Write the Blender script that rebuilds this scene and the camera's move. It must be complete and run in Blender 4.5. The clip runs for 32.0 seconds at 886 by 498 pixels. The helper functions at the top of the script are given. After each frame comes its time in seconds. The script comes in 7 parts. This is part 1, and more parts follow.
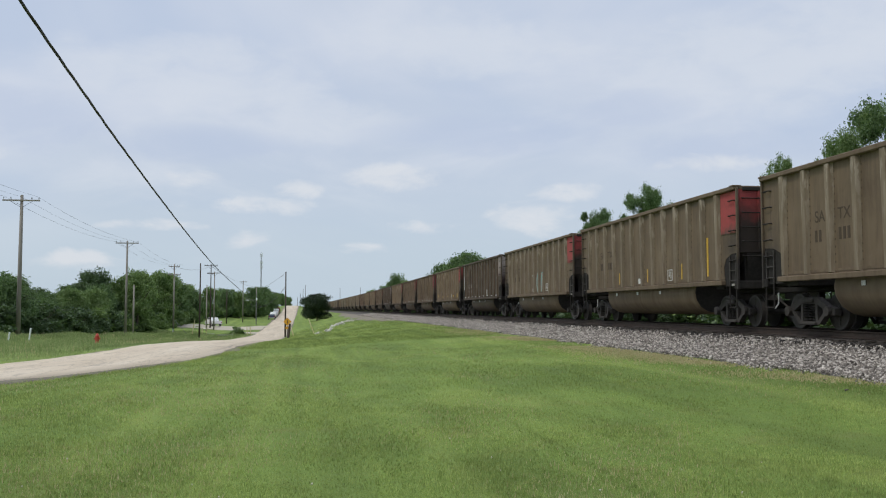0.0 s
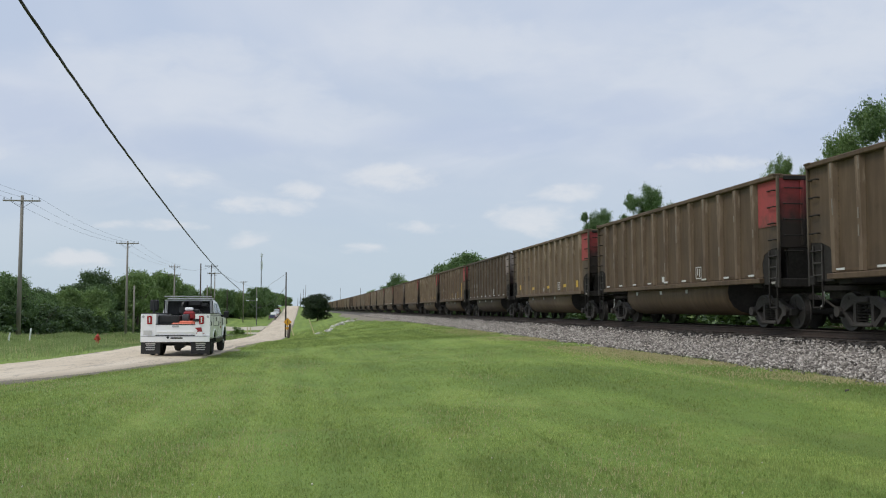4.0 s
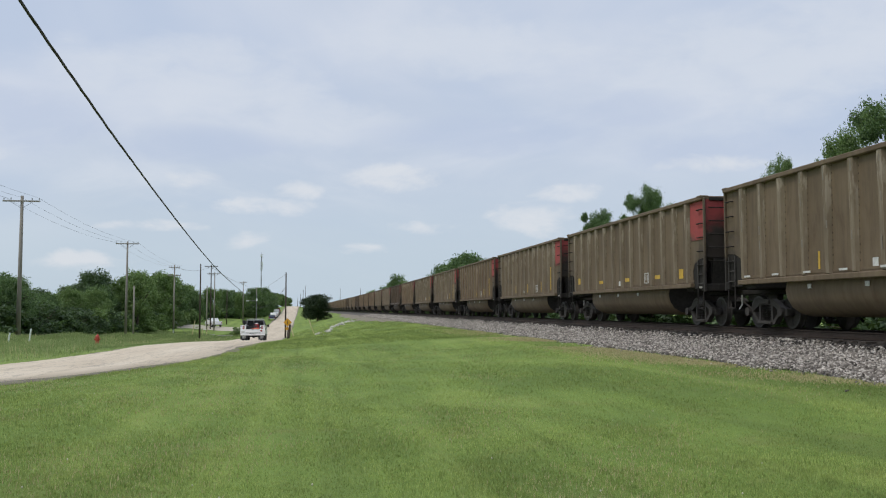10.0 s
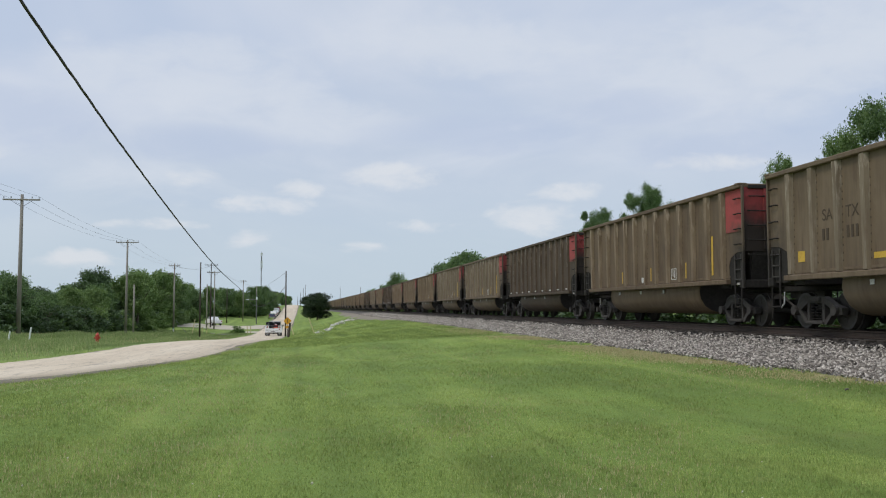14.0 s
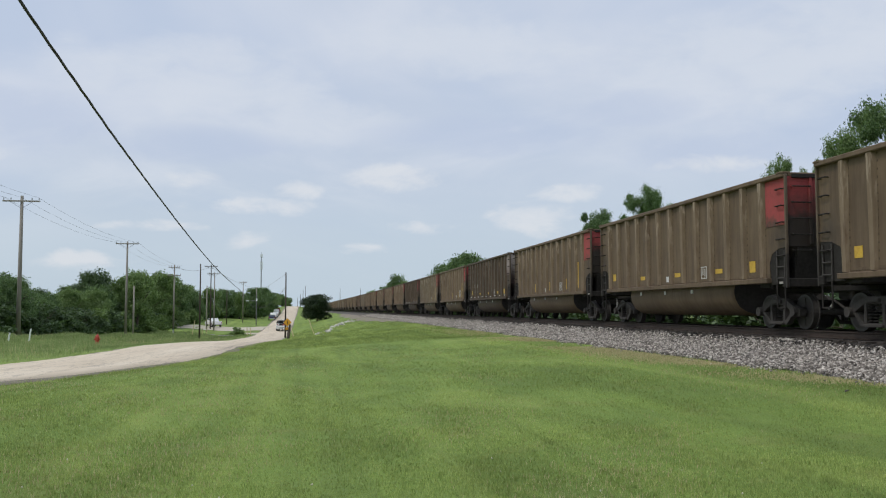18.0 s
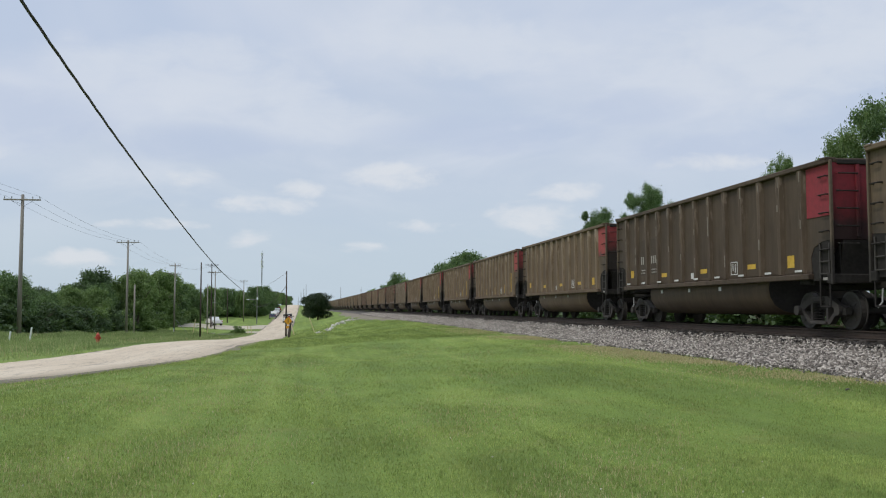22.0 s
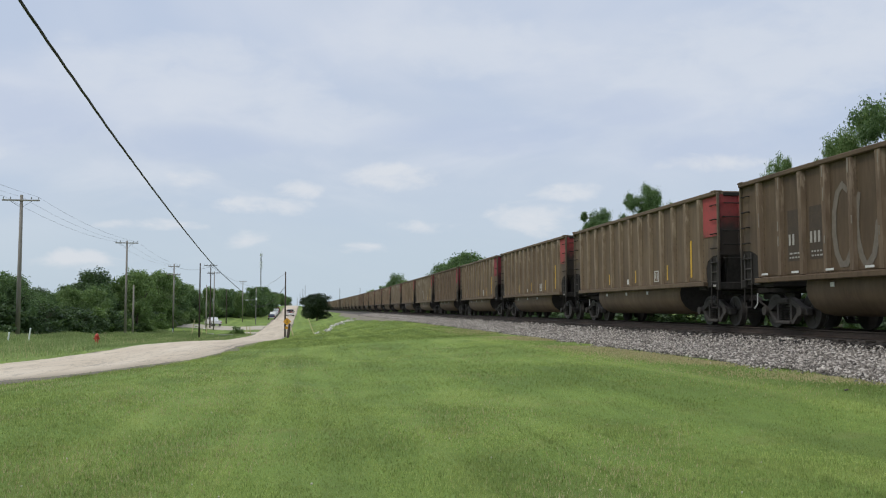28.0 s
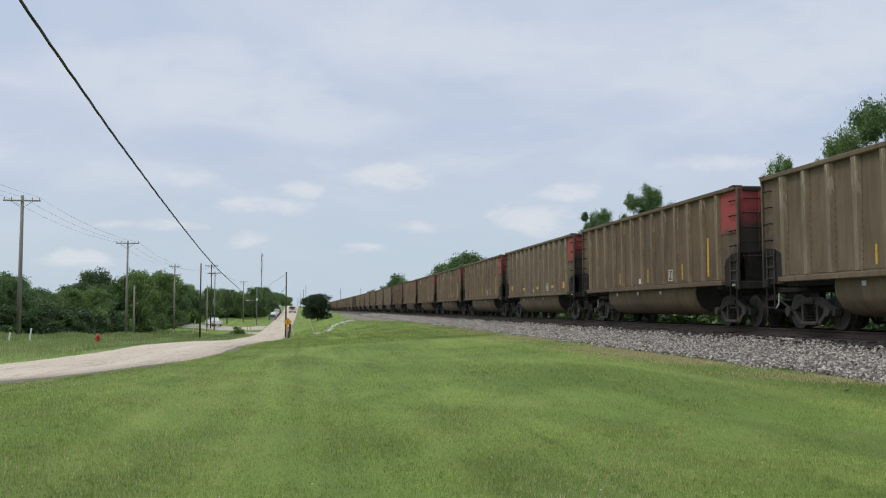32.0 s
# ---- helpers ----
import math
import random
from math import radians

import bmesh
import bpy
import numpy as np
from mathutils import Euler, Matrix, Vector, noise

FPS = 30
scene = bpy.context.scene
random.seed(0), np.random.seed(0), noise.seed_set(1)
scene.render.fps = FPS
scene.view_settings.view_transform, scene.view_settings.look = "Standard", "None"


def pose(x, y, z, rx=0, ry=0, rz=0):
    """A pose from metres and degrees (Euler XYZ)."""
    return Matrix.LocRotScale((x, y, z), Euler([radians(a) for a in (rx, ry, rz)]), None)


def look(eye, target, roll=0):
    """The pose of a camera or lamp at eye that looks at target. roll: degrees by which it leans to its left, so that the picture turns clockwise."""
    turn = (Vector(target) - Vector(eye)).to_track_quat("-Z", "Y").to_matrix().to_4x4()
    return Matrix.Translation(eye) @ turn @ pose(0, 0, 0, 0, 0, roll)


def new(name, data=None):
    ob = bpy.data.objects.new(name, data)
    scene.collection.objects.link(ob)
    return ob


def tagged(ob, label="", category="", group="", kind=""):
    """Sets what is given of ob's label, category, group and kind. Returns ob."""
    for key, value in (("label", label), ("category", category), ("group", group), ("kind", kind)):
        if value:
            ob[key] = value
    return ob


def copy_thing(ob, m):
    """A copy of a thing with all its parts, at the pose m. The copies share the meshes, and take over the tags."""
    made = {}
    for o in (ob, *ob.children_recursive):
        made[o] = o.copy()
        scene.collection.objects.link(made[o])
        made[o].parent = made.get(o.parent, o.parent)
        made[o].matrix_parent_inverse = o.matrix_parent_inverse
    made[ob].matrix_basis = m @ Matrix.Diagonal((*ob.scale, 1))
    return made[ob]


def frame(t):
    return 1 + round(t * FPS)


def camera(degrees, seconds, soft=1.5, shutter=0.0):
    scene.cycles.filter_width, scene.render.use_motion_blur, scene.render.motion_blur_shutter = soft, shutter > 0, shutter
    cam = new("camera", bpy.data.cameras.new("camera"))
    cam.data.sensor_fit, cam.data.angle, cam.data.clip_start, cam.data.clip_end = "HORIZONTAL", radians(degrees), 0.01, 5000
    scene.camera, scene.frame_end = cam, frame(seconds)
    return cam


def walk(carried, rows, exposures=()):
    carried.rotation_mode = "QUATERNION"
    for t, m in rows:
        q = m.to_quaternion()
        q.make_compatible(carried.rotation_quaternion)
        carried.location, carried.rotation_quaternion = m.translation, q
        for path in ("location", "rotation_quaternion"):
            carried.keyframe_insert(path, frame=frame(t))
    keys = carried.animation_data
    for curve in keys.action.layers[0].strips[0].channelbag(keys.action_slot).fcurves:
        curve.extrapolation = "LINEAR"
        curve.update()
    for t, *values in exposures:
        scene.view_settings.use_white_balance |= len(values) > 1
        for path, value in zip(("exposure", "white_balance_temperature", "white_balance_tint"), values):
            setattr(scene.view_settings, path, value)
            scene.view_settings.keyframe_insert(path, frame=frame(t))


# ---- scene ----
F_PX = 1615.0
EYE_Z = 1.6
cam = camera(2 * math.degrees(math.atan(784 / F_PX)), 32.0, soft=1.1)
PAN, TILT, ROLL = -8.59, 3.755, 0.0
# small sway of the hand-held camera: seconds, thousandths of a degree to the left and up
SWAY = [(0, -8, 7), (0.5, -8, -28), (1, -23, -33), (1.5, -33, -28), (2, -38, -33), (2.5, -33, -33), (3, -18, -28),
        (3.5, 12, 17), (5.5, -18, 32), (6, -18, 32), (6.5, -23, 36), (7, -3, 27), (7.5, 22, 22), (8, 17, 32),
        (8.5, 12, 36), (9, -14, 36), (10, 2, 46), (10.5, -8, 46), (11, -3, 27), (11.5, -4, 2), (12, 17, -33),
        (12.5, -14, -38), (13, -18, -48), (13.5, -9, -38), (14, 2, -33), (14.5, -8, -33), (16.5, 32, 67),
        (17, 36, 86), (17.5, 26, 76), (18, -3, 46), (18.5, -14, -33), (19, -28, -33), (19.5, -18, -81),
        (20, -4, -48), (20.5, -14, -33), (21, 32, -42), (22, 32, -33), (23, 22, -48), (23.5, -4, -72),
        (24, 17, -42), (24.5, 17, -28), (25, -18, -3), (25.5, -4, 17), (27.5, -14, -23), (28, -23, 2),
        (28.5, -18, 62), (29, 6, 57), (29.5, 26, 17), (30, 26, 41), (30.5, 17, 41), (31, 17, 22), (32, 17, 17)]
walk(cam, [(t, pose(0, 0, EYE_Z, 90 + TILT + 0.0011 * b, 0, PAN + 0.0011 * a) @ pose(0, 0, 0, 0, 0, ROLL)) for t, a, b in SWAY])

# ---- sky and sun ----
SUN_UP, SUN_TURN = 55.0, 250.0
world = bpy.data.worlds.new("world")
scene.world = world
world.use_nodes = True


def make_sky():
    nt = world.node_tree
    nt.nodes.clear()
    n = nt.nodes.new
    out, bg = n("ShaderNodeOutputWorld"), n("ShaderNodeBackground")
    sky = n("ShaderNodeTexSky")
    sky.sky_type, sky.sun_disc = "NISHITA", False
    sky.sun_elevation, sky.sun_rotation = radians(SUN_UP), radians(SUN_TURN)
    sky.air_density, sky.dust_density, sky.ozone_density = 1.0, 2.0, 2.0
    dim = n("ShaderNodeMix")
    dim.data_type, dim.blend_type = "RGBA", "MULTIPLY"
    dim.inputs[0].default_value = 1.0
    dim.inputs[7].default_value = (0.105, 0.105, 0.105, 1)
    nt.links.new(sky.outputs[0], dim.inputs[6])
    # cloud layer: the direction is flattened on a high plane, so clouds shrink towards the horizon
    geo, sep = n("ShaderNodeTexCoord"), n("ShaderNodeSeparateXYZ")
    nt.links.new(geo.outputs["Generated"], sep.inputs[0])
    zc = n("ShaderNodeMath")
    zc.operation, zc.inputs[1].default_value = "MAXIMUM", 0.0
    nt.links.new(sep.outputs[2], zc.inputs[0])
    za = n("ShaderNodeMath")
    za.operation, za.inputs[1].default_value = "ADD", 0.24
    nt.links.new(zc.outputs[0], za.inputs[0])
    comb = n("ShaderNodeCombineXYZ")
    for k in (0, 1):
        d = n("ShaderNodeMath")
        d.operation = "DIVIDE"
        nt.links.new(sep.outputs[k], d.inputs[0])
        nt.links.new(za.outputs[0], d.inputs[1])
        nt.links.new(d.outputs[0], comb.inputs[k])

    def cloud(scale, detail, rough, lo, hi, distort=0.0, shift=0.0):
        mp = n("ShaderNodeMapping")
        mp.inputs["Location"].default_value = (shift, shift * 0.7, 0)
        tex, ramp = n("ShaderNodeTexNoise"), n("ShaderNodeMapRange")
        nt.links.new(comb.outputs[0], mp.inputs[0])
        nt.links.new(mp.outputs[0], tex.inputs["Vector"])
        tex.inputs["Scale"].default_value, tex.inputs["Detail"].default_value = scale, detail
        tex.inputs["Roughness"].default_value, tex.inputs["Distortion"].default_value = rough, distort
        ramp.interpolation_type = "SMOOTHSTEP"
        ramp.inputs["From Min"].default_value, ramp.inputs["From Max"].default_value = lo, hi
        nt.links.new(tex.outputs[0], ramp.inputs[0])
        return ramp.outputs[0]

    def mix(fac, a, b):
        m = n("ShaderNodeMix")
        m.data_type = "RGBA"
        for sock, v in ((m.inputs[0], fac), (m.inputs[6], a), (m.inputs[7], b)):
            if isinstance(v, (int, float)):
                sock.default_value = v
            elif isinstance(v, tuple):
                sock.default_value = v
            else:
                nt.links.new(v, sock)
        return m.outputs[2]

    def math_node(op, a, b=0.0):
        m = n("ShaderNodeMath")
        m.operation = op
        for sock, v in ((m.inputs[0], a), (m.inputs[1], b)):
            if isinstance(v, (int, float)):
                sock.default_value = v
            else:
                nt.links.new(v, sock)
        return m.outputs[0]

    veil = mix(cloud(0.75, 5, 0.5, 0.32, 0.62, 0.5, 3.1), (0.55, 0.625, 0.755, 1), (0.645, 0.70, 0.81, 1))
    wisps = mix(cloud(1.5, 6, 0.55, 0.44, 0.78, 0.7, 5.4), veil, (0.69, 0.735, 0.825, 1))
    bands = mix(cloud(1.1, 5, 0.5, 0.5, 0.72, 0.4, 11.0), wisps, (0.525, 0.61, 0.765, 1))
    # bluer and hazier towards the horizon
    haze = n("ShaderNodeMapRange")
    haze.interpolation_type = "SMOOTHSTEP"
    for k, v in (("From Min", 0.0), ("From Max", 0.2), ("To Min", 0.85), ("To Max", 0.0)):
        haze.inputs[k].default_value = v
    nt.links.new(zc.outputs[0], haze.inputs[0])
    low = mix(haze.outputs[0], bands, (0.52, 0.63, 0.72, 1))
    # a low rank of soft cumulus: turn and height in degrees, half width and half height
    az = math_node("MULTIPLY", math_node("ARCTAN2", sep.outputs[0], sep.outputs[1]), 57.296)
    el = math_node("MULTIPLY", math_node("ARCSINE", sep.outputs[2]), 57.296)
    def heaps(rows):
        top = None
        for a, e, w, h in rows:
            u = math_node("DIVIDE", math_node("SUBTRACT", az, a), w)
            v = math_node("DIVIDE", math_node("SUBTRACT", el, e), h)
            d = math_node("SUBTRACT", 1.0, math_node("ADD", math_node("MULTIPLY", u, u), math_node("MULTIPLY", v, v)))
            top = d if top is None else math_node("MAXIMUM", top, d)
        return math_node("MAXIMUM", top, -1.2)

    billow = n("ShaderNodeTexNoise")
    mp = n("ShaderNodeMapping")
    mp.inputs["Scale"].default_value = (1, 1, 2.2)
    nt.links.new(geo.outputs["Generated"], mp.inputs[0])
    nt.links.new(mp.outputs[0], billow.inputs["Vector"])
    for k, v in (("Scale", 17.0), ("Detail", 6.0), ("Roughness", 0.55), ("Distortion", 0.3)):
        billow.inputs[k].default_value = v
    def soft(rows, rough, lo, hi, to, under, colour):
        r = n("ShaderNodeMapRange")
        r.interpolation_type = "SMOOTHSTEP"
        for k, v in (("From Min", lo), ("From Max", hi), ("To Min", 0.0), ("To Max", to)):
            r.inputs[k].default_value = v
        nt.links.new(math_node("ADD", heaps(rows), math_node("MULTIPLY", math_node("SUBTRACT", billow.outputs[0], 0.5), rough)), r.inputs[0])
        return mix(r.outputs[0], under, colour)

    # broad pale sheets of high cloud and bluer breaks between them, then the low cumulus
    low = soft(((-7.5, 13.6, 9, 2.6), (1.5, 11.6, 6, 1.4), (28, 14.6, 10, 3.2), (10, 16.5, 9, 2.0), (-40, 13, 12, 3), (60, 14, 14, 4)), 3.0, -0.5, 1.3, 0.75, low, (0.69, 0.738, 0.82, 1))
    low = soft(((-6.6, 9.9, 5.5, 1.3), (10.9, 10.9, 8, 1.3), (20.2, 12.3, 4.5, 1.1), (-16, 11, 5, 2), (26, 9.5, 7, 1.2)), 3.0, -0.4, 1.2, 0.55, low, (0.505, 0.585, 0.75, 1))
    low = soft(((-7.0, 8.0, 2.4, 0.75), (0.0, 7.4, 2.0, 0.7), (-2.1, 6.3, 4.4, 0.6), (5.2, 8.2, 3.0, 0.95), (14.1, 5.6, 3.0, 1.0), (-3.8, 4.2, 1.7, 0.8), (-13.0, 2.9, 2.6, 0.6),
                (-18.0, 8.8, 1.3, 0.5), (-9.0, 5.0, 4.0, 0.4), (16.5, 7.3, 2.4, 0.6), (25.2, 8.8, 3.6, 0.6), (8.0, 5.1, 3.2, 0.45), (3.0, 3.8, 2.2, 0.4), (-27, 6.5, 4.0, 1.0), (42, 6.5, 5.0, 1.1)), 5.2, 0.0, 1.6, 0.85, low, (0.735, 0.765, 0.815, 1))
    both = mix(0.93, dim.outputs[2], low)
    nt.links.new(both, bg.inputs[0])
    bg.inputs[1].default_value = 1.0
    nt.links.new(bg.outputs[0], out.inputs[0])


make_sky()
sun = new("sun", bpy.data.lights.new("sun", "SUN"))
sun.data.energy, sun.data.angle, sun.data.color = 1.5, radians(14), (1.0, 0.96, 0.9)
# the sky's sun stands at this compass turn; the lamp shines from there
sun.matrix_world = look((math.sin(radians(SUN_TURN)) * math.cos(radians(SUN_UP)) * 50, math.cos(radians(SUN_TURN)) * math.cos(radians(SUN_UP)) * 50, math.sin(radians(SUN_UP)) * 50), (0, 0, 0))
scene.view_settings.exposure = 0.0

# ---- materials ----
def material(name, rough=0.7, metal=0.0):
    m = bpy.data.materials.new(name)
    m.use_nodes = True
    b = m.node_tree.nodes["Principled BSDF"]
    b.inputs["Roughness"].default_value, b.inputs["Metallic"].default_value = rough, metal
    return m, m.node_tree, b


def ramp_node(nt, src, stops):
    r = nt.nodes.new("ShaderNodeValToRGB")
    while len(r.color_ramp.elements) < len(stops):
        r.color_ramp.elements.new(0.5)
    for e, (p, c) in zip(r.color_ramp.elements, stops):
        e.position, e.color = p, (*c, 1)
    nt.links.new(src, r.inputs[0])
    return r.outputs[0]


def noise_node(nt, scale, detail=4, rough=0.55, stretch=None, coord="Object", random_shift=False, distort=0.0):
    tc = nt.nodes.new("ShaderNodeTexCoord")
    src = tc.outputs[coord]
    if stretch or random_shift:
        mp = nt.nodes.new("ShaderNodeMapping")
        mp.inputs["Scale"].default_value = stretch or (1, 1, 1)
        nt.links.new(src, mp.inputs[0])
        if random_shift:
            info, mul = nt.nodes.new("ShaderNodeObjectInfo"), nt.nodes.new("ShaderNodeMath")
            mul.operation, mul.inputs[1].default_value = "MULTIPLY", 60.0
            nt.links.new(info.outputs["Random"], mul.inputs[0])
            cb = nt.nodes.new("ShaderNodeCombineXYZ")
            nt.links.new(mul.outputs[0], cb.inputs[0])
            nt.links.new(mul.outputs[0], cb.inputs[1])
            nt.links.new(cb.outputs[0], mp.inputs["Location"])
        src = mp.outputs[0]
    t = nt.nodes.new("ShaderNodeTexNoise")
    t.inputs["Scale"].default_value, t.inputs["Detail"].default_value = scale, detail
    t.inputs["Roughness"].default_value, t.inputs["Distortion"].default_value = rough, distort
    nt.links.new(src, t.inputs["Vector"])
    return t.outputs[0]


def mix_node(nt, fac, a, b, blend="MIX"):
    m = nt.nodes.new("ShaderNodeMix")
    m.data_type, m.blend_type = "RGBA", blend
    for sock, v in ((m.inputs[0], fac), (m.inputs[6], a), (m.inputs[7], b)):
        if isinstance(v, (int, float)):
            sock.default_value = v
        elif isinstance(v, tuple):
            sock.default_value = (*v[:3], 1)
        else:
            nt.links.new(v, sock)
    return m.outputs[2]


def range_node(nt, src, lo, hi, to_lo=0.0, to_hi=1.0):
    r = nt.nodes.new("ShaderNodeMapRange")
    r.interpolation_type = "SMOOTHSTEP"
    for k, v in (("From Min", lo), ("From Max", hi), ("To Min", to_lo), ("To Max", to_hi)):
        r.inputs[k].default_value = v
    nt.links.new(src, r.inputs[0])
    return r.outputs[0]


def bump_node(nt, bsdf, src, strength, dist):
    b = nt.nodes.new("ShaderNodeBump")
    b.inputs["Strength"].default_value, b.inputs["Distance"].default_value = strength, dist
    nt.links.new(src, b.inputs["Height"])
    nt.links.new(b.outputs[0], bsdf.inputs["Normal"])


def worn(name, dark, mid, light, scale=4.0, rough=0.75, metal=0.0, stretch=None, bump=0.2, bump_dist=0.005, shift=False, detail=6):
    """A surface whose colour wanders between three tones, at a broad and at a fine scale."""
    m, nt, b = material(name, rough, metal)
    broad = noise_node(nt, scale * 0.25, 4, 0.6, stretch, random_shift=shift)
    fine = noise_node(nt, scale * 2.5, detail, 0.65, stretch, random_shift=shift)
    col = ramp_node(nt, fine, [(0.25, dark), (0.5, mid), (0.78, light)])
    col2 = ramp_node(nt, broad, [(0.3, dark), (0.55, mid), (0.75, light)])
    nt.links.new(mix_node(nt, 0.5, col, col2), b.inputs["Base Color"])
    bump_node(nt, b, fine, bump, bump_dist)
    return m


def plain(name, color, rough=0.5, metal=0.0):
    m, nt, b = material(name, rough, metal)
    f = noise_node(nt, 9.0, 5, 0.6)
    lo, hi = tuple(c * 0.82 for c in color), tuple(min(1, c * 1.12) for c in color)
    nt.links.new(ramp_node(nt, f, [(0.3, lo), (0.7, hi)]), b.inputs["Base Color"])
    return m


def car_paint(name, dark, mid, light, rubbed=False):
    """Coal-dusted paint: vertical streaks, dust clouds and grime, different on every car."""
    m, nt, b = material(name, 0.72)
    streak = noise_node(nt, 3.0, 6, 0.6, (1, 2.2, 0.22), random_shift=True)
    cloud = noise_node(nt, 0.55, 5, 0.6, random_shift=True)
    fine = noise_node(nt, 22.0, 5, 0.7)
    a = ramp_node(nt, streak, [(0.3, dark), (0.5, mid), (0.72, light)])
    c = ramp_node(nt, cloud, [(0.32, dark), (0.52, mid), (0.72, light)])
    col = mix_node(nt, 0.55, a, c)
    col = mix_node(nt, range_node(nt, fine, 0.55, 0.8, 0, 0.35), col, dark)
    # rusty run-off and wiped patches
    run = noise_node(nt, 1.7, 7, 0.65, (1, 1.6, 0.35), random_shift=True, distort=0.8)
    col = mix_node(nt, range_node(nt, run, 0.52, 0.72, 0, 0.6), col, tuple(c * k for c, k in zip(dark, (0.95, 0.8, 0.7))))
    wipe = noise_node(nt, 2.6, 5, 0.6, (1, 1.0, 0.6), random_shift=True, distort=1.2)
    col = mix_node(nt, range_node(nt, wipe, 0.66, 0.74, 0, 0.45), col, light)
    if rubbed:  # the posts' tops are rubbed pale in upright streaks
        tc, sep, fac = nt.nodes.new("ShaderNodeTexCoord"), nt.nodes.new("ShaderNodeSeparateXYZ"), nt.nodes.new("ShaderNodeMath")
        nt.links.new(tc.outputs["Object"], sep.inputs[0])
        rub = noise_node(nt, 5.0, 5, 0.6, (1, 2.6, 0.35), random_shift=True)
        fac.operation = "MULTIPLY"
        nt.links.new(range_node(nt, sep.outputs[2], 2.6, 3.75, 0.25, 1), fac.inputs[0])
        nt.links.new(range_node(nt, rub, 0.5, 0.62, 0, 0.75), fac.inputs[1])
        col = mix_node(nt, fac.outputs[0], col, tuple(c * k for c, k in zip(light, (1.45, 1.55, 1.75))))
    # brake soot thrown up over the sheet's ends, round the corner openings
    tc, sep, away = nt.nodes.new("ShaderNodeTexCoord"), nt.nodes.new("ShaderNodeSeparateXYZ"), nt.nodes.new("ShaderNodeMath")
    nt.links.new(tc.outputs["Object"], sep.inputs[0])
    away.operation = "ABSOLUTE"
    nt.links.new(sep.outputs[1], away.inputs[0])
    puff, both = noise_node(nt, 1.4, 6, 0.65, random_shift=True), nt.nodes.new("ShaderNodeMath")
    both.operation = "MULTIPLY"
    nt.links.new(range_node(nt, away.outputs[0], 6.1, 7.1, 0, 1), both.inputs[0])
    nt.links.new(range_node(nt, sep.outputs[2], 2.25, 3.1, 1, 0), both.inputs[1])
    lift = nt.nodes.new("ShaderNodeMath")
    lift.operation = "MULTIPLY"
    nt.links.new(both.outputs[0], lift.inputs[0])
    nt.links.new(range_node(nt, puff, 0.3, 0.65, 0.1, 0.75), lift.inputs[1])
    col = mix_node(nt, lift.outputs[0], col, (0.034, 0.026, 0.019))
    nt.links.new(col, b.inputs["Base Color"])
    bump_node(nt, b, fine, 0.15, 0.004)
    return m


def sooted_paint(name, clean, soot, top, bottom):
    """Red end paint that is black with coal soot lower down, with a ragged edge."""
    m, nt, b = material(name, 0.75)
    tc, sep = nt.nodes.new("ShaderNodeTexCoord"), nt.nodes.new("ShaderNodeSeparateXYZ")
    nt.links.new(tc.outputs["Object"], sep.inputs[0])
    ragged = noise_node(nt, 1.6, 6, 0.65, random_shift=True)
    add = nt.nodes.new("ShaderNodeMath")
    add.operation = "MULTIPLY_ADD"
    add.inputs[1].default_value = 1.3
    nt.links.new(ragged, add.inputs[0])
    nt.links.new(sep.outputs[2], add.inputs[2])
    fac = range_node(nt, add.outputs[0], bottom + 0.65, top + 0.65)
    fine = noise_node(nt, 9.0, 6, 0.7)
    nt.links.new(mix_node(nt, range_node(nt, fine, 0.35, 0.85, 0, 0.5), mix_node(nt, fac, soot, clean), soot), b.inputs["Base Color"])
    return m


def grass_ground(name):
    m, nt, b = material(name, 0.95)
    broad = noise_node(nt, 0.16, 5, 0.6, (1, 0.55, 1), distort=0.5)
    mid = noise_node(nt, 1.3, 6, 0.65)
    fine = noise_node(nt, 28.0, 6, 0.75)
    g = ramp_node(nt, fine, [(0.3, (0.085, 0.135, 0.022)), (0.5, (0.185, 0.275, 0.047)), (0.72, (0.31, 0.39, 0.085))])
    g2 = ramp_node(nt, broad, [(0.34, (0.09, 0.165, 0.025)), (0.5, (0.155, 0.25, 0.037)), (0.66, (0.235, 0.32, 0.052))])
    col = mix_node(nt, 0.5, g, g2)
    col = mix_node(nt, range_node(nt, mid, 0.52, 0.74, 0, 0.6), col, (0.23, 0.235, 0.075))
    for scale, stretch, wander in ((1.0, (1.15, 0.022, 1), 0.12), (0.5, (1, 0.4, 1), 0.5)):
        streak = noise_node(nt, scale, 3, 0.55, stretch, distort=wander)
        col = mix_node(nt, range_node(nt, streak, 0.34, 0.5, 0.36, 0), col, (0.1, 0.155, 0.03))
        col = mix_node(nt, range_node(nt, streak, 0.54, 0.68, 0, 0.3), col, (0.33, 0.41, 0.1))
    nt.links.new(col, b.inputs["Base Color"])
    bump_node(nt, b, fine, 0.6, 0.03)
    return m


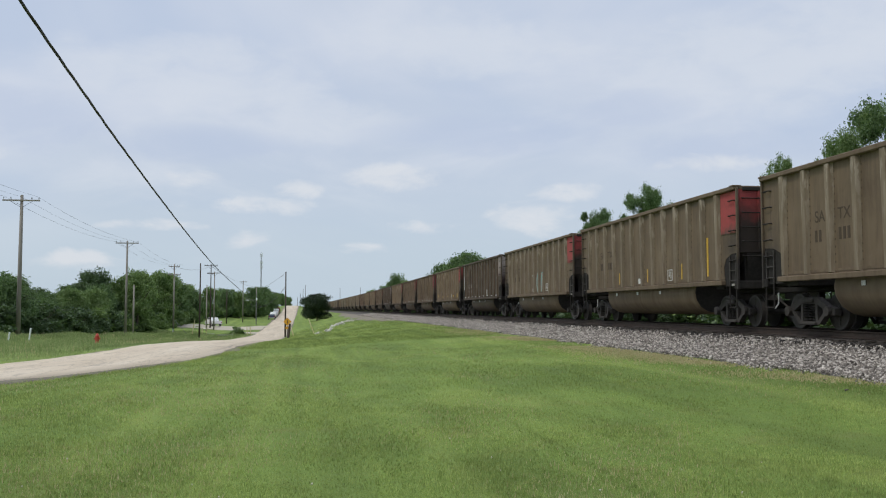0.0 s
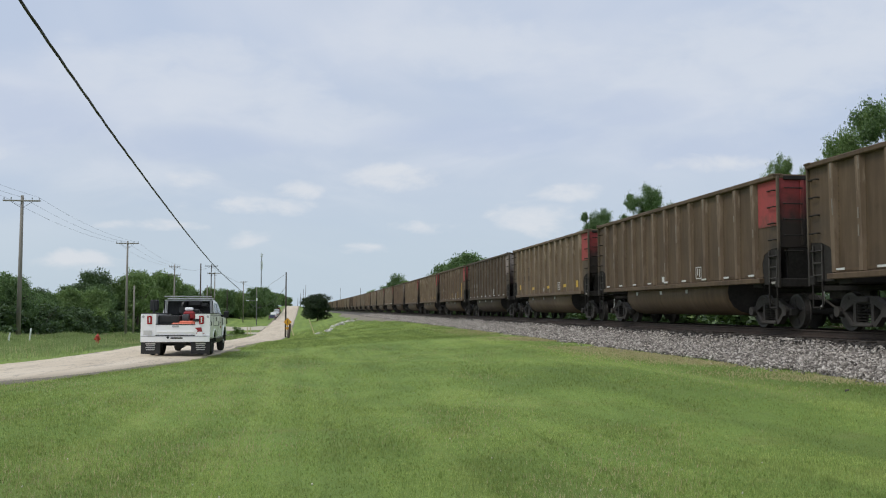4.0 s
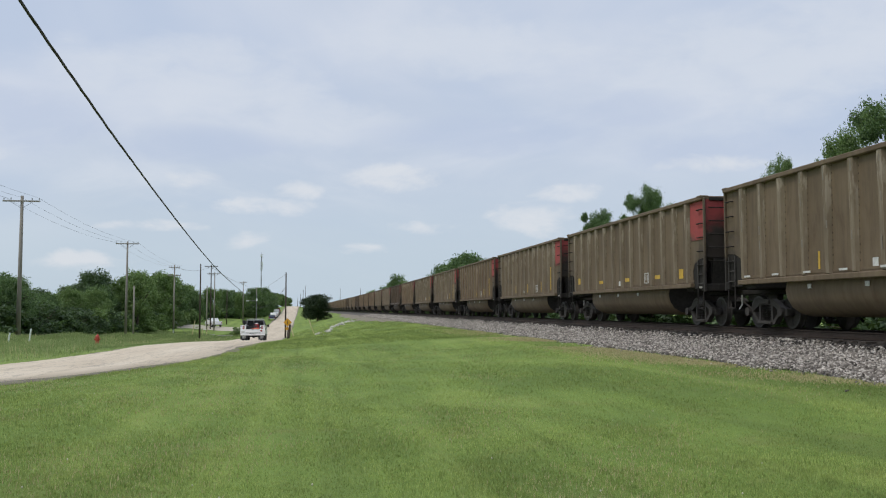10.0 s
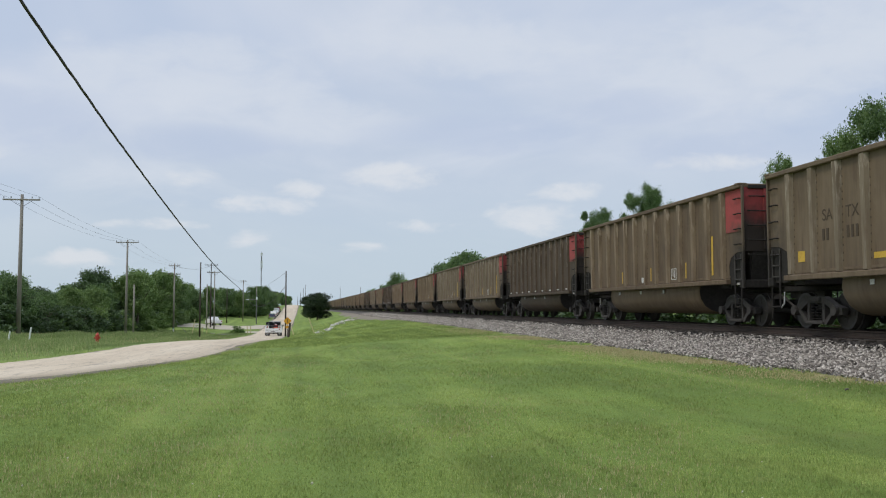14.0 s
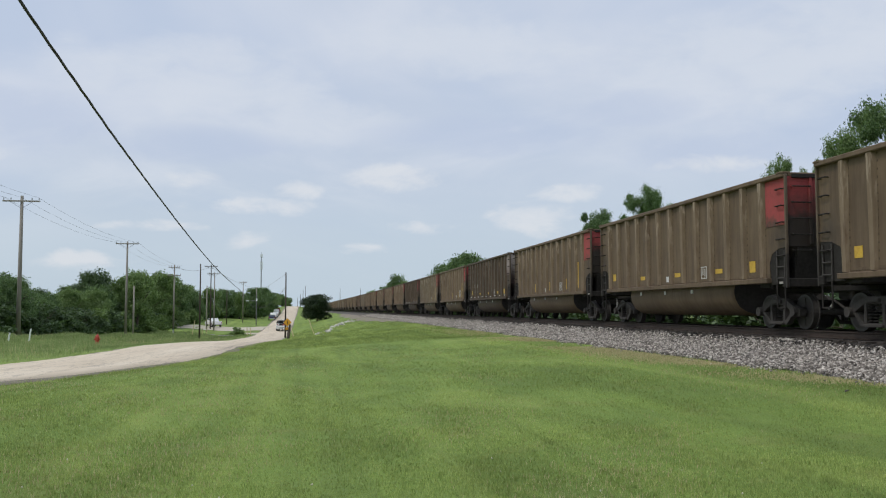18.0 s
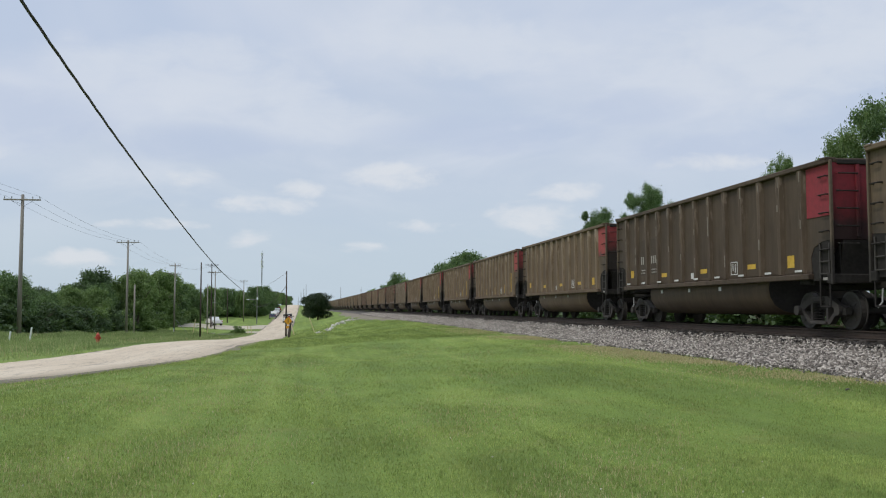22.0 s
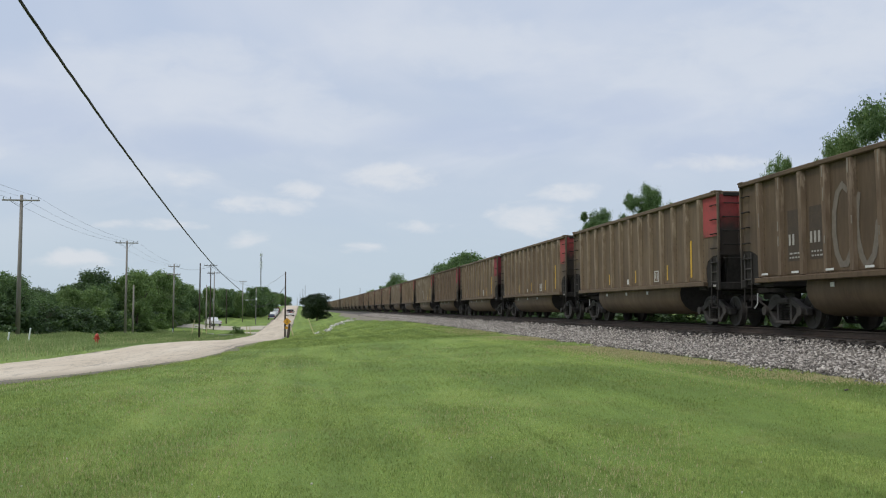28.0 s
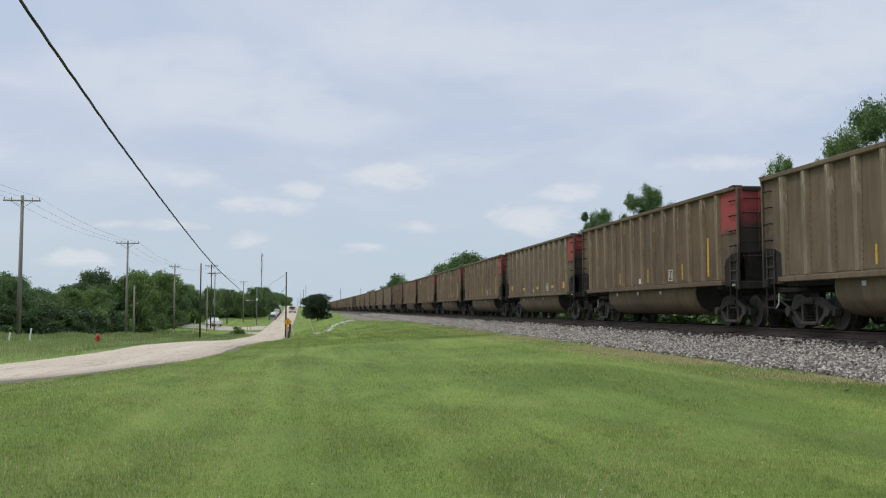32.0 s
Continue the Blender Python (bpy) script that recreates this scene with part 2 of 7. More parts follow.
def leaf_material(name, dark, light, trans=0.25, back=(0.16, 0.26, 0.03)):
    m, nt, b = material(name, 0.6)
    geo = nt.nodes.new("ShaderNodeNewGeometry")
    col = ramp_node(nt, geo.outputs["Random Per Island"], [(0.0, dark), (0.6, tuple((d + l) / 2 for d, l in zip(dark, light))), (1.0, light)])
    nt.links.new(col, b.inputs["Base Color"])
    t, mx, out = nt.nodes.new("ShaderNodeBsdfTranslucent"), nt.nodes.new("ShaderNodeMixShader"), nt.nodes["Material Output"]
    nt.links.new(mix_node(nt, 0.5, col, back), t.inputs[0])
    mx.inputs[0].default_value = trans
    nt.links.new(b.outputs[0], mx.inputs[1])
    nt.links.new(t.outputs[0], mx.inputs[2])
    nt.links.new(mx.outputs[0], out.inputs[0])
    return m


def stone_material(name, dark, mid, light):
    m, nt, b = material(name, 0.9)
    geo = nt.nodes.new("ShaderNodeNewGeometry")
    col = ramp_node(nt, geo.outputs["Random Per Island"], [(0.0, dark), (0.5, mid), (1.0, light)])
    fine = noise_node(nt, 40.0, 4, 0.6)
    nt.links.new(mix_node(nt, range_node(nt, fine, 0.4, 0.8, 0, 0.4), col, dark), b.inputs["Base Color"])
    return m


def blade_material(name, dark, light):
    """Grass blades: each its own green, in patches that run greener or yellower."""
    m, nt, b = material(name, 0.7)
    geo = nt.nodes.new("ShaderNodeNewGeometry")
    col = ramp_node(nt, geo.outputs["Random Per Island"], [(0.0, tuple(c * 0.8 for c in dark)), (0.35, tuple(0.75 * d + 0.25 * l for d, l in zip(dark, light))), (0.75, tuple(0.25 * d + 0.75 * l for d, l in zip(dark, light))), (1.0, tuple(c * 1.06 for c in light))])
    broad = noise_node(nt, 0.16, 5, 0.6, (1, 0.55, 1), distort=0.5)
    mid = noise_node(nt, 1.3, 6, 0.65)
    col = mix_node(nt, range_node(nt, broad, 0.36, 0.66, 0.4, 0), col, tuple(c * 0.62 for c in dark))
    col = mix_node(nt, range_node(nt, mid, 0.5, 0.74, 0, 0.5), col, (0.33, 0.34, 0.11))
    # mowing streaks along the railway, and softer patches across them
    for scale, stretch, wander in ((1.0, (1.15, 0.022, 1), 0.12), (0.5, (1, 0.4, 1), 0.5)):
        streak = noise_node(nt, scale, 3, 0.55, stretch, distort=wander)
        col = mix_node(nt, range_node(nt, streak, 0.34, 0.5, 0.38, 0), col, tuple(c * 0.6 for c in dark))
        col = mix_node(nt, range_node(nt, streak, 0.54, 0.68, 0, 0.34), col, tuple(min(1, c * 1.08) for c in light))
    # narrow ruts pressed by the mower's wheels
    rut = noise_node(nt, 1.0, 2, 0.5, (2.4, 0.03, 1), distort=0.1)
    col = mix_node(nt, range_node(nt, rut, 0.3, 0.4, 0.5, 0), col, tuple(c * 0.6 for c in dark))
    tuft = noise_node(nt, 13.0, 3, 0.6)
    col = mix_node(nt, range_node(nt, tuft, 0.3, 0.48, 0.5, 0), col, tuple(c * 0.45 for c in dark))
    col = mix_node(nt, range_node(nt, tuft, 0.56, 0.75, 0, 0.45), col, tuple(min(1, c * 1.15) for c in light))
    clump = noise_node(nt, 4.5, 4, 0.65)
    col = mix_node(nt, range_node(nt, clump, 0.3, 0.5, 0.4, 0), col, tuple(c * 0.5 for c in dark))
    col = mix_node(nt, range_node(nt, clump, 0.55, 0.75, 0, 0.5), col, tuple(min(1, c * 1.12) for c in light))
    nt.links.new(col, b.inputs["Base Color"])
    t, mx, out = nt.nodes.new("ShaderNodeBsdfTranslucent"), nt.nodes.new("ShaderNodeMixShader"), nt.nodes["Material Output"]
    nt.links.new(col, t.inputs[0])
    mx.inputs[0].default_value = 0.35
    nt.links.new(b.outputs[0], mx.inputs[1])
    nt.links.new(t.outputs[0], mx.inputs[2])
    nt.links.new(mx.outputs[0], out.inputs[0])
    return m


def road_material(name):
    """Sun-bleached chip seal: long wheel-worn streaks, tar seams, fine grit."""
    m, nt, b = material(name, 0.92)
    broad = noise_node(nt, 0.5, 5, 0.6, (1.6, 0.16, 1))
    grit = noise_node(nt, 30.0, 5, 0.7)
    seam = noise_node(nt, 1.1, 6, 0.6, (2.2, 0.09, 1), distort=0.6)
    col = ramp_node(nt, broad, [(0.28, (0.56, 0.465, 0.345)), (0.5, (0.665, 0.57, 0.435)), (0.72, (0.75, 0.66, 0.525))])
    col = mix_node(nt, range_node(nt, grit, 0.35, 0.7, 0.25, 0), col, (0.40, 0.34, 0.26))
    col = mix_node(nt, range_node(nt, seam, 0.64, 0.69, 0, 0.5), col, (0.22, 0.19, 0.16))
    # thin cracks that run with the lane, and a scatter of tar spots
    for scale, stretch, wide in ((0.8, (1.5, 0.12, 1), 0.012), (0.55, (0.9, 0.5, 1), 0.006)):
        crack = noise_node(nt, scale, 5, 0.6, stretch, distort=0.4)
        line = ramp_node(nt, crack, [(0.5 - wide, (0, 0, 0)), (0.5, (0.45, 0.45, 0.45)), (0.5 + wide, (0, 0, 0))])
        col = mix_node(nt, line, col, (0.16, 0.135, 0.11))
    nt.links.new(col, b.inputs["Base Color"])
    bump_node(nt, b, grit, 0.3, 0.01)
    return m


def glass_material(name, tint):
    m, nt, b = material(name, 0.05)
    b.inputs["Base Color"].default_value = (*tint, 1)
    b.inputs["Transmission Weight"].default_value, b.inputs["IOR"].default_value = 0.85, 1.3
    return m


M_GRASS = grass_ground("mown grass")
M_BLADE = blade_material("grass blades", (0.26, 0.36, 0.088), (0.57, 0.65, 0.225))
M_WEED = blade_material("tall verge grass", (0.23, 0.33, 0.10), (0.46, 0.53, 0.25))
M_DRY = leaf_material("dry grass", (0.44, 0.375, 0.19), (0.70, 0.61, 0.37), 0.3, (0.55, 0.47, 0.27))
M_STONE = stone_material("crushed stone", (0.085, 0.075, 0.066), (0.27, 0.242, 0.21), (0.68, 0.63, 0.565))
M_STONE_OILY = stone_material("coal-dusted crushed stone", (0.012, 0.011, 0.010), (0.03, 0.026, 0.023), (0.07, 0.06, 0.052))
M_RIPRAP = stone_material("pale limestone", (0.32, 0.31, 0.28), (0.62, 0.6, 0.55), (0.8, 0.78, 0.74))
M_LEAF = leaf_material("tree leaves", (0.055, 0.108, 0.042), (0.21, 0.325, 0.13), 0.33)
M_LEAF_LIGHT = leaf_material("lighter leaves", (0.09, 0.158, 0.052), (0.275, 0.39, 0.145), 0.38)
# deep green trees, and foliage whose colour is darkened for shade
M_LEAF_DEEP_SHADE = leaf_material("deep green leaves", (0.028, 0.058, 0.024), (0.105, 0.172, 0.07), 0.2)
M_LEAF_DARK = leaf_material("dark juniper leaves", (0.012, 0.028, 0.012), (0.045, 0.08, 0.032), 0.1)
M_BARK = worn("bark", (0.05, 0.04, 0.03), (0.11, 0.09, 0.07), (0.19, 0.16, 0.13), 6, 0.9, stretch=(1, 1, 0.2), bump=0.6, bump_dist=0.02)
M_POLE = worn("weathered pole wood", (0.16, 0.145, 0.125), (0.27, 0.25, 0.22), (0.39, 0.36, 0.32), 5, 0.9, stretch=(1, 1, 0.06), bump=0.4, bump_dist=0.01, shift=True)
M_POLE_DARK = worn("creosoted pole wood", (0.03, 0.022, 0.018), (0.065, 0.05, 0.04), (0.11, 0.09, 0.075), 5, 0.9, stretch=(1, 1, 0.06), bump=0.4, bump_dist=0.01)
M_ROAD = road_material("pale chip-seal road")
M_STREET = worn("pale tan street", (0.42, 0.375, 0.30), (0.53, 0.475, 0.385), (0.60, 0.545, 0.45), 1.2, 0.9)
M_ROADSIDE = worn("gravelly road edge", (0.15, 0.13, 0.10), (0.26, 0.23, 0.18), (0.36, 0.32, 0.26), 6, 0.95)
M_BALLAST = worn("ballast bed", (0.05, 0.045, 0.042), (0.13, 0.12, 0.11), (0.28, 0.26, 0.24), 9, 0.95, bump=0.9, bump_dist=0.05)
M_RAIL = worn("rusty rail steel", (0.03, 0.02, 0.015), (0.06, 0.042, 0.032), (0.10, 0.075, 0.06), 6, 0.7, 0.3)
M_TIE = worn("oily timber tie", (0.02, 0.017, 0.014), (0.045, 0.037, 0.03), (0.08, 0.066, 0.055), 4, 0.95, shift=True)
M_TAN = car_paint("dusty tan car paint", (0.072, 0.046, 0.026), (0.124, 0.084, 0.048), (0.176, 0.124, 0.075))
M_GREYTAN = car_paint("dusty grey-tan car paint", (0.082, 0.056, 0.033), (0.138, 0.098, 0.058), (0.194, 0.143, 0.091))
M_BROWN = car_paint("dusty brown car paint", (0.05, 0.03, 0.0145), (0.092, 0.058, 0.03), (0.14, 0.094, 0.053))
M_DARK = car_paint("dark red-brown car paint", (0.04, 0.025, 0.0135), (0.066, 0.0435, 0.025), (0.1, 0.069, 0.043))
# posts paler than the sheets: dust, and the light they catch put into the colour
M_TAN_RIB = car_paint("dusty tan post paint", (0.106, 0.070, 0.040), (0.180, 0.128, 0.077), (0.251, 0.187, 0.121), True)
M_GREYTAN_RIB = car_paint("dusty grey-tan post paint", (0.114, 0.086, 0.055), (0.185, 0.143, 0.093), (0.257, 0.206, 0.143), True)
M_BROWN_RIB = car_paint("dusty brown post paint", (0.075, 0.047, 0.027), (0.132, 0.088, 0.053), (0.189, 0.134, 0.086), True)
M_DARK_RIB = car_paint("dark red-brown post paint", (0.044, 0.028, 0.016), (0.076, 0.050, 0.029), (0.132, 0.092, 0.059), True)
# coal soot, and the black put into the cars' shaded corner hollows
M_SOOT_SHADE = worn("coal soot and shade", (0.018, 0.0165, 0.0152), (0.034, 0.031, 0.0285), (0.06, 0.055, 0.05), 4, 0.95)
M_SOOT_SHADE.node_tree.nodes["Principled BSDF"].inputs["Specular IOR Level"].default_value = 0.15
M_RED = sooted_paint("sooted red end paint", (0.30, 0.045, 0.044), (0.034, 0.025, 0.02), 3.6, 2.7)
M_CRIMSON = sooted_paint("crimson end paint", (0.22, 0.02, 0.03), (0.03, 0.012, 0.012), 3.3, 2.2)
M_PALE = sooted_paint("pale scuffed end paint", (0.36, 0.31, 0.29), (0.03, 0.015, 0.014), 3.6, 2.3)
M_RED_SIDE = sooted_paint("red corner paint", (0.34, 0.052, 0.05), (0.07, 0.048, 0.032), 2.95, 2.45)
M_POST = sooted_paint("sooty corner post paint", (0.125, 0.092, 0.06), (0.028, 0.023, 0.019), -0.1, -0.7)
M_CRIMSON_SIDE = sooted_paint("crimson corner paint", (0.25, 0.025, 0.035), (0.06, 0.02, 0.02), 2.4, 1.8)
M_PALE_SIDE = sooted_paint("pale scuffed corner paint", (0.30, 0.25, 0.23), (0.08, 0.04, 0.035), 3.3, 2.4)
M_UNDER = worn("grimy cast steel", (0.03, 0.0265, 0.0235), (0.05, 0.0445, 0.039), (0.08, 0.07, 0.062), 6, 0.85, 0.1, shift=True)
M_LADDER = worn("grimy ladder steel", (0.026, 0.023, 0.02), (0.044, 0.039, 0.034), (0.07, 0.062, 0.054), 6, 0.8)
M_TREAD = worn("worn wheel rim", (0.03, 0.028, 0.026), (0.055, 0.052, 0.048), (0.1, 0.095, 0.09), 8, 0.45, 0.7)
M_YELLOW = worn("yellow reflective tape", (0.36, 0.22, 0.02), (0.58, 0.36, 0.035), (0.68, 0.46, 0.06), 8, 0.5)
M_WHITE_MARK = worn("chalky white marking", (0.35, 0.34, 0.32), (0.6, 0.6, 0.58), (0.75, 0.75, 0.73), 8, 0.6)
M_FAINT = plain("faint chalky spray", (0.22, 0.195, 0.16), 0.8)
M_SMEAR = plain("faint chalky smear", (0.15, 0.127, 0.103), 0.85)
M_PALE_NUMBER = plain("dusty pale number paint", (0.33, 0.31, 0.28), 0.8)
M_TEAL = plain("teal spray paint", (0.10, 0.38, 0.35), 0.6)
M_PANEL = plain("blackish lettering panel", (0.058, 0.041, 0.028), 0.8)
M_GHOST = plain("faded dark lettering", (0.066, 0.046, 0.029), 0.8)

# ---- mesh helpers ----
def box(bm, cx, cy, cz, sx, sy, sz, bevel=0.0, turn=None):
    m = Matrix.Translation((cx, cy, cz)) @ (turn if turn else Matrix()) @ Matrix.Diagonal((sx, sy, sz, 1))
    vs = bmesh.ops.create_cube(bm, size=1, matrix=m)["verts"]
    if bevel:
        es = list({e for v in vs for e in v.link_edges})
        bmesh.ops.bevel(bm, geom=es, offset=bevel, segments=1, affect="EDGES")
    return bm


def rod(bm, p0, p1, r0, r1=None, n=8, caps=True):
    p0, p1 = Vector(p0), Vector(p1)
    d = p1 - p0
    m = Matrix.Translation((p0 + p1) / 2) @ d.to_track_quat("Z", "Y").to_matrix().to_4x4()
    bmesh.ops.create_cone(bm, cap_ends=caps, segments=n, radius1=r0, radius2=r0 if r1 is None else r1, depth=d.length, matrix=m)
    return bm


def prism(bm, outline, lo, hi, axis="x"):
    """A solid with the outline (pairs) drawn across the axis, from lo to hi along it."""
    def at(u, v, w):
        return {"x": (w, u, v), "y": (u, w, v), "z": (u, v, w)}[axis]
    a = [bm.verts.new(at(u, v, lo)) for u, v in outline]
    b = [bm.verts.new(at(u, v, hi)) for u, v in outline]
    bm.faces.new(a), bm.faces.new(b[::-1])
    for i in range(len(a)):
        j = (i + 1) % len(a)
        bm.faces.new((a[i], b[i], b[j], a[j]))
    bmesh.ops.recalc_face_normals(bm, faces=bm.faces[:])
    return bm


def mesh_of(bm, name, mat, smooth=False):
    me = bpy.data.meshes.new(name)
    bm.to_mesh(me)
    bm.free()
    for m in (mat if isinstance(mat, (list, tuple)) else (mat,)):
        me.materials.append(m)
    if smooth:
        me.shade_smooth()
    return me


def raw_mesh(name, verts, faces, mat, smooth=False):
    me = bpy.data.meshes.new(name)
    me.from_pydata([tuple(v) for v in verts], [], [tuple(f) for f in faces])
    me.materials.append(mat)
    if smooth:
        me.shade_smooth()
    return me


def part(name, bm, mat, parent, label="", smooth=False):
    me = bm if isinstance(bm, bpy.types.Mesh) else mesh_of(bm, name, mat, smooth)
    ob = new(name, me)
    ob.parent = parent
    if label:
        ob["label"] = label
    return ob


def thing(name, m, label, category, group=""):
    ob = new(name)
    ob.matrix_basis = m
    return tagged(ob, label, category, group)


def tri_soup(name, tris, mat):
    """One mesh out of an (n, 3, 3) array of loose triangles or (n, 4, 3) of quads."""
    n, k = tris.shape[0], tris.shape[1]
    me = bpy.data.meshes.new(name)
    me.vertices.add(n * k)
    me.vertices.foreach_set("co", tris.reshape(-1).astype(np.float32))
    me.loops.add(n * k)
    me.loops.foreach_set("vertex_index", np.arange(n * k, dtype=np.int32))
    me.polygons.add(n)
    me.polygons.foreach_set("loop_start", np.arange(0, n * k, k, dtype=np.int32))
    me.update(calc_edges=True)
    me.materials.append(mat)
    return me


# ---- lie of the land ----
ROAD_Y = [-800, -60, 0, 15, 21, 25.5, 31, 50, 56, 87, 102, 122, 138, 154, 172, 209, 272, 308, 363, 408, 545, 1500, 4000]
ROAD_DROP = [0.9, 0.9, 1.1, 1.29, 1.46, 1.54, 1.65, 1.87, 2.0, 2.9, 3.35, 3.75, 4.08, 4.25, 4.2, 3.7, 2.6, 1.75, 0.1, -1.2, -1.0, 0, 0]
LANE_Y = [-800, -60, 0, 7, 13.5, 20, 27, 36, 50, 82, 4000]
LANE_X = [-160, -28, -11.2, -9.2, -7.8, -6.9, -6.2, -5.7, -5.5, -5.5, -5.5]
ROAD_HALF = 2.7
RAIL_Z = EYE_Z - 0.51
TOE_DROP = 1.17


def track_x(y):
    """The track's centre line: straight by the camera, bending slowly to the left farther off, then straight again."""
    y = np.asarray(y, float)
    u = np.clip(y - 60, 0, 190)
    return 13.05 + 0.01117 * y - 4.5e-5 * u * u - 9e-5 * 190 * np.clip(y - 250, 0, None)


def track_turn(y):
    """Degrees by which the track heads to the right of the y axis there."""
    return math.degrees(math.atan(0.01117 - 9e-5 * min(max(y - 60, 0), 190)))


def curve_at(xs, ys, x):
    """A smooth curve through the knots."""
    x = np.asarray(x, float)
    xs, ys = np.array(xs, float), np.array(ys, float)
    sl = np.gradient(ys, xs)
    k = np.clip(np.searchsorted(xs, x) - 1, 0, len(xs) - 2)
    h = xs[k + 1] - xs[k]
    u = np.clip((x - xs[k]) / h, 0, 1)
    return ((2 * u**3 - 3 * u**2 + 1) * ys[k] + (u**3 - 2 * u**2 + u) * h * sl[k] + (3 * u**2 - 2 * u**3) * ys[k + 1] + (u**3 - u**2) * h * sl[k + 1])


def near_half(y):
    """The lawn has crept over the road's edge on the camera's side."""
    return np.interp(y, [0, 15, 20, 22, 26, 31, 42, 54, 72], [0.9, 0.95, 1.0, 1.3, 1.65, 2.08, 2.25, 2.55, ROAD_HALF])


def road_x(y):
    return curve_at(LANE_Y, LANE_X, y)


def road_z(y):
    return EYE_Z - curve_at(ROAD_Y, ROAD_DROP, y)


def wave(x, y):
    return 0.05 * np.sin(0.31 * x + 0.13 * y) * np.sin(0.17 * y + 1.3) + 0.035 * np.sin(0.83 * x - 0.21 * y + 2) + 0.02 * np.sin(0.5 * y + 0.9 * x)


def ground_z(x, y):
    x, y = np.asarray(x, float), np.asarray(y, float)
    c, r = road_x(y), road_z(y)
    right, left = c + ROAD_HALF + 0.25, c - ROAD_HALF - 0.25
    toe = EYE_Z - TOE_DROP
    toe_x = track_x(y) - 3.84
    u = np.clip((x - right) / (toe_x - right), 0, 1)
    # the lawn: from the road's edge to the foot of the ballast, with a shallow hollow near by
    sag = 0.36 * np.exp(-((y - 4) / 26.0) ** 2) * np.sin(np.pi * np.clip(u, 0, 1)) ** 1.2
    lawn = r - 0.05 + (toe - r + 0.05) * u - sag + wave(x, y) * np.clip(u * 6, 0, 1) * np.clip((1 - u) * 6, 0, 1)
    d = left - x
    verge = r - 0.05 + np.interp(d, [0, 2, 5, 8, 13, 20, 60, 400], [0, -0.05, -0.22, -0.1, 0.45, 0.65, 0.9, 1.2]) + wave(x, y) * np.clip(d / 4, 0, 1)
    w = x - toe_x
    behind = toe - np.interp(w, [7.8, 10.6, 14.6, 50, 300], [0, 0.35, 0.45, 0.3, 0]) + wave(x, y) * np.clip((w - 8.1) / 4, 0, 1)
    z = np.where(x < left, verge, np.where(x < right, r - 0.06, np.where(x < toe_x, lawn, behind)))
    return z


def gz(x, y):
    return float(ground_z(x, y))


def make_ground():
    xs = np.unique(np.concatenate([np.arange(-40, 40, 0.8), np.linspace(-4000, -40, 26), np.linspace(40, 4000, 26)]))
    ys = np.unique(np.concatenate([np.arange(-20, 120, 1.0), np.arange(120, 480, 3.0), np.linspace(480, 4200, 40), np.linspace(-1500, -20, 60)]))
    gx, gy = np.meshgrid(xs, ys)
    z = ground_z(gx, gy)
    far = np.clip((np.abs(gx) - 300) / 1000, 0, 1)
    z = z * (1 - far) + (EYE_Z - 1.5) * far
    verts = np.stack([gx, gy, z], -1).reshape(-1, 3)
    nx, ny = len(xs), len(ys)
    idx = np.arange(nx * ny).reshape(ny, nx)
    faces = np.stack([idx[:-1, :-1], idx[:-1, 1:], idx[1:, 1:], idx[1:, :-1]], -1).reshape(-1, 4)
    ob = new("ground", raw_mesh("ground", verts.tolist(), faces.tolist(), M_GRASS, True))
    tagged(ob, "broad mown grass lawn with paler mowing streaks", "lawn", kind="structure")


def ribbon(name, ys, half, lift, mat, ragged=0.0, seed=1, cuts=(-1.03, -0.98, -0.5, 0, 0.5, 0.98, 1.03)):
    rnd = random.Random(seed)
    verts, faces = [], []
    n = len(cuts)
    wob = [0.0, 0.0]
    for j, y in enumerate(ys):
        c, z = float(road_x(y)), float(road_z(y)) + lift
        wob = [0.7 * w + rnd.uniform(-ragged, ragged) for w in wob]
        for k, q in enumerate(cuts):
            e = wob[0] if k < 2 else wob[1] if k > n - 3 else 0
            h = half if q < 0 else half - ROAD_HALF + float(near_half(y))
            verts.append((c + q * h + e, y, z - (0.16 if abs(q) > 1 else 0.03 * abs(q) ** 2)))
        if j:
            a = (j - 1) * n
            faces += [(a + k, a + k + 1, a + n + k + 1, a + n + k) for k in range(n - 1)]
    return new(name, raw_mesh(name, verts, faces, mat, True))


def make_roads():
    ys = list(np.arange(-60, 5, 3.0)) + list(np.arange(5, 110, 0.5)) + list(np.arange(110, 480, 2.0)) + list(np.linspace(480, 900, 30))
    tagged(ribbon("roadside", ys, ROAD_HALF + 0.35, 0.0, M_ROADSIDE, 0.16, 3), "strip of gravel and dirt along the road", "verge", kind="structure")
    tagged(ribbon("road", ys, ROAD_HALF, 0.035, M_ROAD, 0.07, 5), "pale worn chip-seal country road", "road", kind="structure")


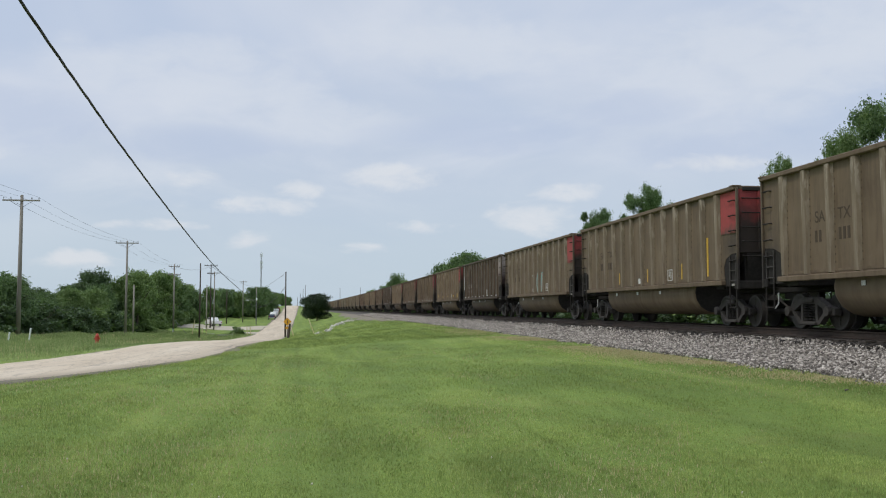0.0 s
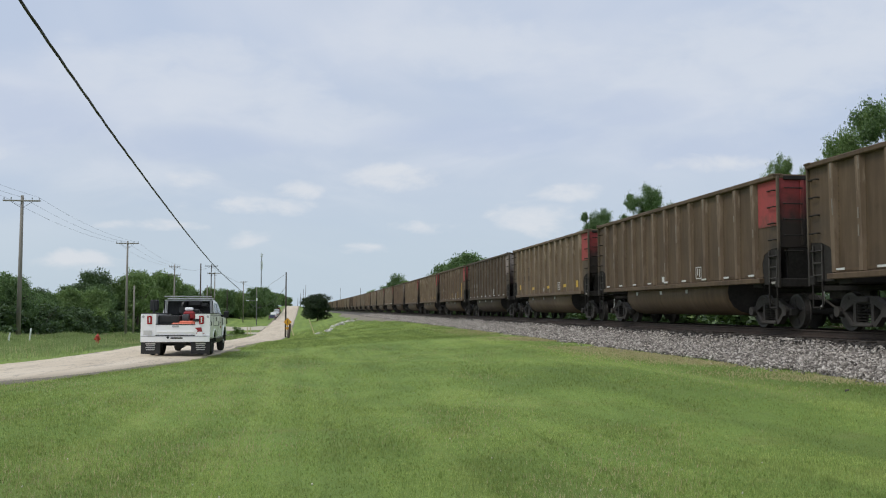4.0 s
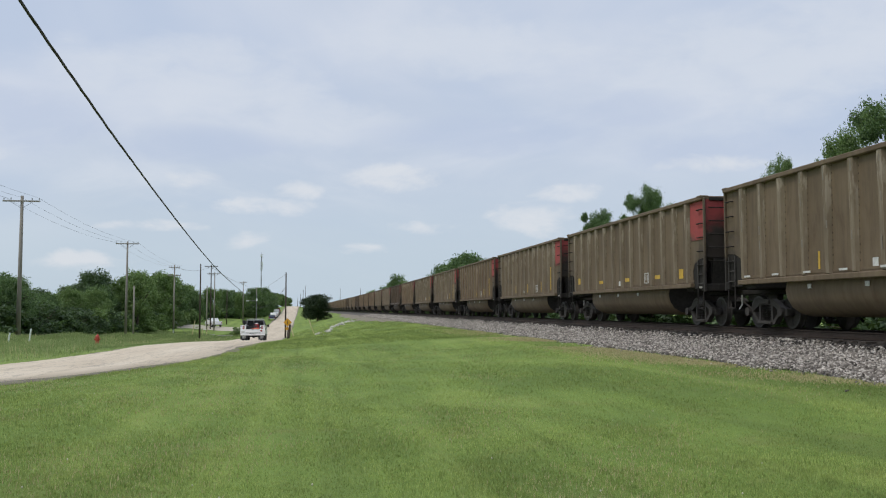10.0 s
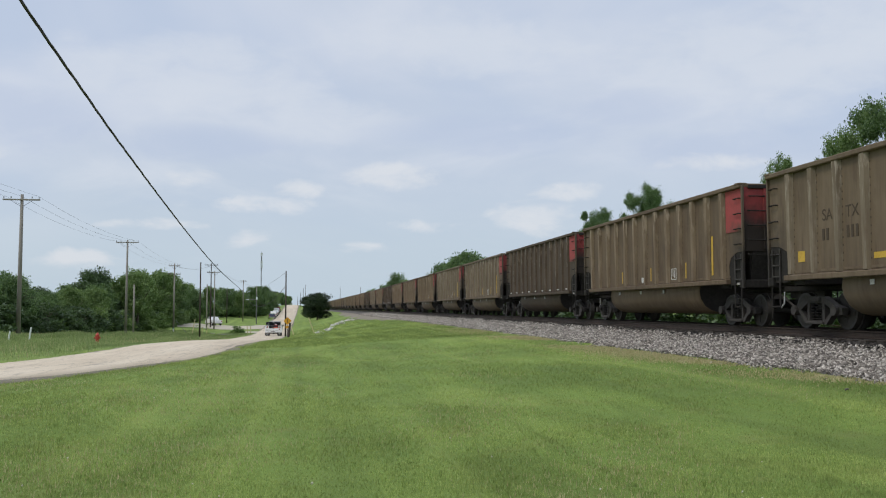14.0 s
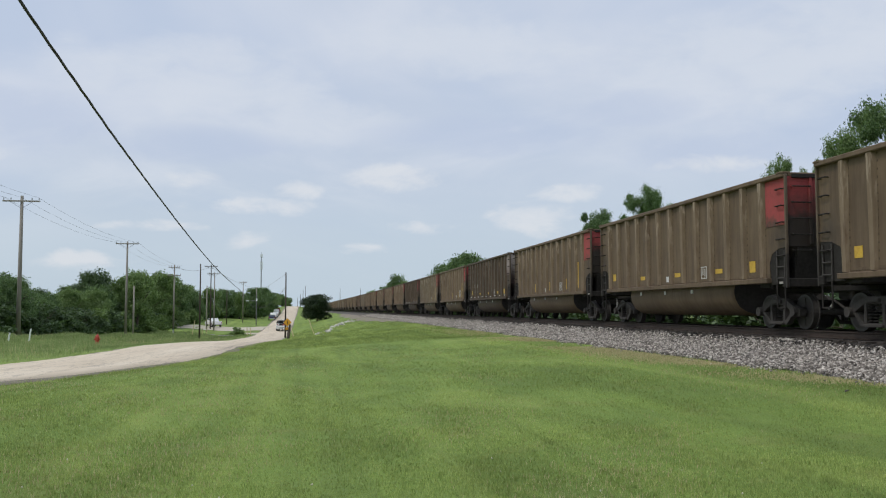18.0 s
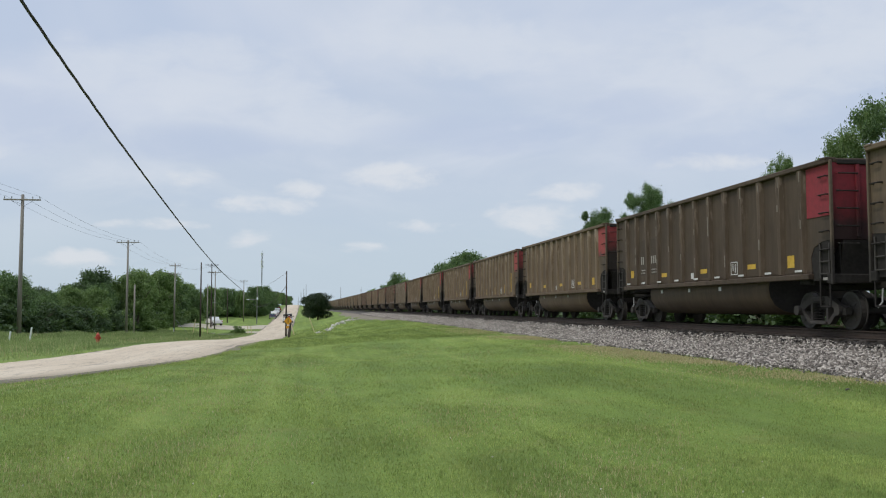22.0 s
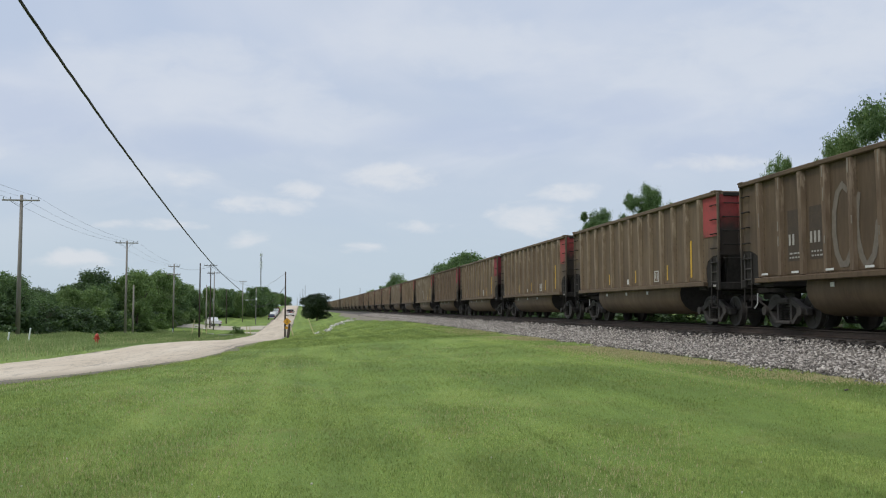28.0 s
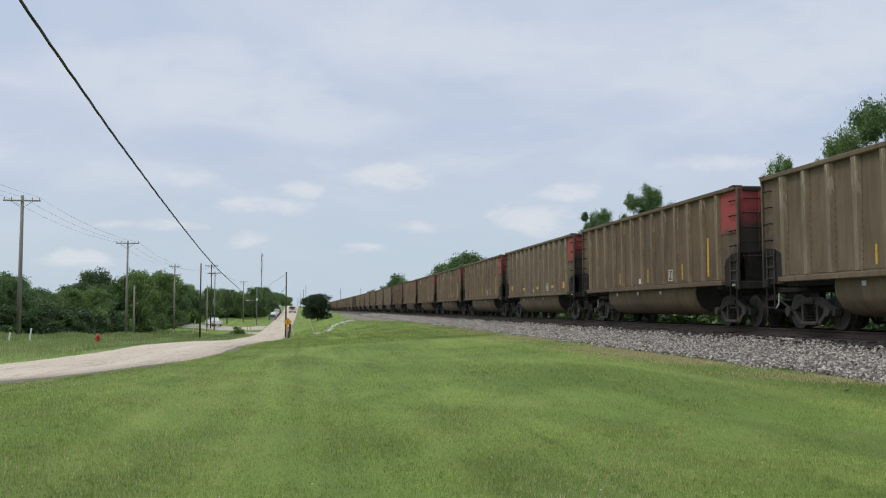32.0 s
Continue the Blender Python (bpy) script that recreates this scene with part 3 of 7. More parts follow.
def make_track():
    # ballast bed: crown under the ties, shoulders to the toe
    prof = [(-4.1, -0.72), (-3.84, -0.64), (-2.7, -0.52), (-1.75, -0.42), (-1.4, -0.3), (1.4, -0.28), (1.75, -0.4), (3.84, -0.64), (4.1, -0.75)]
    ys = np.concatenate([np.arange(-740, 0, 10.0), np.arange(0, 120, 0.5), np.arange(120, 1300, 6.0)])
    rnd = np.random.RandomState(4)
    v = []
    for y in ys:
        for x, z in prof:
            near = 1 if 0 < y < 120 else 0.3
            v.append((float(track_x(y)) + x + rnd.uniform(-0.12, 0.12) * near * (abs(x) > 3), y, RAIL_Z + z + rnd.uniform(-0.03, 0.03) * near))
    n = len(prof)
    f = [(j * n + k, j * n + k + 1, (j + 1) * n + k + 1, (j + 1) * n + k) for j in range(len(ys) - 1) for k in range(n - 1)]
    tagged(new("ballast", raw_mesh("ballast", v, f, M_BALLAST)), "grey crushed-stone ballast bank under the rails", "ballast", kind="structure")
    # washed-out gravel and bare earth beside the bank farther off
    v, f = [], []
    ys = np.arange(84, 262, 2.0)
    for j, y in enumerate(ys):
        w = 2.6 * min(1, max(0, (y - 84) / 45)) * min(1, (262 - y) / 40) * (1 + 0.22 * math.sin(y * 0.31) + 0.15 * math.sin(y * 0.83))
        toe = float(track_x(y)) - 3.75
        for k in range(5):
            x = toe - w * k / 4
            v.append((x, y, gz(min(x, toe - 0.15), y) + (0.05 if k < 4 else -0.03)))
        if j:
            f += [((j - 1) * 5 + k, (j - 1) * 5 + k + 1, j * 5 + k + 1, j * 5 + k) for k in range(4)]
    tagged(new("gravel_apron", raw_mesh("gravel_apron", v, f, M_ROADSIDE)), "washed-out gravel and bare earth beside the railway bank", "gravel", kind="structure")
    track = thing("railway_track", pose(0, 0, RAIL_Z), "dark rusty rails on oily timber ties", "track")
    out = [(-0.037, 0), (-0.037, -0.03), (-0.01, -0.045), (-0.01, -0.14), (-0.075, -0.155), (-0.075, -0.17), (0.075, -0.17), (0.075, -0.155), (0.01, -0.14), (0.01, -0.045), (0.037, -0.03), (0.037, 0)]
    ys = [-740, 0, 60] + list(range(70, 260, 10)) + [1300]
    for s in (-0.755, 0.755):
        m = len(out)
        v = [(float(track_x(y)) + s + p, y, q) for y in ys for p, q in out]
        f = [(j * m + k, (j + 1) * m + k, (j + 1) * m + (k + 1) % m, j * m + (k + 1) % m) for j in range(len(ys) - 1) for k in range(m)]
        part("rail", raw_mesh("rail", v, f, M_RAIL), None, track, "rust-brown steel rail")
    tie = mesh_of(box(bmesh.new(), 0, 0, -0.26, 2.6, 0.23, 0.18, 0.012), "tie", M_TIE)
    for k in range(260):
        o, y = part("tie", tie, None, track), -6 + 0.55 * k
        o.matrix_basis = pose(float(track_x(y)) + random.uniform(-0.04, 0.04), y, random.uniform(-0.015, 0.01), 0, 0, random.uniform(-0.8, 0.8))


make_ground()
make_roads()
make_track()

# ---- coal train ----
PITCH, CAR_LEN, HALF_W, TOP_Z, SILL_Z = 16.18, 14.7, 1.6, 3.93, 1.2
TRAIN_T = [0, 3, 6, 9, 11, 13, 16, 19, 21, 23, 25.5, 28, 30, 32]
TRAIN_N = [0, 3.852, 7.71, 11.577, 14.154, 16.732, 20.59, 24.446, 27.005, 29.563, 32.75, 35.927, 38.468, 41.0]
FIRST_CAR, LAST_CAR = -2, 69
PAINTS = {"tan": M_TAN, "grey": M_GREYTAN, "brown": M_BROWN, "dark": M_DARK}
PATCHES = {"red": M_RED_SIDE, "crimson": M_CRIMSON_SIDE, "pale": M_PALE_SIDE}
RIB_PAINT = {"dusty tan car paint": M_TAN_RIB, "dusty grey-tan car paint": M_GREYTAN_RIB, "dusty brown car paint": M_BROWN_RIB, "dark red-brown car paint": M_DARK_RIB}
ENDS = {"red": M_RED, "crimson": M_CRIMSON, "pale": M_PALE}
RIB_Y = [6.3 - 1.035 * k for k in range(13)]
WHEEL_R = 0.457


def wheelset_mesh():
    bm = bmesh.new()
    for s in (-1, 1):
        x = 0.755 * s
        rod(bm, (x - 0.065, 0, 0), (x + 0.065, 0, 0), WHEEL_R - 0.012, n=28)
        rod(bm, (x - s * 0.085, 0, 0), (x - s * 0.06, 0, 0), WHEEL_R + 0.025, n=28)
        rod(bm, (x, 0, 0), (x + s * 0.12, 0, 0), 0.13, n=12)
        for k in range(4):  # raised web plates on the wheel's face
            a = k * math.pi / 2
            box(bm, x + s * 0.07, 0.26 * math.cos(a), 0.26 * math.sin(a), 0.02, 0.16, 0.10, 0, Matrix.Rotation(a, 4, "X"))
    rod(bm, (-1.0, 0, 0), (1.0, 0, 0), 0.085, n=12)
    return mesh_of(bm, "wheelset", M_UNDER)


def rim_mesh():
    bm = bmesh.new()
    for s in (-1, 1):
        a = [bm.verts.new((0.755 * s + s * 0.069, r * math.cos(k * math.tau / 28), r * math.sin(k * math.tau / 28))) for r in (0.385, 0.44) for k in range(28)]
        for k in range(28):
            bm.faces.new((a[k], a[(k + 1) % 28], a[28 + (k + 1) % 28], a[28 + k]))
    bmesh.ops.recalc_face_normals(bm, faces=bm.faces[:])
    return mesh_of(bm, "rim", M_TREAD)


def side_frame_mesh(s):
    """Cast side frame of a freight bogie: arched top, two pedestals, spring window."""
    x0, x1 = s * 0.93, s * 1.08
    bm = bmesh.new()
    lo, hi = min(x0, x1), max(x0, x1)
    prism(bm, [(-1.12, 0.36), (-0.93, 0.36), (-0.72, 0.46), (-0.34, 0.64), (0.34, 0.64), (0.72, 0.46), (0.93, 0.36), (1.12, 0.36), (1.12, 0.52), (0.8, 0.6), (0.35, 0.8), (-0.35, 0.8), (-0.8, 0.6), (-1.12, 0.52)], lo, hi, "x")
    prism(bm, [(-0.8, 0.44), (-0.45, 0.13), (0.45, 0.13), (0.8, 0.44), (0.68, 0.46), (0.38, 0.22), (-0.38, 0.22), (-0.68, 0.46)], lo, hi, "x")
    for y in (-0.33, 0.33):
        box(bm, s * 1.005, y, 0.43, 0.14, 0.1, 0.5)
    for y in (-0.89, 0.89):
        rod(bm, (s * 0.96, y, 0.457), (s * 1.17, y, 0.457), 0.12, n=12)
    box(bm, s * 1.1, 0, 0.72, 0.08, 0.5, 0.1, 0.015)
    box(bm, s * 1.1, 0, 0.16, 0.08, 0.7, 0.07, 0.015)
    return mesh_of(bm, "side_frame", M_UNDER)


def spring_mesh(s):
    bm = bmesh.new()
    for y in (-0.2, 0.0, 0.2):
        for k in range(6):
            rod(bm, (s * 1.0, y, 0.25 + k * 0.07), (s * 1.0, y, 0.28 + k * 0.07), 0.075, n=8)
    return mesh_of(bm, "springs", M_SOOT_SHADE)


WHEELSET, RIM = wheelset_mesh(), rim_mesh()
FRAMES = {s: side_frame_mesh(s) for s in (-1, 1)}
SPRINGS = {s: spring_mesh(s) for s in (-1, 1)}
BOLSTER = mesh_of(box(bmesh.new(), 0, 0, 0.62, 1.9, 0.36, 0.3, 0.04), "bolster", M_UNDER)


def side_panel(paint, s):
    """One side sheet with the lower corners cut back to the end slopes, and its thickness."""
    h = CAR_LEN / 2
    x0, x1 = sorted((s * (HALF_W - 0.11), s * (HALF_W - 0.135)))
    o = [(-h + 0.9, SILL_Z + 0.1), (h - 0.9, SILL_Z + 0.1), (h - 0.93, SILL_Z + 0.5), (h - 0.8, SILL_Z + 0.72), (h - 0.45, SILL_Z + 0.85), (h, SILL_Z + 0.88), (h, TOP_Z - 0.1), (-h, TOP_Z - 0.1), (-h, SILL_Z + 0.88), (-h + 0.45, SILL_Z + 0.85), (-h + 0.8, SILL_Z + 0.72), (-h + 0.93, SILL_Z + 0.5)]
    return mesh_of(prism(bmesh.new(), o, x0, x1, "x"), "side_wall", paint)


def lighter(mat):
    return RIB_PAINT[mat.name]


def rib_mesh(paint):
    """Hat-section post, a little wider at the top."""
    bm = bmesh.new()
    for z0, z1, w0, w1 in ((SILL_Z + 0.09, TOP_Z - 0.1, 0.13, 0.165),):
        lo = [bm.verts.new(p) for p in ((0.03, -w0, z0), (-0.09, -w0 * 0.55, z0 + 0.05), (-0.09, w0 * 0.55, z0 + 0.05), (0.03, w0, z0))]
        hi = [bm.verts.new(p) for p in ((0.03, -w1, z1), (-0.115, -w1 * 0.55, z1), (-0.115, w1 * 0.55, z1), (0.03, w1, z1))]
        for k in range(3):
            bm.faces.new((lo[k], lo[k + 1], hi[k + 1], hi[k]))
        bm.faces.new(lo[::-1]), bm.faces.new(hi)
    n = len(bm.faces)
    for k in range(15):  # rivets down both flanges
        for w in (-1, 1):
            z = SILL_Z + 0.2 + 0.17 * k
            box(bm, 0.0, w * (0.128 + 0.0025 * k), z, 0.035, 0.035, 0.045)
    bmesh.ops.recalc_face_normals(bm, faces=bm.faces[:])
    bm.faces.ensure_lookup_table()
    for f in bm.faces[n:]:
        f.material_index = 1
    return mesh_of(bm, "rib", (lighter(paint), M_DARK))


def end_wall_mesh(mat, s):
    """Upright upper end, then the slope sheet running inwards and down, with stiffeners and the end ladder."""
    h = CAR_LEN / 2
    bm = bmesh.new()
    o = [(s * h, TOP_Z - 0.1), (s * (h - 0.03), TOP_Z - 0.1), (s * (h - 0.05), SILL_Z + 0.9), (s * (h - 0.8), SILL_Z + 0.15), (s * (h - 0.77), SILL_Z + 0.1), (s * h, SILL_Z + 0.88)]
    prism(bm, o, -HALF_W + 0.14, HALF_W - 0.14, "x")
    for x in (-0.86, 0.0, 0.86):
        box(bm, x, s * (h + 0.02), TOP_Z - 0.95, 0.09, 0.05, 1.7, 0.01)
    n = len(bm.faces)
    box(bm, 0, s * (h + 0.02), TOP_Z - 0.09, 2 * HALF_W - 0.5, 0.07, 0.1, 0.01)
    for k in range(5):
        z = TOP_Z - 0.36 - 0.4 * k
        rod(bm, (-1.36, s * (h + 0.1), z), (-0.9, s * (h + 0.1), z), 0.017, n=6)
        for x in (-1.36, -0.9):
            rod(bm, (x, s * (h + 0.1), z), (x, s * h, z + 0.02), 0.02, n=6)
    bm.faces.ensure_lookup_table()
    for f in bm.faces[n:]:
        f.material_index = 1
    return mesh_of(bm, "end_wall", (mat, M_SOOT_SHADE))


def tub_mesh(paint):
    """Bathtub belly between the bogies, with rounded flanks and raked ends."""
    bm = bmesh.new()
    sec = [(-1.36, SILL_Z + 0.02), (-1.4, 1.0), (-1.36, 0.78), (-1.22, 0.55), (-0.98, 0.4), (-0.7, 0.34), (-0.15, 0.33), (-0.12, 0.6), (0.12, 0.6), (0.15, 0.33), (0.7, 0.34), (0.98, 0.4), (1.22, 0.55), (1.36, 0.78), (1.4, 1.0), (1.36, SILL_Z + 0.02)]
    rings = []
    for y, k in ((-4.1, 0.9), (-4.0, 1.0), (-1.5, 1.0), (1.5, 1.0), (4.3, 1.0), (4.42, 0.9)):
        rings.append([bm.verts.new((x * (1 - (1 - k) * 0.3), y, SILL_Z + (z - SILL_Z) * (0.95 if k < 1 else 1))) for x, z in sec])
    for a, b in zip(rings, rings[1:]):
        for i in range(len(sec) - 1):
            bm.faces.new((a[i], a[i + 1], b[i + 1], b[i])).smooth = True
    for ring in (rings[0], rings[-1][::-1]):  # sooty raked ends
        bm.faces.new(ring).material_index = 1
    bmesh.ops.recalc_face_normals(bm, faces=bm.faces[:])
    return mesh_of(bm, "tub", (paint, M_SOOT_SHADE))


def chord_mesh(paint):
    bm = bmesh.new()
    h = CAR_LEN / 2
    for s in (-1, 1):
        box(bm, s * (HALF_W - 0.07), 0, TOP_Z - 0.06, 0.17, CAR_LEN, 0.12, 0.02)
        box(bm, 0, s * (h - 0.06), TOP_Z - 0.055, 2 * HALF_W - 0.3, 0.14, 0.11, 0.02)
        for q in (-1, 1):
            box(bm, s * (HALF_W - 0.1), q * (h - 0.12), TOP_Z - 0.01, 0.26, 0.26, 0.05, 0.01)
    return mesh_of(bm, "top_chord", paint)


def sill_mesh(paint, s):
    bm = bmesh.new()
    box(bm, s * (HALF_W - 0.06), 0, SILL_Z + 0.05, 0.16, CAR_LEN - 1.7, 0.13, 0.015)
    box(bm, s * (HALF_W - 0.13), 0, SILL_Z + 0.19, 0.06, CAR_LEN - 1.75, 0.06)
    return mesh_of(bm, "side_sill", paint)


def grab_iron_mesh():
    """One rung standing off the side sheet."""
    bm = bmesh.new()
    rod(bm, (-0.09, -0.15, 0), (-0.09, 0.15, 0), 0.017, n=6)
    for q in (-0.15, 0.15):
        rod(bm, (-0.09, q, 0), (0, q, 0), 0.017, n=6)
    return mesh_of(bm, "grab_iron", M_SOOT_SHADE)


def corner_post_mesh(mat):
    return mesh_of(box(bmesh.new(), 0, 0, 0, 0.075, 0.06, TOP_Z - SILL_Z + 0.1, 0.012), "corner_post", mat)


def end_platform_mesh(s):
    """Dark end deck with its cross beam, brake gear, uprights and steps."""
    h = CAR_LEN / 2
    bm = bmesh.new()
    box(bm, 0, s * (h - 0.75), SILL_Z - 0.1, 0.7, 3.2, 0.3, 0.03)
    box(bm, 0, s * (h - 0.08), SILL_Z - 0.02, 2 * HALF_W - 0.1, 0.22, 0.22, 0.02)
    box(bm, 0, s * (h - 1.3), SILL_Z - 0.02, 2 * HALF_W - 0.3, 0.5, 0.2, 0.02)
    for x in (-HALF_W + 0.08, HALF_W - 0.08):  # stirrup steps
        for q in (0.1, 0.5):
            rod(bm, (x, s * (h - q), SILL_Z), (x, s * (h - q), 0.55), 0.02, n=6)
        rod(bm, (x, s * (h - 0.1), 0.55), (x, s * (h - 0.5), 0.55), 0.022, n=6)
    rod(bm, (-0.9, s * (h - 0.5), SILL_Z + 0.42), (0.1, s * (h - 0.5), SILL_Z + 0.42), 0.17, n=12)
    return mesh_of(bm, "end_platform", M_SOOT_SHADE)


def recess_fill_mesh(s):
    """Sooty web plates under the end slope, over the draft sill, blackened for its shade."""
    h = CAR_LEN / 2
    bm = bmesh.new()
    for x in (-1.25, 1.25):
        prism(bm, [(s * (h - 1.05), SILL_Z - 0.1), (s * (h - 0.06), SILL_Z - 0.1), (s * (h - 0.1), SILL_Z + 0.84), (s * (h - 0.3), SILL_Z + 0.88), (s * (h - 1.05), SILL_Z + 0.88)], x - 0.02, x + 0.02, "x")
    # added black sheets across the hollow, painted as its shade
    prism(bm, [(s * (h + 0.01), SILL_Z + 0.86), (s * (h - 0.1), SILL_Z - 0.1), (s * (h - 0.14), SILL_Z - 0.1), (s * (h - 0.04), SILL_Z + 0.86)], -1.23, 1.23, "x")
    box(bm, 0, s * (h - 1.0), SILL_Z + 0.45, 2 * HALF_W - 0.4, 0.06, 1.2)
    return mesh_of(bm, "shear_plate", M_SOOT_SHADE)


def corner_fill_mesh(s):
    """Added soot-black sheet that stands for the shade in the arched corner under the end slope."""
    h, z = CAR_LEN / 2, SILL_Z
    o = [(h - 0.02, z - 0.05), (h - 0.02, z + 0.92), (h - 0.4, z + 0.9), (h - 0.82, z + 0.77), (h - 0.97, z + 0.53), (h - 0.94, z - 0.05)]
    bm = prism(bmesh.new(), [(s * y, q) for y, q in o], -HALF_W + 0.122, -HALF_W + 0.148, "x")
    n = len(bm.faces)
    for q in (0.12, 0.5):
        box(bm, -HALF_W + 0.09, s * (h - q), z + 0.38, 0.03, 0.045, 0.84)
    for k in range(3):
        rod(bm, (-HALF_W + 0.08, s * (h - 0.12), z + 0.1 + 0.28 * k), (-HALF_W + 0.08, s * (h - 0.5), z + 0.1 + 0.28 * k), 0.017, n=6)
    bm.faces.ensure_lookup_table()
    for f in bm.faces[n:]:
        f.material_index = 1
    return mesh_of(bm, "corner_plate", (M_SOOT_SHADE, M_LADDER))


def coupler_mesh(s):
    bm = bmesh.new()
    h = CAR_LEN / 2
    box(bm, 0, s * (h + 0.2), 0.88, 0.2, 0.7, 0.2, 0.03)
    box(bm, 0.04 * s, s * (h + 0.56), 0.88, 0.34, 0.24, 0.3, 0.06)
    rod(bm, (-0.4, s * (h + 0.05), 0.8), (-0.25, s * (h + 0.5), 0.5), 0.03, n=6)
    rod(bm, (-0.25, s * (h + 0.5), 0.5), (0.0, s * (h + 0.66), 0.55), 0.03, n=6)
    return mesh_of(bm, "coupler", M_UNDER)


GRAB = grab_iron_mesh()
PLATFORMS = {s: end_platform_mesh(s) for s in (-1, 1)}
RECESS = {s: recess_fill_mesh(s) for s in (-1, 1)}
CORNER = {s: corner_fill_mesh(s) for s in (-1, 1)}
COUPLERS = {s: coupler_mesh(s) for s in (-1, 1)}
BRIGHT = mesh_of(box(bmesh.new(), 0, 0, 0, 0.02, 0.15, 0.11, 0.004), "reflector", M_WHITE_MARK)
SMALL_TAG = mesh_of(box(bmesh.new(), 0, 0, 0, 0.02, 0.17, 0.06, 0.004), "reflector", M_PALE_NUMBER)
HOSE = mesh_of(rod(rod(bmesh.new(), (0, 0, 0), (0.02, 0.06, -0.3), 0.02, n=6), (0.02, 0.06, -0.3), (0, 0.2, -0.42), 0.02, n=6), "air_hose", M_WHITE_MARK)
LABELS = {"tan": "dusty tan coal gondola with ribbed sides", "grey": "dusty grey-tan coal gondola with ribbed sides",
          "brown": "dusty brown coal gondola with ribbed sides", "dark": "dark red-brown coal gondola with ribbed sides"}
SKIN = {}


def skin(tone, end):
    """The meshes of one colour scheme, made once."""
    key = (tone, end)
    if key not in SKIN:
        p, e = PAINTS[tone], ENDS[end]
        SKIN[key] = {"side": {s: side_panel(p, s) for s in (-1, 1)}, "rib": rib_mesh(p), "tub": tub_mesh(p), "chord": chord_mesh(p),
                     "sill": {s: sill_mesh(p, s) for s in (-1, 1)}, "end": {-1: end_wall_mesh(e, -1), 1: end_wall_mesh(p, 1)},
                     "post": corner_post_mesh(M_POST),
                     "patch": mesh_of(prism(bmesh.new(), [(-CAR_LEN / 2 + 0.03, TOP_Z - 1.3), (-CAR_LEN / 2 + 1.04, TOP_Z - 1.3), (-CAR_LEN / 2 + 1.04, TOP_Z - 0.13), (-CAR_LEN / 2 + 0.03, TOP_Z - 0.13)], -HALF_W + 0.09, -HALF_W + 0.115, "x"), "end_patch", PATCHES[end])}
    return SKIN[key]


def coal_car(tone, end):
    k = skin(tone, end)
    car = thing("coal_car", Matrix(), LABELS[tone], "train car", "cars of the coal train")
    for s in (-1, 1):
        part("side_wall", k["side"][s], None, car)
        part("side_sill", k["sill"][s], None, car)
        part("end_wall", k["end"][s], None, car, {"red": "sooty red end wall", "crimson": "crimson end wall", "pale": "scuffed pale end wall"}[end] if s < 0 else "")
        for q in (-1, 1):
            part("corner_post", k["post"], None, car).matrix_basis = pose(q * (HALF_W - 0.08), s * (CAR_LEN / 2 + 0.02), (TOP_Z + SILL_Z) / 2 - 0.1)
        for j in range(5):
            part("grab_iron", GRAB, None, car).matrix_basis = pose(-HALF_W + 0.11, s * (CAR_LEN / 2 - 0.26), TOP_Z - 0.4 - 0.42 * j)
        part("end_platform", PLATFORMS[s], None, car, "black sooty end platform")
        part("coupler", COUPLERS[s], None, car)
        part("shear_plate", RECESS[s], None, car)
        part("corner_plate", CORNER[s], None, car, "soot-black sheet added for the shade in the corner opening")
        for y in RIB_Y:
            r = part("rib", k["rib"], None, car)
            r.matrix_basis = pose(s * (HALF_W - 0.125), y, 0, 0, 0, 0 if s < 0 else 180)
    part("tub", k["tub"], None, car)
    part("top_chord", k["chord"], None, car)
    part("end_patch", k["patch"], None, car, {"red": "red painted corner panel", "crimson": "crimson corner panel", "pale": "pale scuffed corner panel"}[end])
    for q in (-1, 1):
        bogie = part("bogie", BOLSTER, None, car, "grimy cast-steel bogie")
        bogie.matrix_basis = pose(0, q * 6.0, 0)
        for s in (-1, 1):
            part("side_frame", FRAMES[s], None, bogie)
            part("springs", SPRINGS[s], None, bogie)
            w = part("wheelset", WHEELSET, None, bogie)
            w.matrix_basis = pose(0, s * 0.89, WHEEL_R)
            w.data = wheel_with_rim()
    for y in (3.2, 0.9, -1.3):
        part("reflector", BRIGHT, None, car).matrix_basis = pose(-1.41, y, 1.07)
    part("reflector", SMALL_TAG, None, car).matrix_basis = pose(-HALF_W + 0.04, -CAR_LEN / 2 + 0.22, SILL_Z - 0.02)
    part("air_hose", HOSE, None, car, "pale air hose at the coupler").matrix_basis = pose(-0.5, -CAR_LEN / 2 - 0.3, 0.95)
    return car


BOTH = []


def wheel_with_rim():
    """Wheelset and its bright rims as one mesh with two materials."""
    if not BOTH:
        bm = bmesh.new()
        bm.from_mesh(WHEELSET)
        n = len(bm.faces)
        bm.from_mesh(RIM)
        bm.faces.ensure_lookup_table()
        for f in bm.faces[n:]:
            f.material_index = 1
        BOTH.append(mesh_of(bm, "wheelset", (M_UNDER, M_TREAD)))
    return BOTH[0]


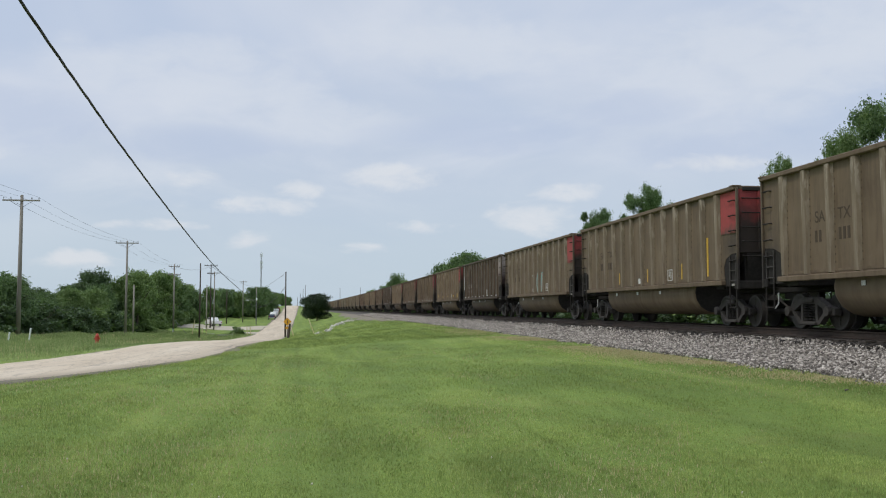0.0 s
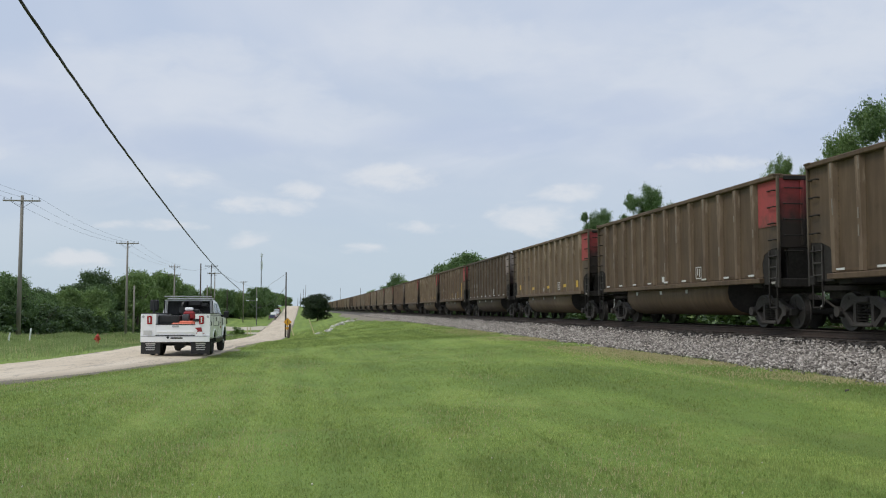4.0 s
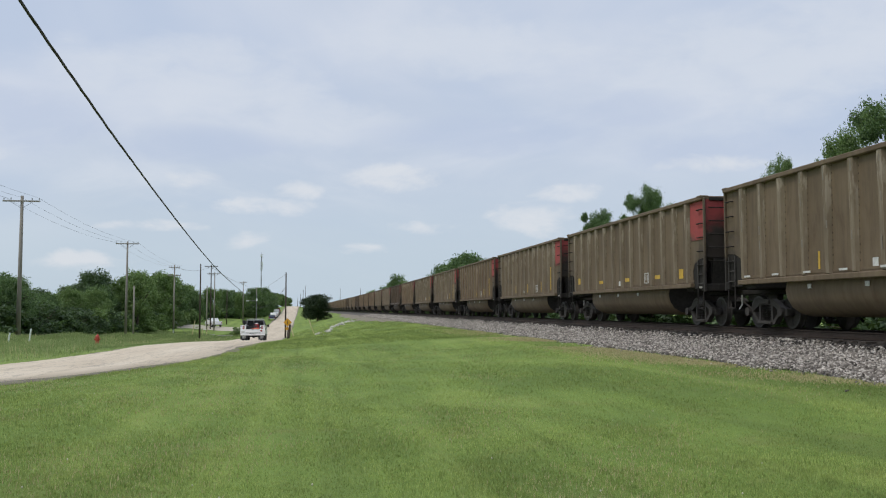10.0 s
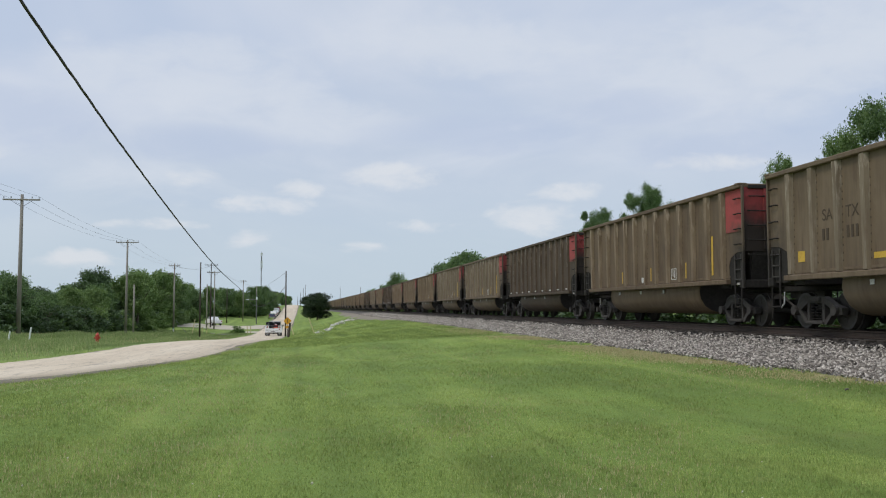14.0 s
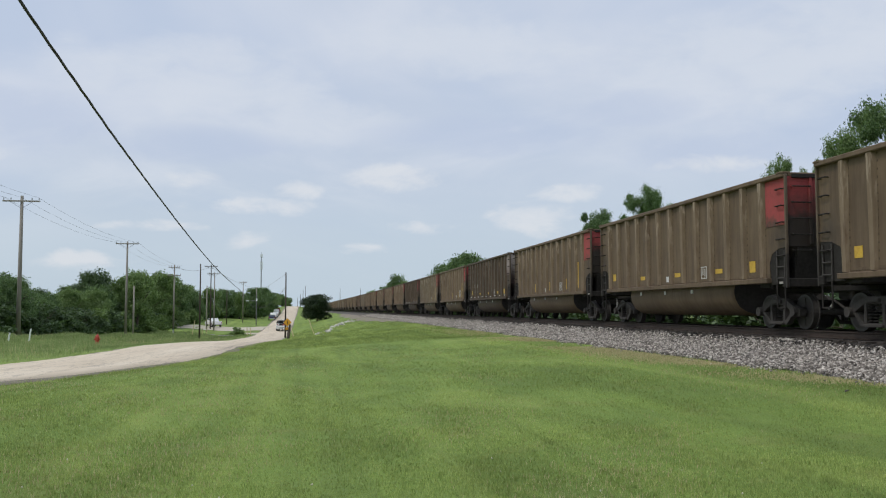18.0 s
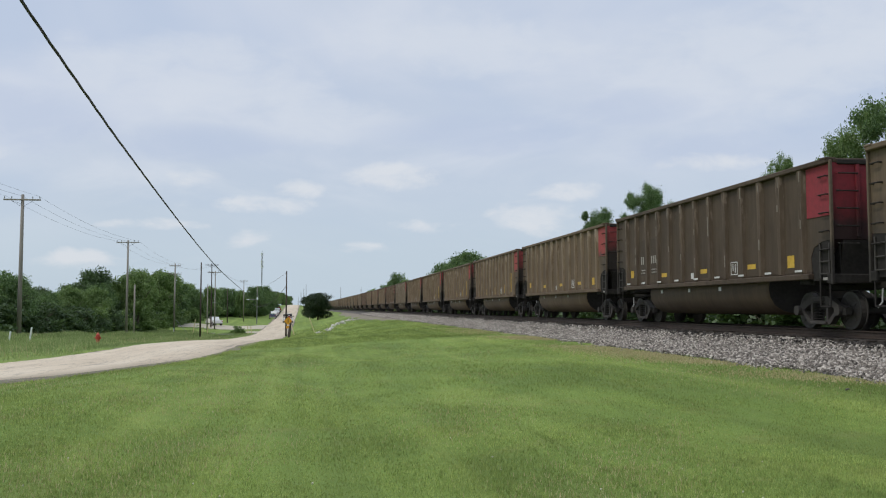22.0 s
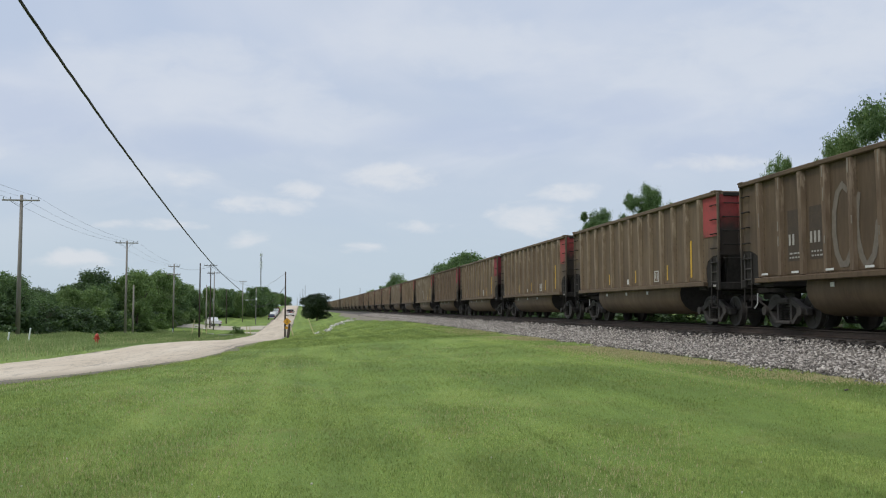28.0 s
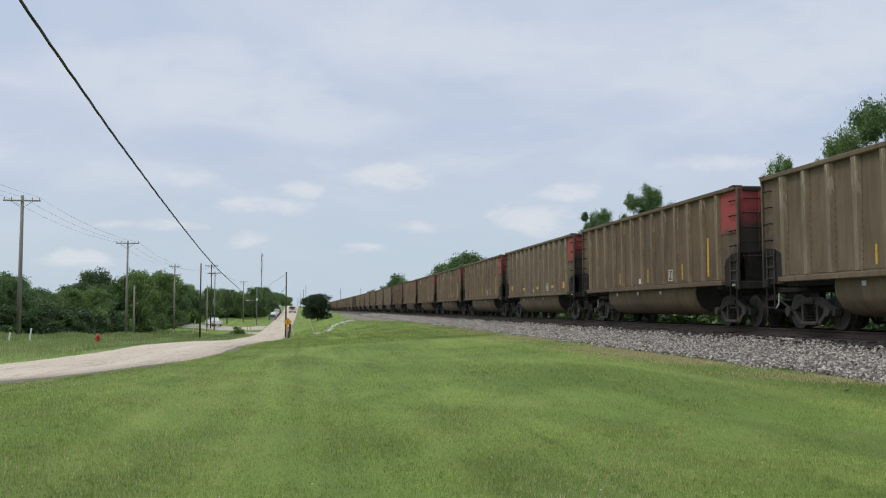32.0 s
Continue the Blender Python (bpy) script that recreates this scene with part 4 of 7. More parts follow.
def word_mesh(text, size, mat):
    cu = bpy.data.curves.new("lettering", "FONT")
    cu.body, cu.size, cu.extrude, cu.align_x = text, size, 0.002, "CENTER"
    ob = bpy.data.objects.new("lettering", cu)
    scene.collection.objects.link(ob)
    me = bpy.data.meshes.new_from_object(ob.evaluated_get(bpy.context.evaluated_depsgraph_get()))
    bpy.data.objects.remove(ob)
    me.materials.clear()
    me.materials.append(mat)
    # stands on the near side of a car, read from outside
    me.transform(Matrix.Rotation(radians(-90), 4, "Z") @ Matrix.Rotation(radians(90), 4, "X"))
    return me


FLAT = {}


def decal(name, car, y, z, w, h, mat, label="", x=-HALF_W + 0.105):
    """A thin painted or taped mark on the near side sheet."""
    key = (name, w, h, mat.name)
    if key not in FLAT:
        FLAT[key] = mesh_of(box(bmesh.new(), 0, 0, 0, 0.008, w, h), name, mat)
    o = part(name, FLAT[key], None, car, label)
    o.matrix_basis = pose(x, y, z)
    return o


WORDS = {}


def lettering(car, mat, bars=None):
    """Faded owner's letters over bars for the car's number, either side of a rib."""
    for y, text in ((4.7, "SA"), (3.72, "TX")):
        key = (text, mat.name)
        if key not in WORDS:
            WORDS[key] = word_mesh(text, 0.38, mat)
        part("lettering", WORDS[key], None, car, "faded owner's letters").matrix_basis = pose(-HALF_W + 0.105, y, 2.52)
        for k in (-1, 0, 1) if text == "TX" else (-1, 0):
            decal("number_bar", car, y - 0.17 * k, 2.2, 0.09, 0.27, bars or mat)


def scuffs(car):
    """Short pale rubbed streaks on the posts."""
    rnd = random.Random(19)
    bm = bmesh.new()
    for y in RIB_Y:
        for z in (TOP_Z - 0.28, rnd.uniform(1.75, 3.2), rnd.uniform(1.75, 3.2)):
            if rnd.random() < 0.6:
                box(bm, -HALF_W + 0.012 + 0.012 * (TOP_Z - z) / 2.6, y + rnd.uniform(-0.05, 0.05), z, 0.012, rnd.uniform(0.02, 0.045), rnd.uniform(0.15, 0.38))
    tagged(part("paint_scuffs", bm, M_FAINT, car, "pale rubbed streaks on the posts"), kind="stuff")


def data_lines(car):
    """Rows of small stencilled data, too small to read."""
    rnd = random.Random(23)
    bm = bmesh.new()
    for y in (4.66, 3.66):
        for r in range(2):
            u = 0.22
            while u > -0.2:
                w = rnd.uniform(0.05, 0.14)
                box(bm, -HALF_W + 0.1, y + u - w / 2, 1.86 - 0.1 * r, 0.006, w, 0.04)
                u -= w + 0.05
    tagged(part("data_lines", bm, M_PALE_NUMBER, car, "rows of small pale stencilled data"), kind="stuff")


def marks(car, style):
    for ch in style:
        if ch == "V":      # upright yellow tapes
            for y, h in ((2.85, 0.42), (-0.12, 0.45), (-3.15, 0.5)):
                decal("yellow_tape", car, y - 0.25, SILL_Z + 0.25 + h / 2, 0.07, h, M_YELLOW, "upright yellow reflective tape")
            decal("yellow_tape", car, -5.35, SILL_Z + 0.85, 0.11, 1.15, M_YELLOW, "upright yellow reflective tape")
        if ch == "S":      # square and oblong yellow plates
            decal("yellow_plate", car, 5.85, SILL_Z + 0.55, 0.3, 0.26, M_YELLOW, "square yellow reflector")
            for y in (2.75, -0.4, -3.45):
                decal("yellow_plate", car, y, SILL_Z + 0.42, 0.45, 0.13, M_YELLOW, "oblong yellow reflector")
            decal("yellow_plate", car, -5.5, SILL_Z + 0.45, 0.32, 0.3, M_YELLOW, "square yellow reflector")
        if ch == "W":      # white square and the stencilled frame
            decal("white_plate", car, 0.45, SILL_Z + 0.3, 0.2, 0.2, M_WHITE_MARK)
            for dy, dz, w, h in ((-0.19, 0, 0.025, 0.36), (0.19, 0, 0.025, 0.36), (0, 0.17, 0.38, 0.025), (0, -0.17, 0.38, 0.025), (0.07, 0.03, 0.04, 0.2), (-0.07, 0.0, 0.04, 0.24)):
                decal("white_stencil", car, -2.42 + dy, SILL_Z + 0.42 + dz, w, h, M_WHITE_MARK)
        if ch == "D":      # row of white dashes along the sill
            for k in range(9):
                decal("white_dash", car, 6.0 - 1.5 * k, SILL_Z + 0.2, 0.32, 0.05, M_WHITE_MARK, x=-HALF_W + 0.015)
            scuffs(car)
        if ch == "L":
            lettering(car, M_GHOST)
        if ch == "Q":      # letters and number in worn white
            for y in (4.66, 3.66):
                decal("dark_panel", car, y, 2.18, 0.5, 0.4, M_PANEL, "dark painted number panel", x=-HALF_W + 0.109)
            lettering(car, M_PALE_NUMBER)
        if ch == "P":
            for y in (4.66, 3.66):  # darker painted squares behind the letters and lines of small data
                decal("dark_panel", car, y, 2.3, 0.6, 1.25, M_PANEL, "dark painted lettering panel", x=-HALF_W + 0.109)
            data_lines(car)
            lettering(car, M_GHOST, M_PALE_NUMBER)
        if ch == "C":      # pale painted corner post panel
            decal("white_panel", car, 6.82, 2.75, 0.3, 2.1, M_WHITE_MARK, "white painted corner strip", x=-HALF_W + 0.1)


def ribbon_stroke(points, wide, depth=0.005):
    """One flat painted stroke: a connected band that follows the points (along the car, up)."""
    bm = bmesh.new()
    rows = []
    for k, (y, z) in enumerate(points):
        a, b = points[max(0, k - 1)], points[min(len(points) - 1, k + 1)]
        d = math.hypot(b[0] - a[0], b[1] - a[1]) or 1.0
        ny, nz = -(b[1] - a[1]) / d * wide / 2, (b[0] - a[0]) / d * wide / 2
        taper = 0.6 if k in (0, len(points) - 1) else 1.0
        rows.append([bm.verts.new((x, y + q * ny * taper, z + q * nz * taper)) for x, q in ((-depth, -1), (-depth, 1), (0, 1), (0, -1))])
    for a, b in zip(rows, rows[1:]):
        for q in range(4):
            bm.faces.new((a[q], a[(q + 1) % 4], b[(q + 1) % 4], b[q]))
    bm.faces.new(rows[0]), bm.faces.new(rows[-1][::-1])
    bmesh.ops.recalc_face_normals(bm, faces=bm.faces[:])
    return bm


def stroke(car, points, wide, mat, label, x=-HALF_W + 0.106):
    part("graffiti_stroke", ribbon_stroke(points, wide), mat, car, label).matrix_basis = pose(x, 0, 0)


def scrawl(car, mat, y0, z0, wide, high, n, seed, label, thick=0.075):
    """Loose spray-painted loops, one part a stroke."""
    rnd = random.Random(seed)
    step = wide / n
    for k in range(n):
        cy = y0 - step * (k + 0.5)
        a0, turn = rnd.uniform(0, 6.28), rnd.uniform(3.2, 5.6)
        stroke(car, [(cy + 0.42 * step * math.cos(a0 + turn * q / 9), z0 + 0.5 * high * math.sin(a0 + turn * q / 9) + rnd.uniform(-0.03, 0.03)) for q in range(10)], thick, mat, label)


# block letters as bent strokes, in a unit square; u runs to the right as read
BLOCKS = {"bar": [(0.35, 0.0), (0.5, 0.02), (0.42, 0.5), (0.5, 1.0)], "hook": [(0.55, 0.0), (0.35, 0.08), (0.5, 0.45), (0.45, 0.85), (0.2, 0.95)],
          "bow": [(0.75, 0.92), (0.45, 1.0), (0.22, 0.72), (0.2, 0.35), (0.4, 0.04), (0.72, 0.08)], "arch": [(0.2, 0.0), (0.22, 0.6), (0.42, 0.98), (0.7, 0.9), (0.66, 0.5), (0.75, 0.05)],
          "snake": [(0.75, 0.9), (0.45, 1.0), (0.25, 0.75), (0.6, 0.45), (0.7, 0.2), (0.45, 0.0), (0.2, 0.1)]}


def block_letters(car, kinds, y0, z0, step, high, fill, edge, label, x=-HALF_W + 0.106):
    """Filled spray letters with a paler outline down one flank of each."""
    for k, kind in enumerate(kinds):
        at = [(y0 - step * (k + 0.85 * u), z0 + high * v) for u, v in BLOCKS[kind]]
        bent = [tuple(a + (b - a) * q / 3 for a, b in zip(p, r)) for p, r in zip(at, at[1:]) for q in range(3)] + [at[-1]]
        if fill:
            stroke(car, bent, 0.2 * high, fill, label, x)
        for off in (-0.1, 0.1) if fill else (0,):
            stroke(car, [(y + off * high * (0.9 + 0.2 * math.sin(3 * z)), z + 0.015) for y, z in bent], 0.055 * high + 0.014, edge, label + ", outlined", x - 0.004)


def flame_tag(car, y, z, seed):
    """A small white tag of upright strokes that lean together like a flame."""
    rnd = random.Random(seed)
    for k in range(4):
        u = y + 0.2 - 0.13 * k
        h = 0.34 + 0.1 * k + rnd.uniform(-0.04, 0.04)
        stroke(car, [(u + 0.03, z), (u + rnd.uniform(-0.05, 0.05), z + h * 0.35), (u - 0.08, z + h * 0.7), (u - 0.11 + rnd.uniform(-0.03, 0.03), z + h)], 0.05, M_WHITE_MARK, "small white spray-painted tag")


TONES = {4: ("dark", "pale"), 9: ("dark", "pale"), 21: ("dark", "red"), 27: ("dark", "pale"), 30: ("dark", "crimson"),
         6: ("brown", "crimson"), 7: ("brown", "red"), 10: ("brown", "red"), 13: ("brown", "pale"), 37: ("brown", "red"), 41: ("brown", "crimson"),
         40: ("tan", "crimson"), 49: ("brown", "red"), 56: ("dark", "red"), 63: ("brown", "crimson")}
STYLE = {1: "LW", 2: "VWL", 3: "WL", 4: "DWPC", 5: "SWL", 6: "DW", 7: "DW", 8: "SWL", 9: "DWP", 10: "DWVP", 11: "SW", 12: "SWL", 13: "SWP", 14: "VWD",
         15: "SW", 16: "VWL", 17: "VWL", 18: "VWL", 19: "SWL", 20: "VW", 21: "D", 22: "VWL", 23: "VW", 24: "SW", 25: "SW", 26: "VW", 27: "SWDP", 28: "VW",
         29: "VW", 30: "SWDP", 31: "SW", 32: "VW", 33: "VW", 34: "VW", 37: "WDP", 38: "VW", 39: "VW", 40: "VW", 41: "Q", 42: "VW", 43: "VW"}
CARS = {}


def car_row(i):
    """Where car i runs: seconds and poses along the straight track."""
    rows = []
    for t, n in zip(TRAIN_T, TRAIN_N):
        y = PITCH * (i + 0.467 - n) - 1.6 - CAR_LEN / 2
        rows.append((t, pose(float(track_x(y)), y, RAIL_Z, 0, 0, -track_turn(y))))
    return rows


def make_train():
    made = {}
    rnd = random.Random(7)
    for i in range(FIRST_CAR, LAST_CAR + 1):
        key = TONES.get(i) or (("grey" if rnd.random() < 0.4 else "tan"), "red")
        style = STYLE.get(i, rnd.choice(("VW", "SW", "VWL")))
        if i > 46:
            style = style.replace("L", "")
        if (key, style) in made:
            CARS[i] = copy_thing(made[(key, style)], car_row(i)[0][1])
        else:
            CARS[i] = coal_car(*key)
            CARS[i].matrix_basis = car_row(i)[0][1]
            marks(CARS[i], style)
            made[(key, style)] = CARS[i]
    block_letters(CARS[3], ("bar", "hook", "bow", "arch"), 1.6, SILL_Z + 0.2, 0.92, 0.95, M_TEAL, M_PALE_NUMBER, "teal spray-painted letter shape")
    scrawl(CARS[18], M_WHITE_MARK, 7.1, 2.9, 0.9, 1.1, 4, 5, "white spray-painted scrawl")
    scrawl(CARS[28], M_WHITE_MARK, -4.15, SILL_Z + 0.6, 0.75, 0.55, 4, 8, "white spray-painted scrawl")
    block_letters(CARS[42], ("bow", "arch", "hook", "snake"), 1.55, SILL_Z + 0.2, 0.98, 1.0, M_FAINT, M_WHITE_MARK, "big white spray-painted letter shape")
    block_letters(CARS[42], ("bow", "bar", "snake"), 1.1, 0.72, 0.9, 0.4, None, M_PALE_NUMBER, "pale spray-painted letter shape", -1.41)
    for k in range(4):
        flame_tag(CARS[6], 2.68 - 2.07 * k, SILL_Z + 0.16, 13 + k)
    scrawl(CARS[37], M_SMEAR, 3.0, 2.35, 7.0, 1.8, 8, 17, "big faint chalky smear", 0.17)


make_train()

# ---- poles and wires ----
def utility_pole(x, y, top, arms, label, mat=None, r=0.15, group="", lean=(0, 0)):
    """A tapered wooden pole; arms: heights below the top of its cross arms and their length."""
    mat = mat or M_POLE
    z = gz(x, y)
    p = thing("utility_pole", pose(x, y, z - 0.1), label, "utility pole", group)
    h = top - z + 0.1
    part("shaft", rod(bmesh.new(), (0, 0, 0), (lean[0], lean[1], h), r, r * 0.62, 10), mat, p, smooth=True)
    for down, length in arms:
        a = part("cross_arm", box(bmesh.new(), lean[0], -0.14, h - down, length, 0.1, 0.12, 0.01), mat, p)
        for k in (-0.47, -0.28, 0.28, 0.47):
            bm = bmesh.new()
            rod(bm, (lean[0] + k * length, -0.14, h - down + 0.05), (lean[0] + k * length, -0.14, h - down + 0.2), 0.02, n=6)
            rod(bm, (lean[0] + k * length, -0.14, h - down + 0.14), (lean[0] + k * length, -0.14, h - down + 0.27), 0.055, 0.035, n=8)
            part("insulator", bm, M_INSULATOR, a, "grey porcelain insulator")
        for k in (-1, 1):
            part("brace", rod(bmesh.new(), (lean[0] + k * length * 0.3, -0.1, h - down - 0.05), (lean[0], -0.05, h - down - 0.6), 0.015, n=5), M_UNDER, a)
    return p


def strand(name, points, r, mat, label, category="cable", n=6):
    cu = bpy.data.curves.new(name, "CURVE")
    cu.dimensions, cu.bevel_depth, cu.bevel_resolution = "3D", r, 1
    s = cu.splines.new("POLY")
    s.points.add(len(points) - 1)
    for q, pt in zip(s.points, points):
        q.co = (*pt, 1)
    cu.materials.append(mat)
    return tagged(new(name, cu), label, category)


def sagging(a, b, sag, n=24):
    a, b = Vector(a), Vector(b)
    return [a.lerp(b, k / n) - Vector((0, 0, sag * 4 * (k / n) * (1 - k / n))) for k in range(n + 1)]


M_INSULATOR = plain("grey porcelain", (0.3, 0.31, 0.33), 0.25)
M_CABLE = plain("black cable rubber", (0.012, 0.012, 0.013), 0.6)
M_WIRE = plain("dull wire", (0.16, 0.17, 0.18), 0.5, 0.5)


LINE = []
GREY_POLE = "tall weathered grey wooden pole with a crossarm"
for x, y, top, arms in ((-22.95, 78.5, 10.9, ((0.45, 2.9),)), (-21.55, 116, 9.95, ((0.3, 2.7),)), (-21.2, 154.5, 8.95, ((0.4, 1.8), (1.75, 2.1)))):
    utility_pole(x, y, top, arms, GREY_POLE, r=0.19 if y < 100 else 0.16, group="poles of the power line")
    LINE.append(Vector((x, y, top)))
for x, y, top, arms, mat, lab in ((-15.35, 139.2, 8.4, (), M_POLE_DARK, "bare dark wooden pole by the side street"), (-18.85, 189.9, 10.7, ((0.35, 2.6), (1.9, 1.5)), M_POLE_DARK, "dark wooden pole with two crossarms"),
                                  (-17.7, 185.3, 9.0, ((0.3, 2.2),), M_POLE, "wooden pole with one crossarm"), (-18.2, 176.3, 6.1, (), M_POLE, "short bare wooden pole"), (-18.3, 222.2, 6.3, (), M_POLE_DARK, "dark bare wooden pole"),
                                  (-15.75, 240.5, 8.9, ((0.3, 1.9),), M_POLE, "wooden pole that carries the low cable"), (-11.85, 230.5, 7.1, (), M_POLE, "slim bare wooden pole"),
                                  (-21.35, 119.9, 4.6, (), M_POLE, "short bare wooden pole by the trees"), (-2.75, 134.5, 7.0, (), M_POLE_DARK, "dark creosoted pole at the roadside")):
    utility_pole(x, y, top, arms, lab, mat, 0.14)
for x, y, top in ((-1.9, 394.3, 8.4), (-0.65, 348.3, 9.1), (0.2, 366.5, 11.0), (14.5, 383, 10.4), (21.8, 363.8, 10.0), (-3.3, 422, 6.9)):
    utility_pole(x, y, top, (), "far slim bare wooden pole", M_POLE_DARK, 0.11, group="far poles")
for a, b in zip([LINE[0] + Vector((-0.5, -42, 0.8))] + LINE[:2], LINE):
    for k in (-1.3, 0.0, 1.3):
        strand("power_line", sagging(a + Vector((k, -0.14, -0.15)), b + Vector((k, -0.14, -0.15)), 0.55), 0.008, M_WIRE, "thin grey overhead wire between poles", "wire")
# the thick low bundle over the road's far side
CABLE_Y = [-12, 11, 28, 36, 58, 87, 128]
CABLE_H = [11.6, 10.6, 9.45, 8.55, 6.5, 4.35, 2.5]
for s in (0, 1, 2):
    pts = []
    for y in np.linspace(-12, 131, 160):
        a = y * 0.9 + s * 2.09
        f = 8.2 / (8.65 - 0.0321 * y)  # the line drifts to the left on its way to the far pole
        pts.append((-8.65 * f + 0.03 * math.cos(a), y * f, EYE_Z + f * float(curve_at(CABLE_Y, CABLE_H, y)) + 0.03 * math.sin(a) + 0.05 * max(0.1, 1 - y / 55) * math.sin(y * 0.55)))
    strand("overhead_cable", pts, 0.033, M_CABLE, "thick black twisted overhead cable", "cable")

# ---- trees ----
def limb_mesh(bm, p0, p1, r0, r1, rnd, depth):
    rod(bm, p0, p1, r0, r1, 7, False)
    if depth:
        d = Vector(p1) - Vector(p0)
        for _ in range(3):
            q = Vector((rnd.uniform(-1, 1), rnd.uniform(-1, 1), rnd.uniform(0.1, 0.9))).normalized()
            start = Vector(p0).lerp(Vector(p1), rnd.uniform(0.55, 1.0))
            limb_mesh(bm, start, start + q * d.length * rnd.uniform(0.5, 0.75), r1 * 0.8, r1 * 0.35, rnd, depth - 1)


def tree_meshes(seed, height, spread, low, leaf, n_clumps, n_leaf, mat, n_blob=9, size=(0.33, 0.52), tight=1.0):
    """Trunk with limbs, and a crown of leaf clumps with gaps and an uneven outline."""
    rnd, nr = random.Random(seed), np.random.RandomState(seed)
    bm = bmesh.new()
    limb_mesh(bm, (0, 0, -0.2), (rnd.uniform(-0.3, 0.3), rnd.uniform(-0.3, 0.3), height * 0.5), height * 0.022 + 0.05, height * 0.012 + 0.02, rnd, 2)
    trunk = mesh_of(bm, "trunk", M_BARK, True)
    blobs = []
    for _ in range(n_blob):
        a, rr = rnd.uniform(0, 6.28), spread * rnd.uniform(0.15, 0.95 - size[1] * 0.63)
        blobs.append((rr * math.cos(a), rr * math.sin(a), height * rnd.uniform(low + 0.12, 0.86), spread * rnd.uniform(*size)))
    blobs.append((0, 0, height * 0.86, spread * size[1] * 0.8))
    tris = []
    for k in range(n_clumps):
        bx, by, bz, br = blobs[rnd.randrange(len(blobs))]
        v = nr.normal(size=3)
        v /= np.linalg.norm(v)
        c = np.array((bx, by, bz)) + v * br * (rnd.uniform(0.55, 1.08)) * np.array((1, 1, 0.8))
        c[2] = min(max(c[2], height * low), height * 1.0)
        m = n_leaf
        pos = c + nr.normal(size=(m, 3)) * br * tight * np.array((0.2, 0.2, 0.15))
        u = nr.normal(size=(m, 3))
        u /= np.linalg.norm(u, axis=1)[:, None]
        w = np.cross(u, nr.normal(size=(m, 3)))
        w /= np.linalg.norm(w, axis=1)[:, None]
        s = leaf * nr.uniform(0.6, 1.3, size=(m, 1))
        tris.append(np.stack([pos - u * s, pos + w * s * 0.55, pos + u * s, pos - w * s * 0.55], 1))
    crown = tri_soup("crown", np.concatenate(tris), mat)
    return trunk, crown


TREE_KINDS = {}


def plant(kind, x, y, size, label, category="tree", group="", name="tree", turn=None, wide=1.0):
    t = thing(name, Matrix.LocRotScale((x, y, gz(x, y) - 0.05), Euler((0, 0, random.uniform(0, 6.28) if turn is None else turn)), (size * wide, size * wide, size)), label, category, group)
    part("trunk", TREE_KINDS[kind][0], None, t)
    part("crown", TREE_KINDS[kind][1], None, t)
    return t


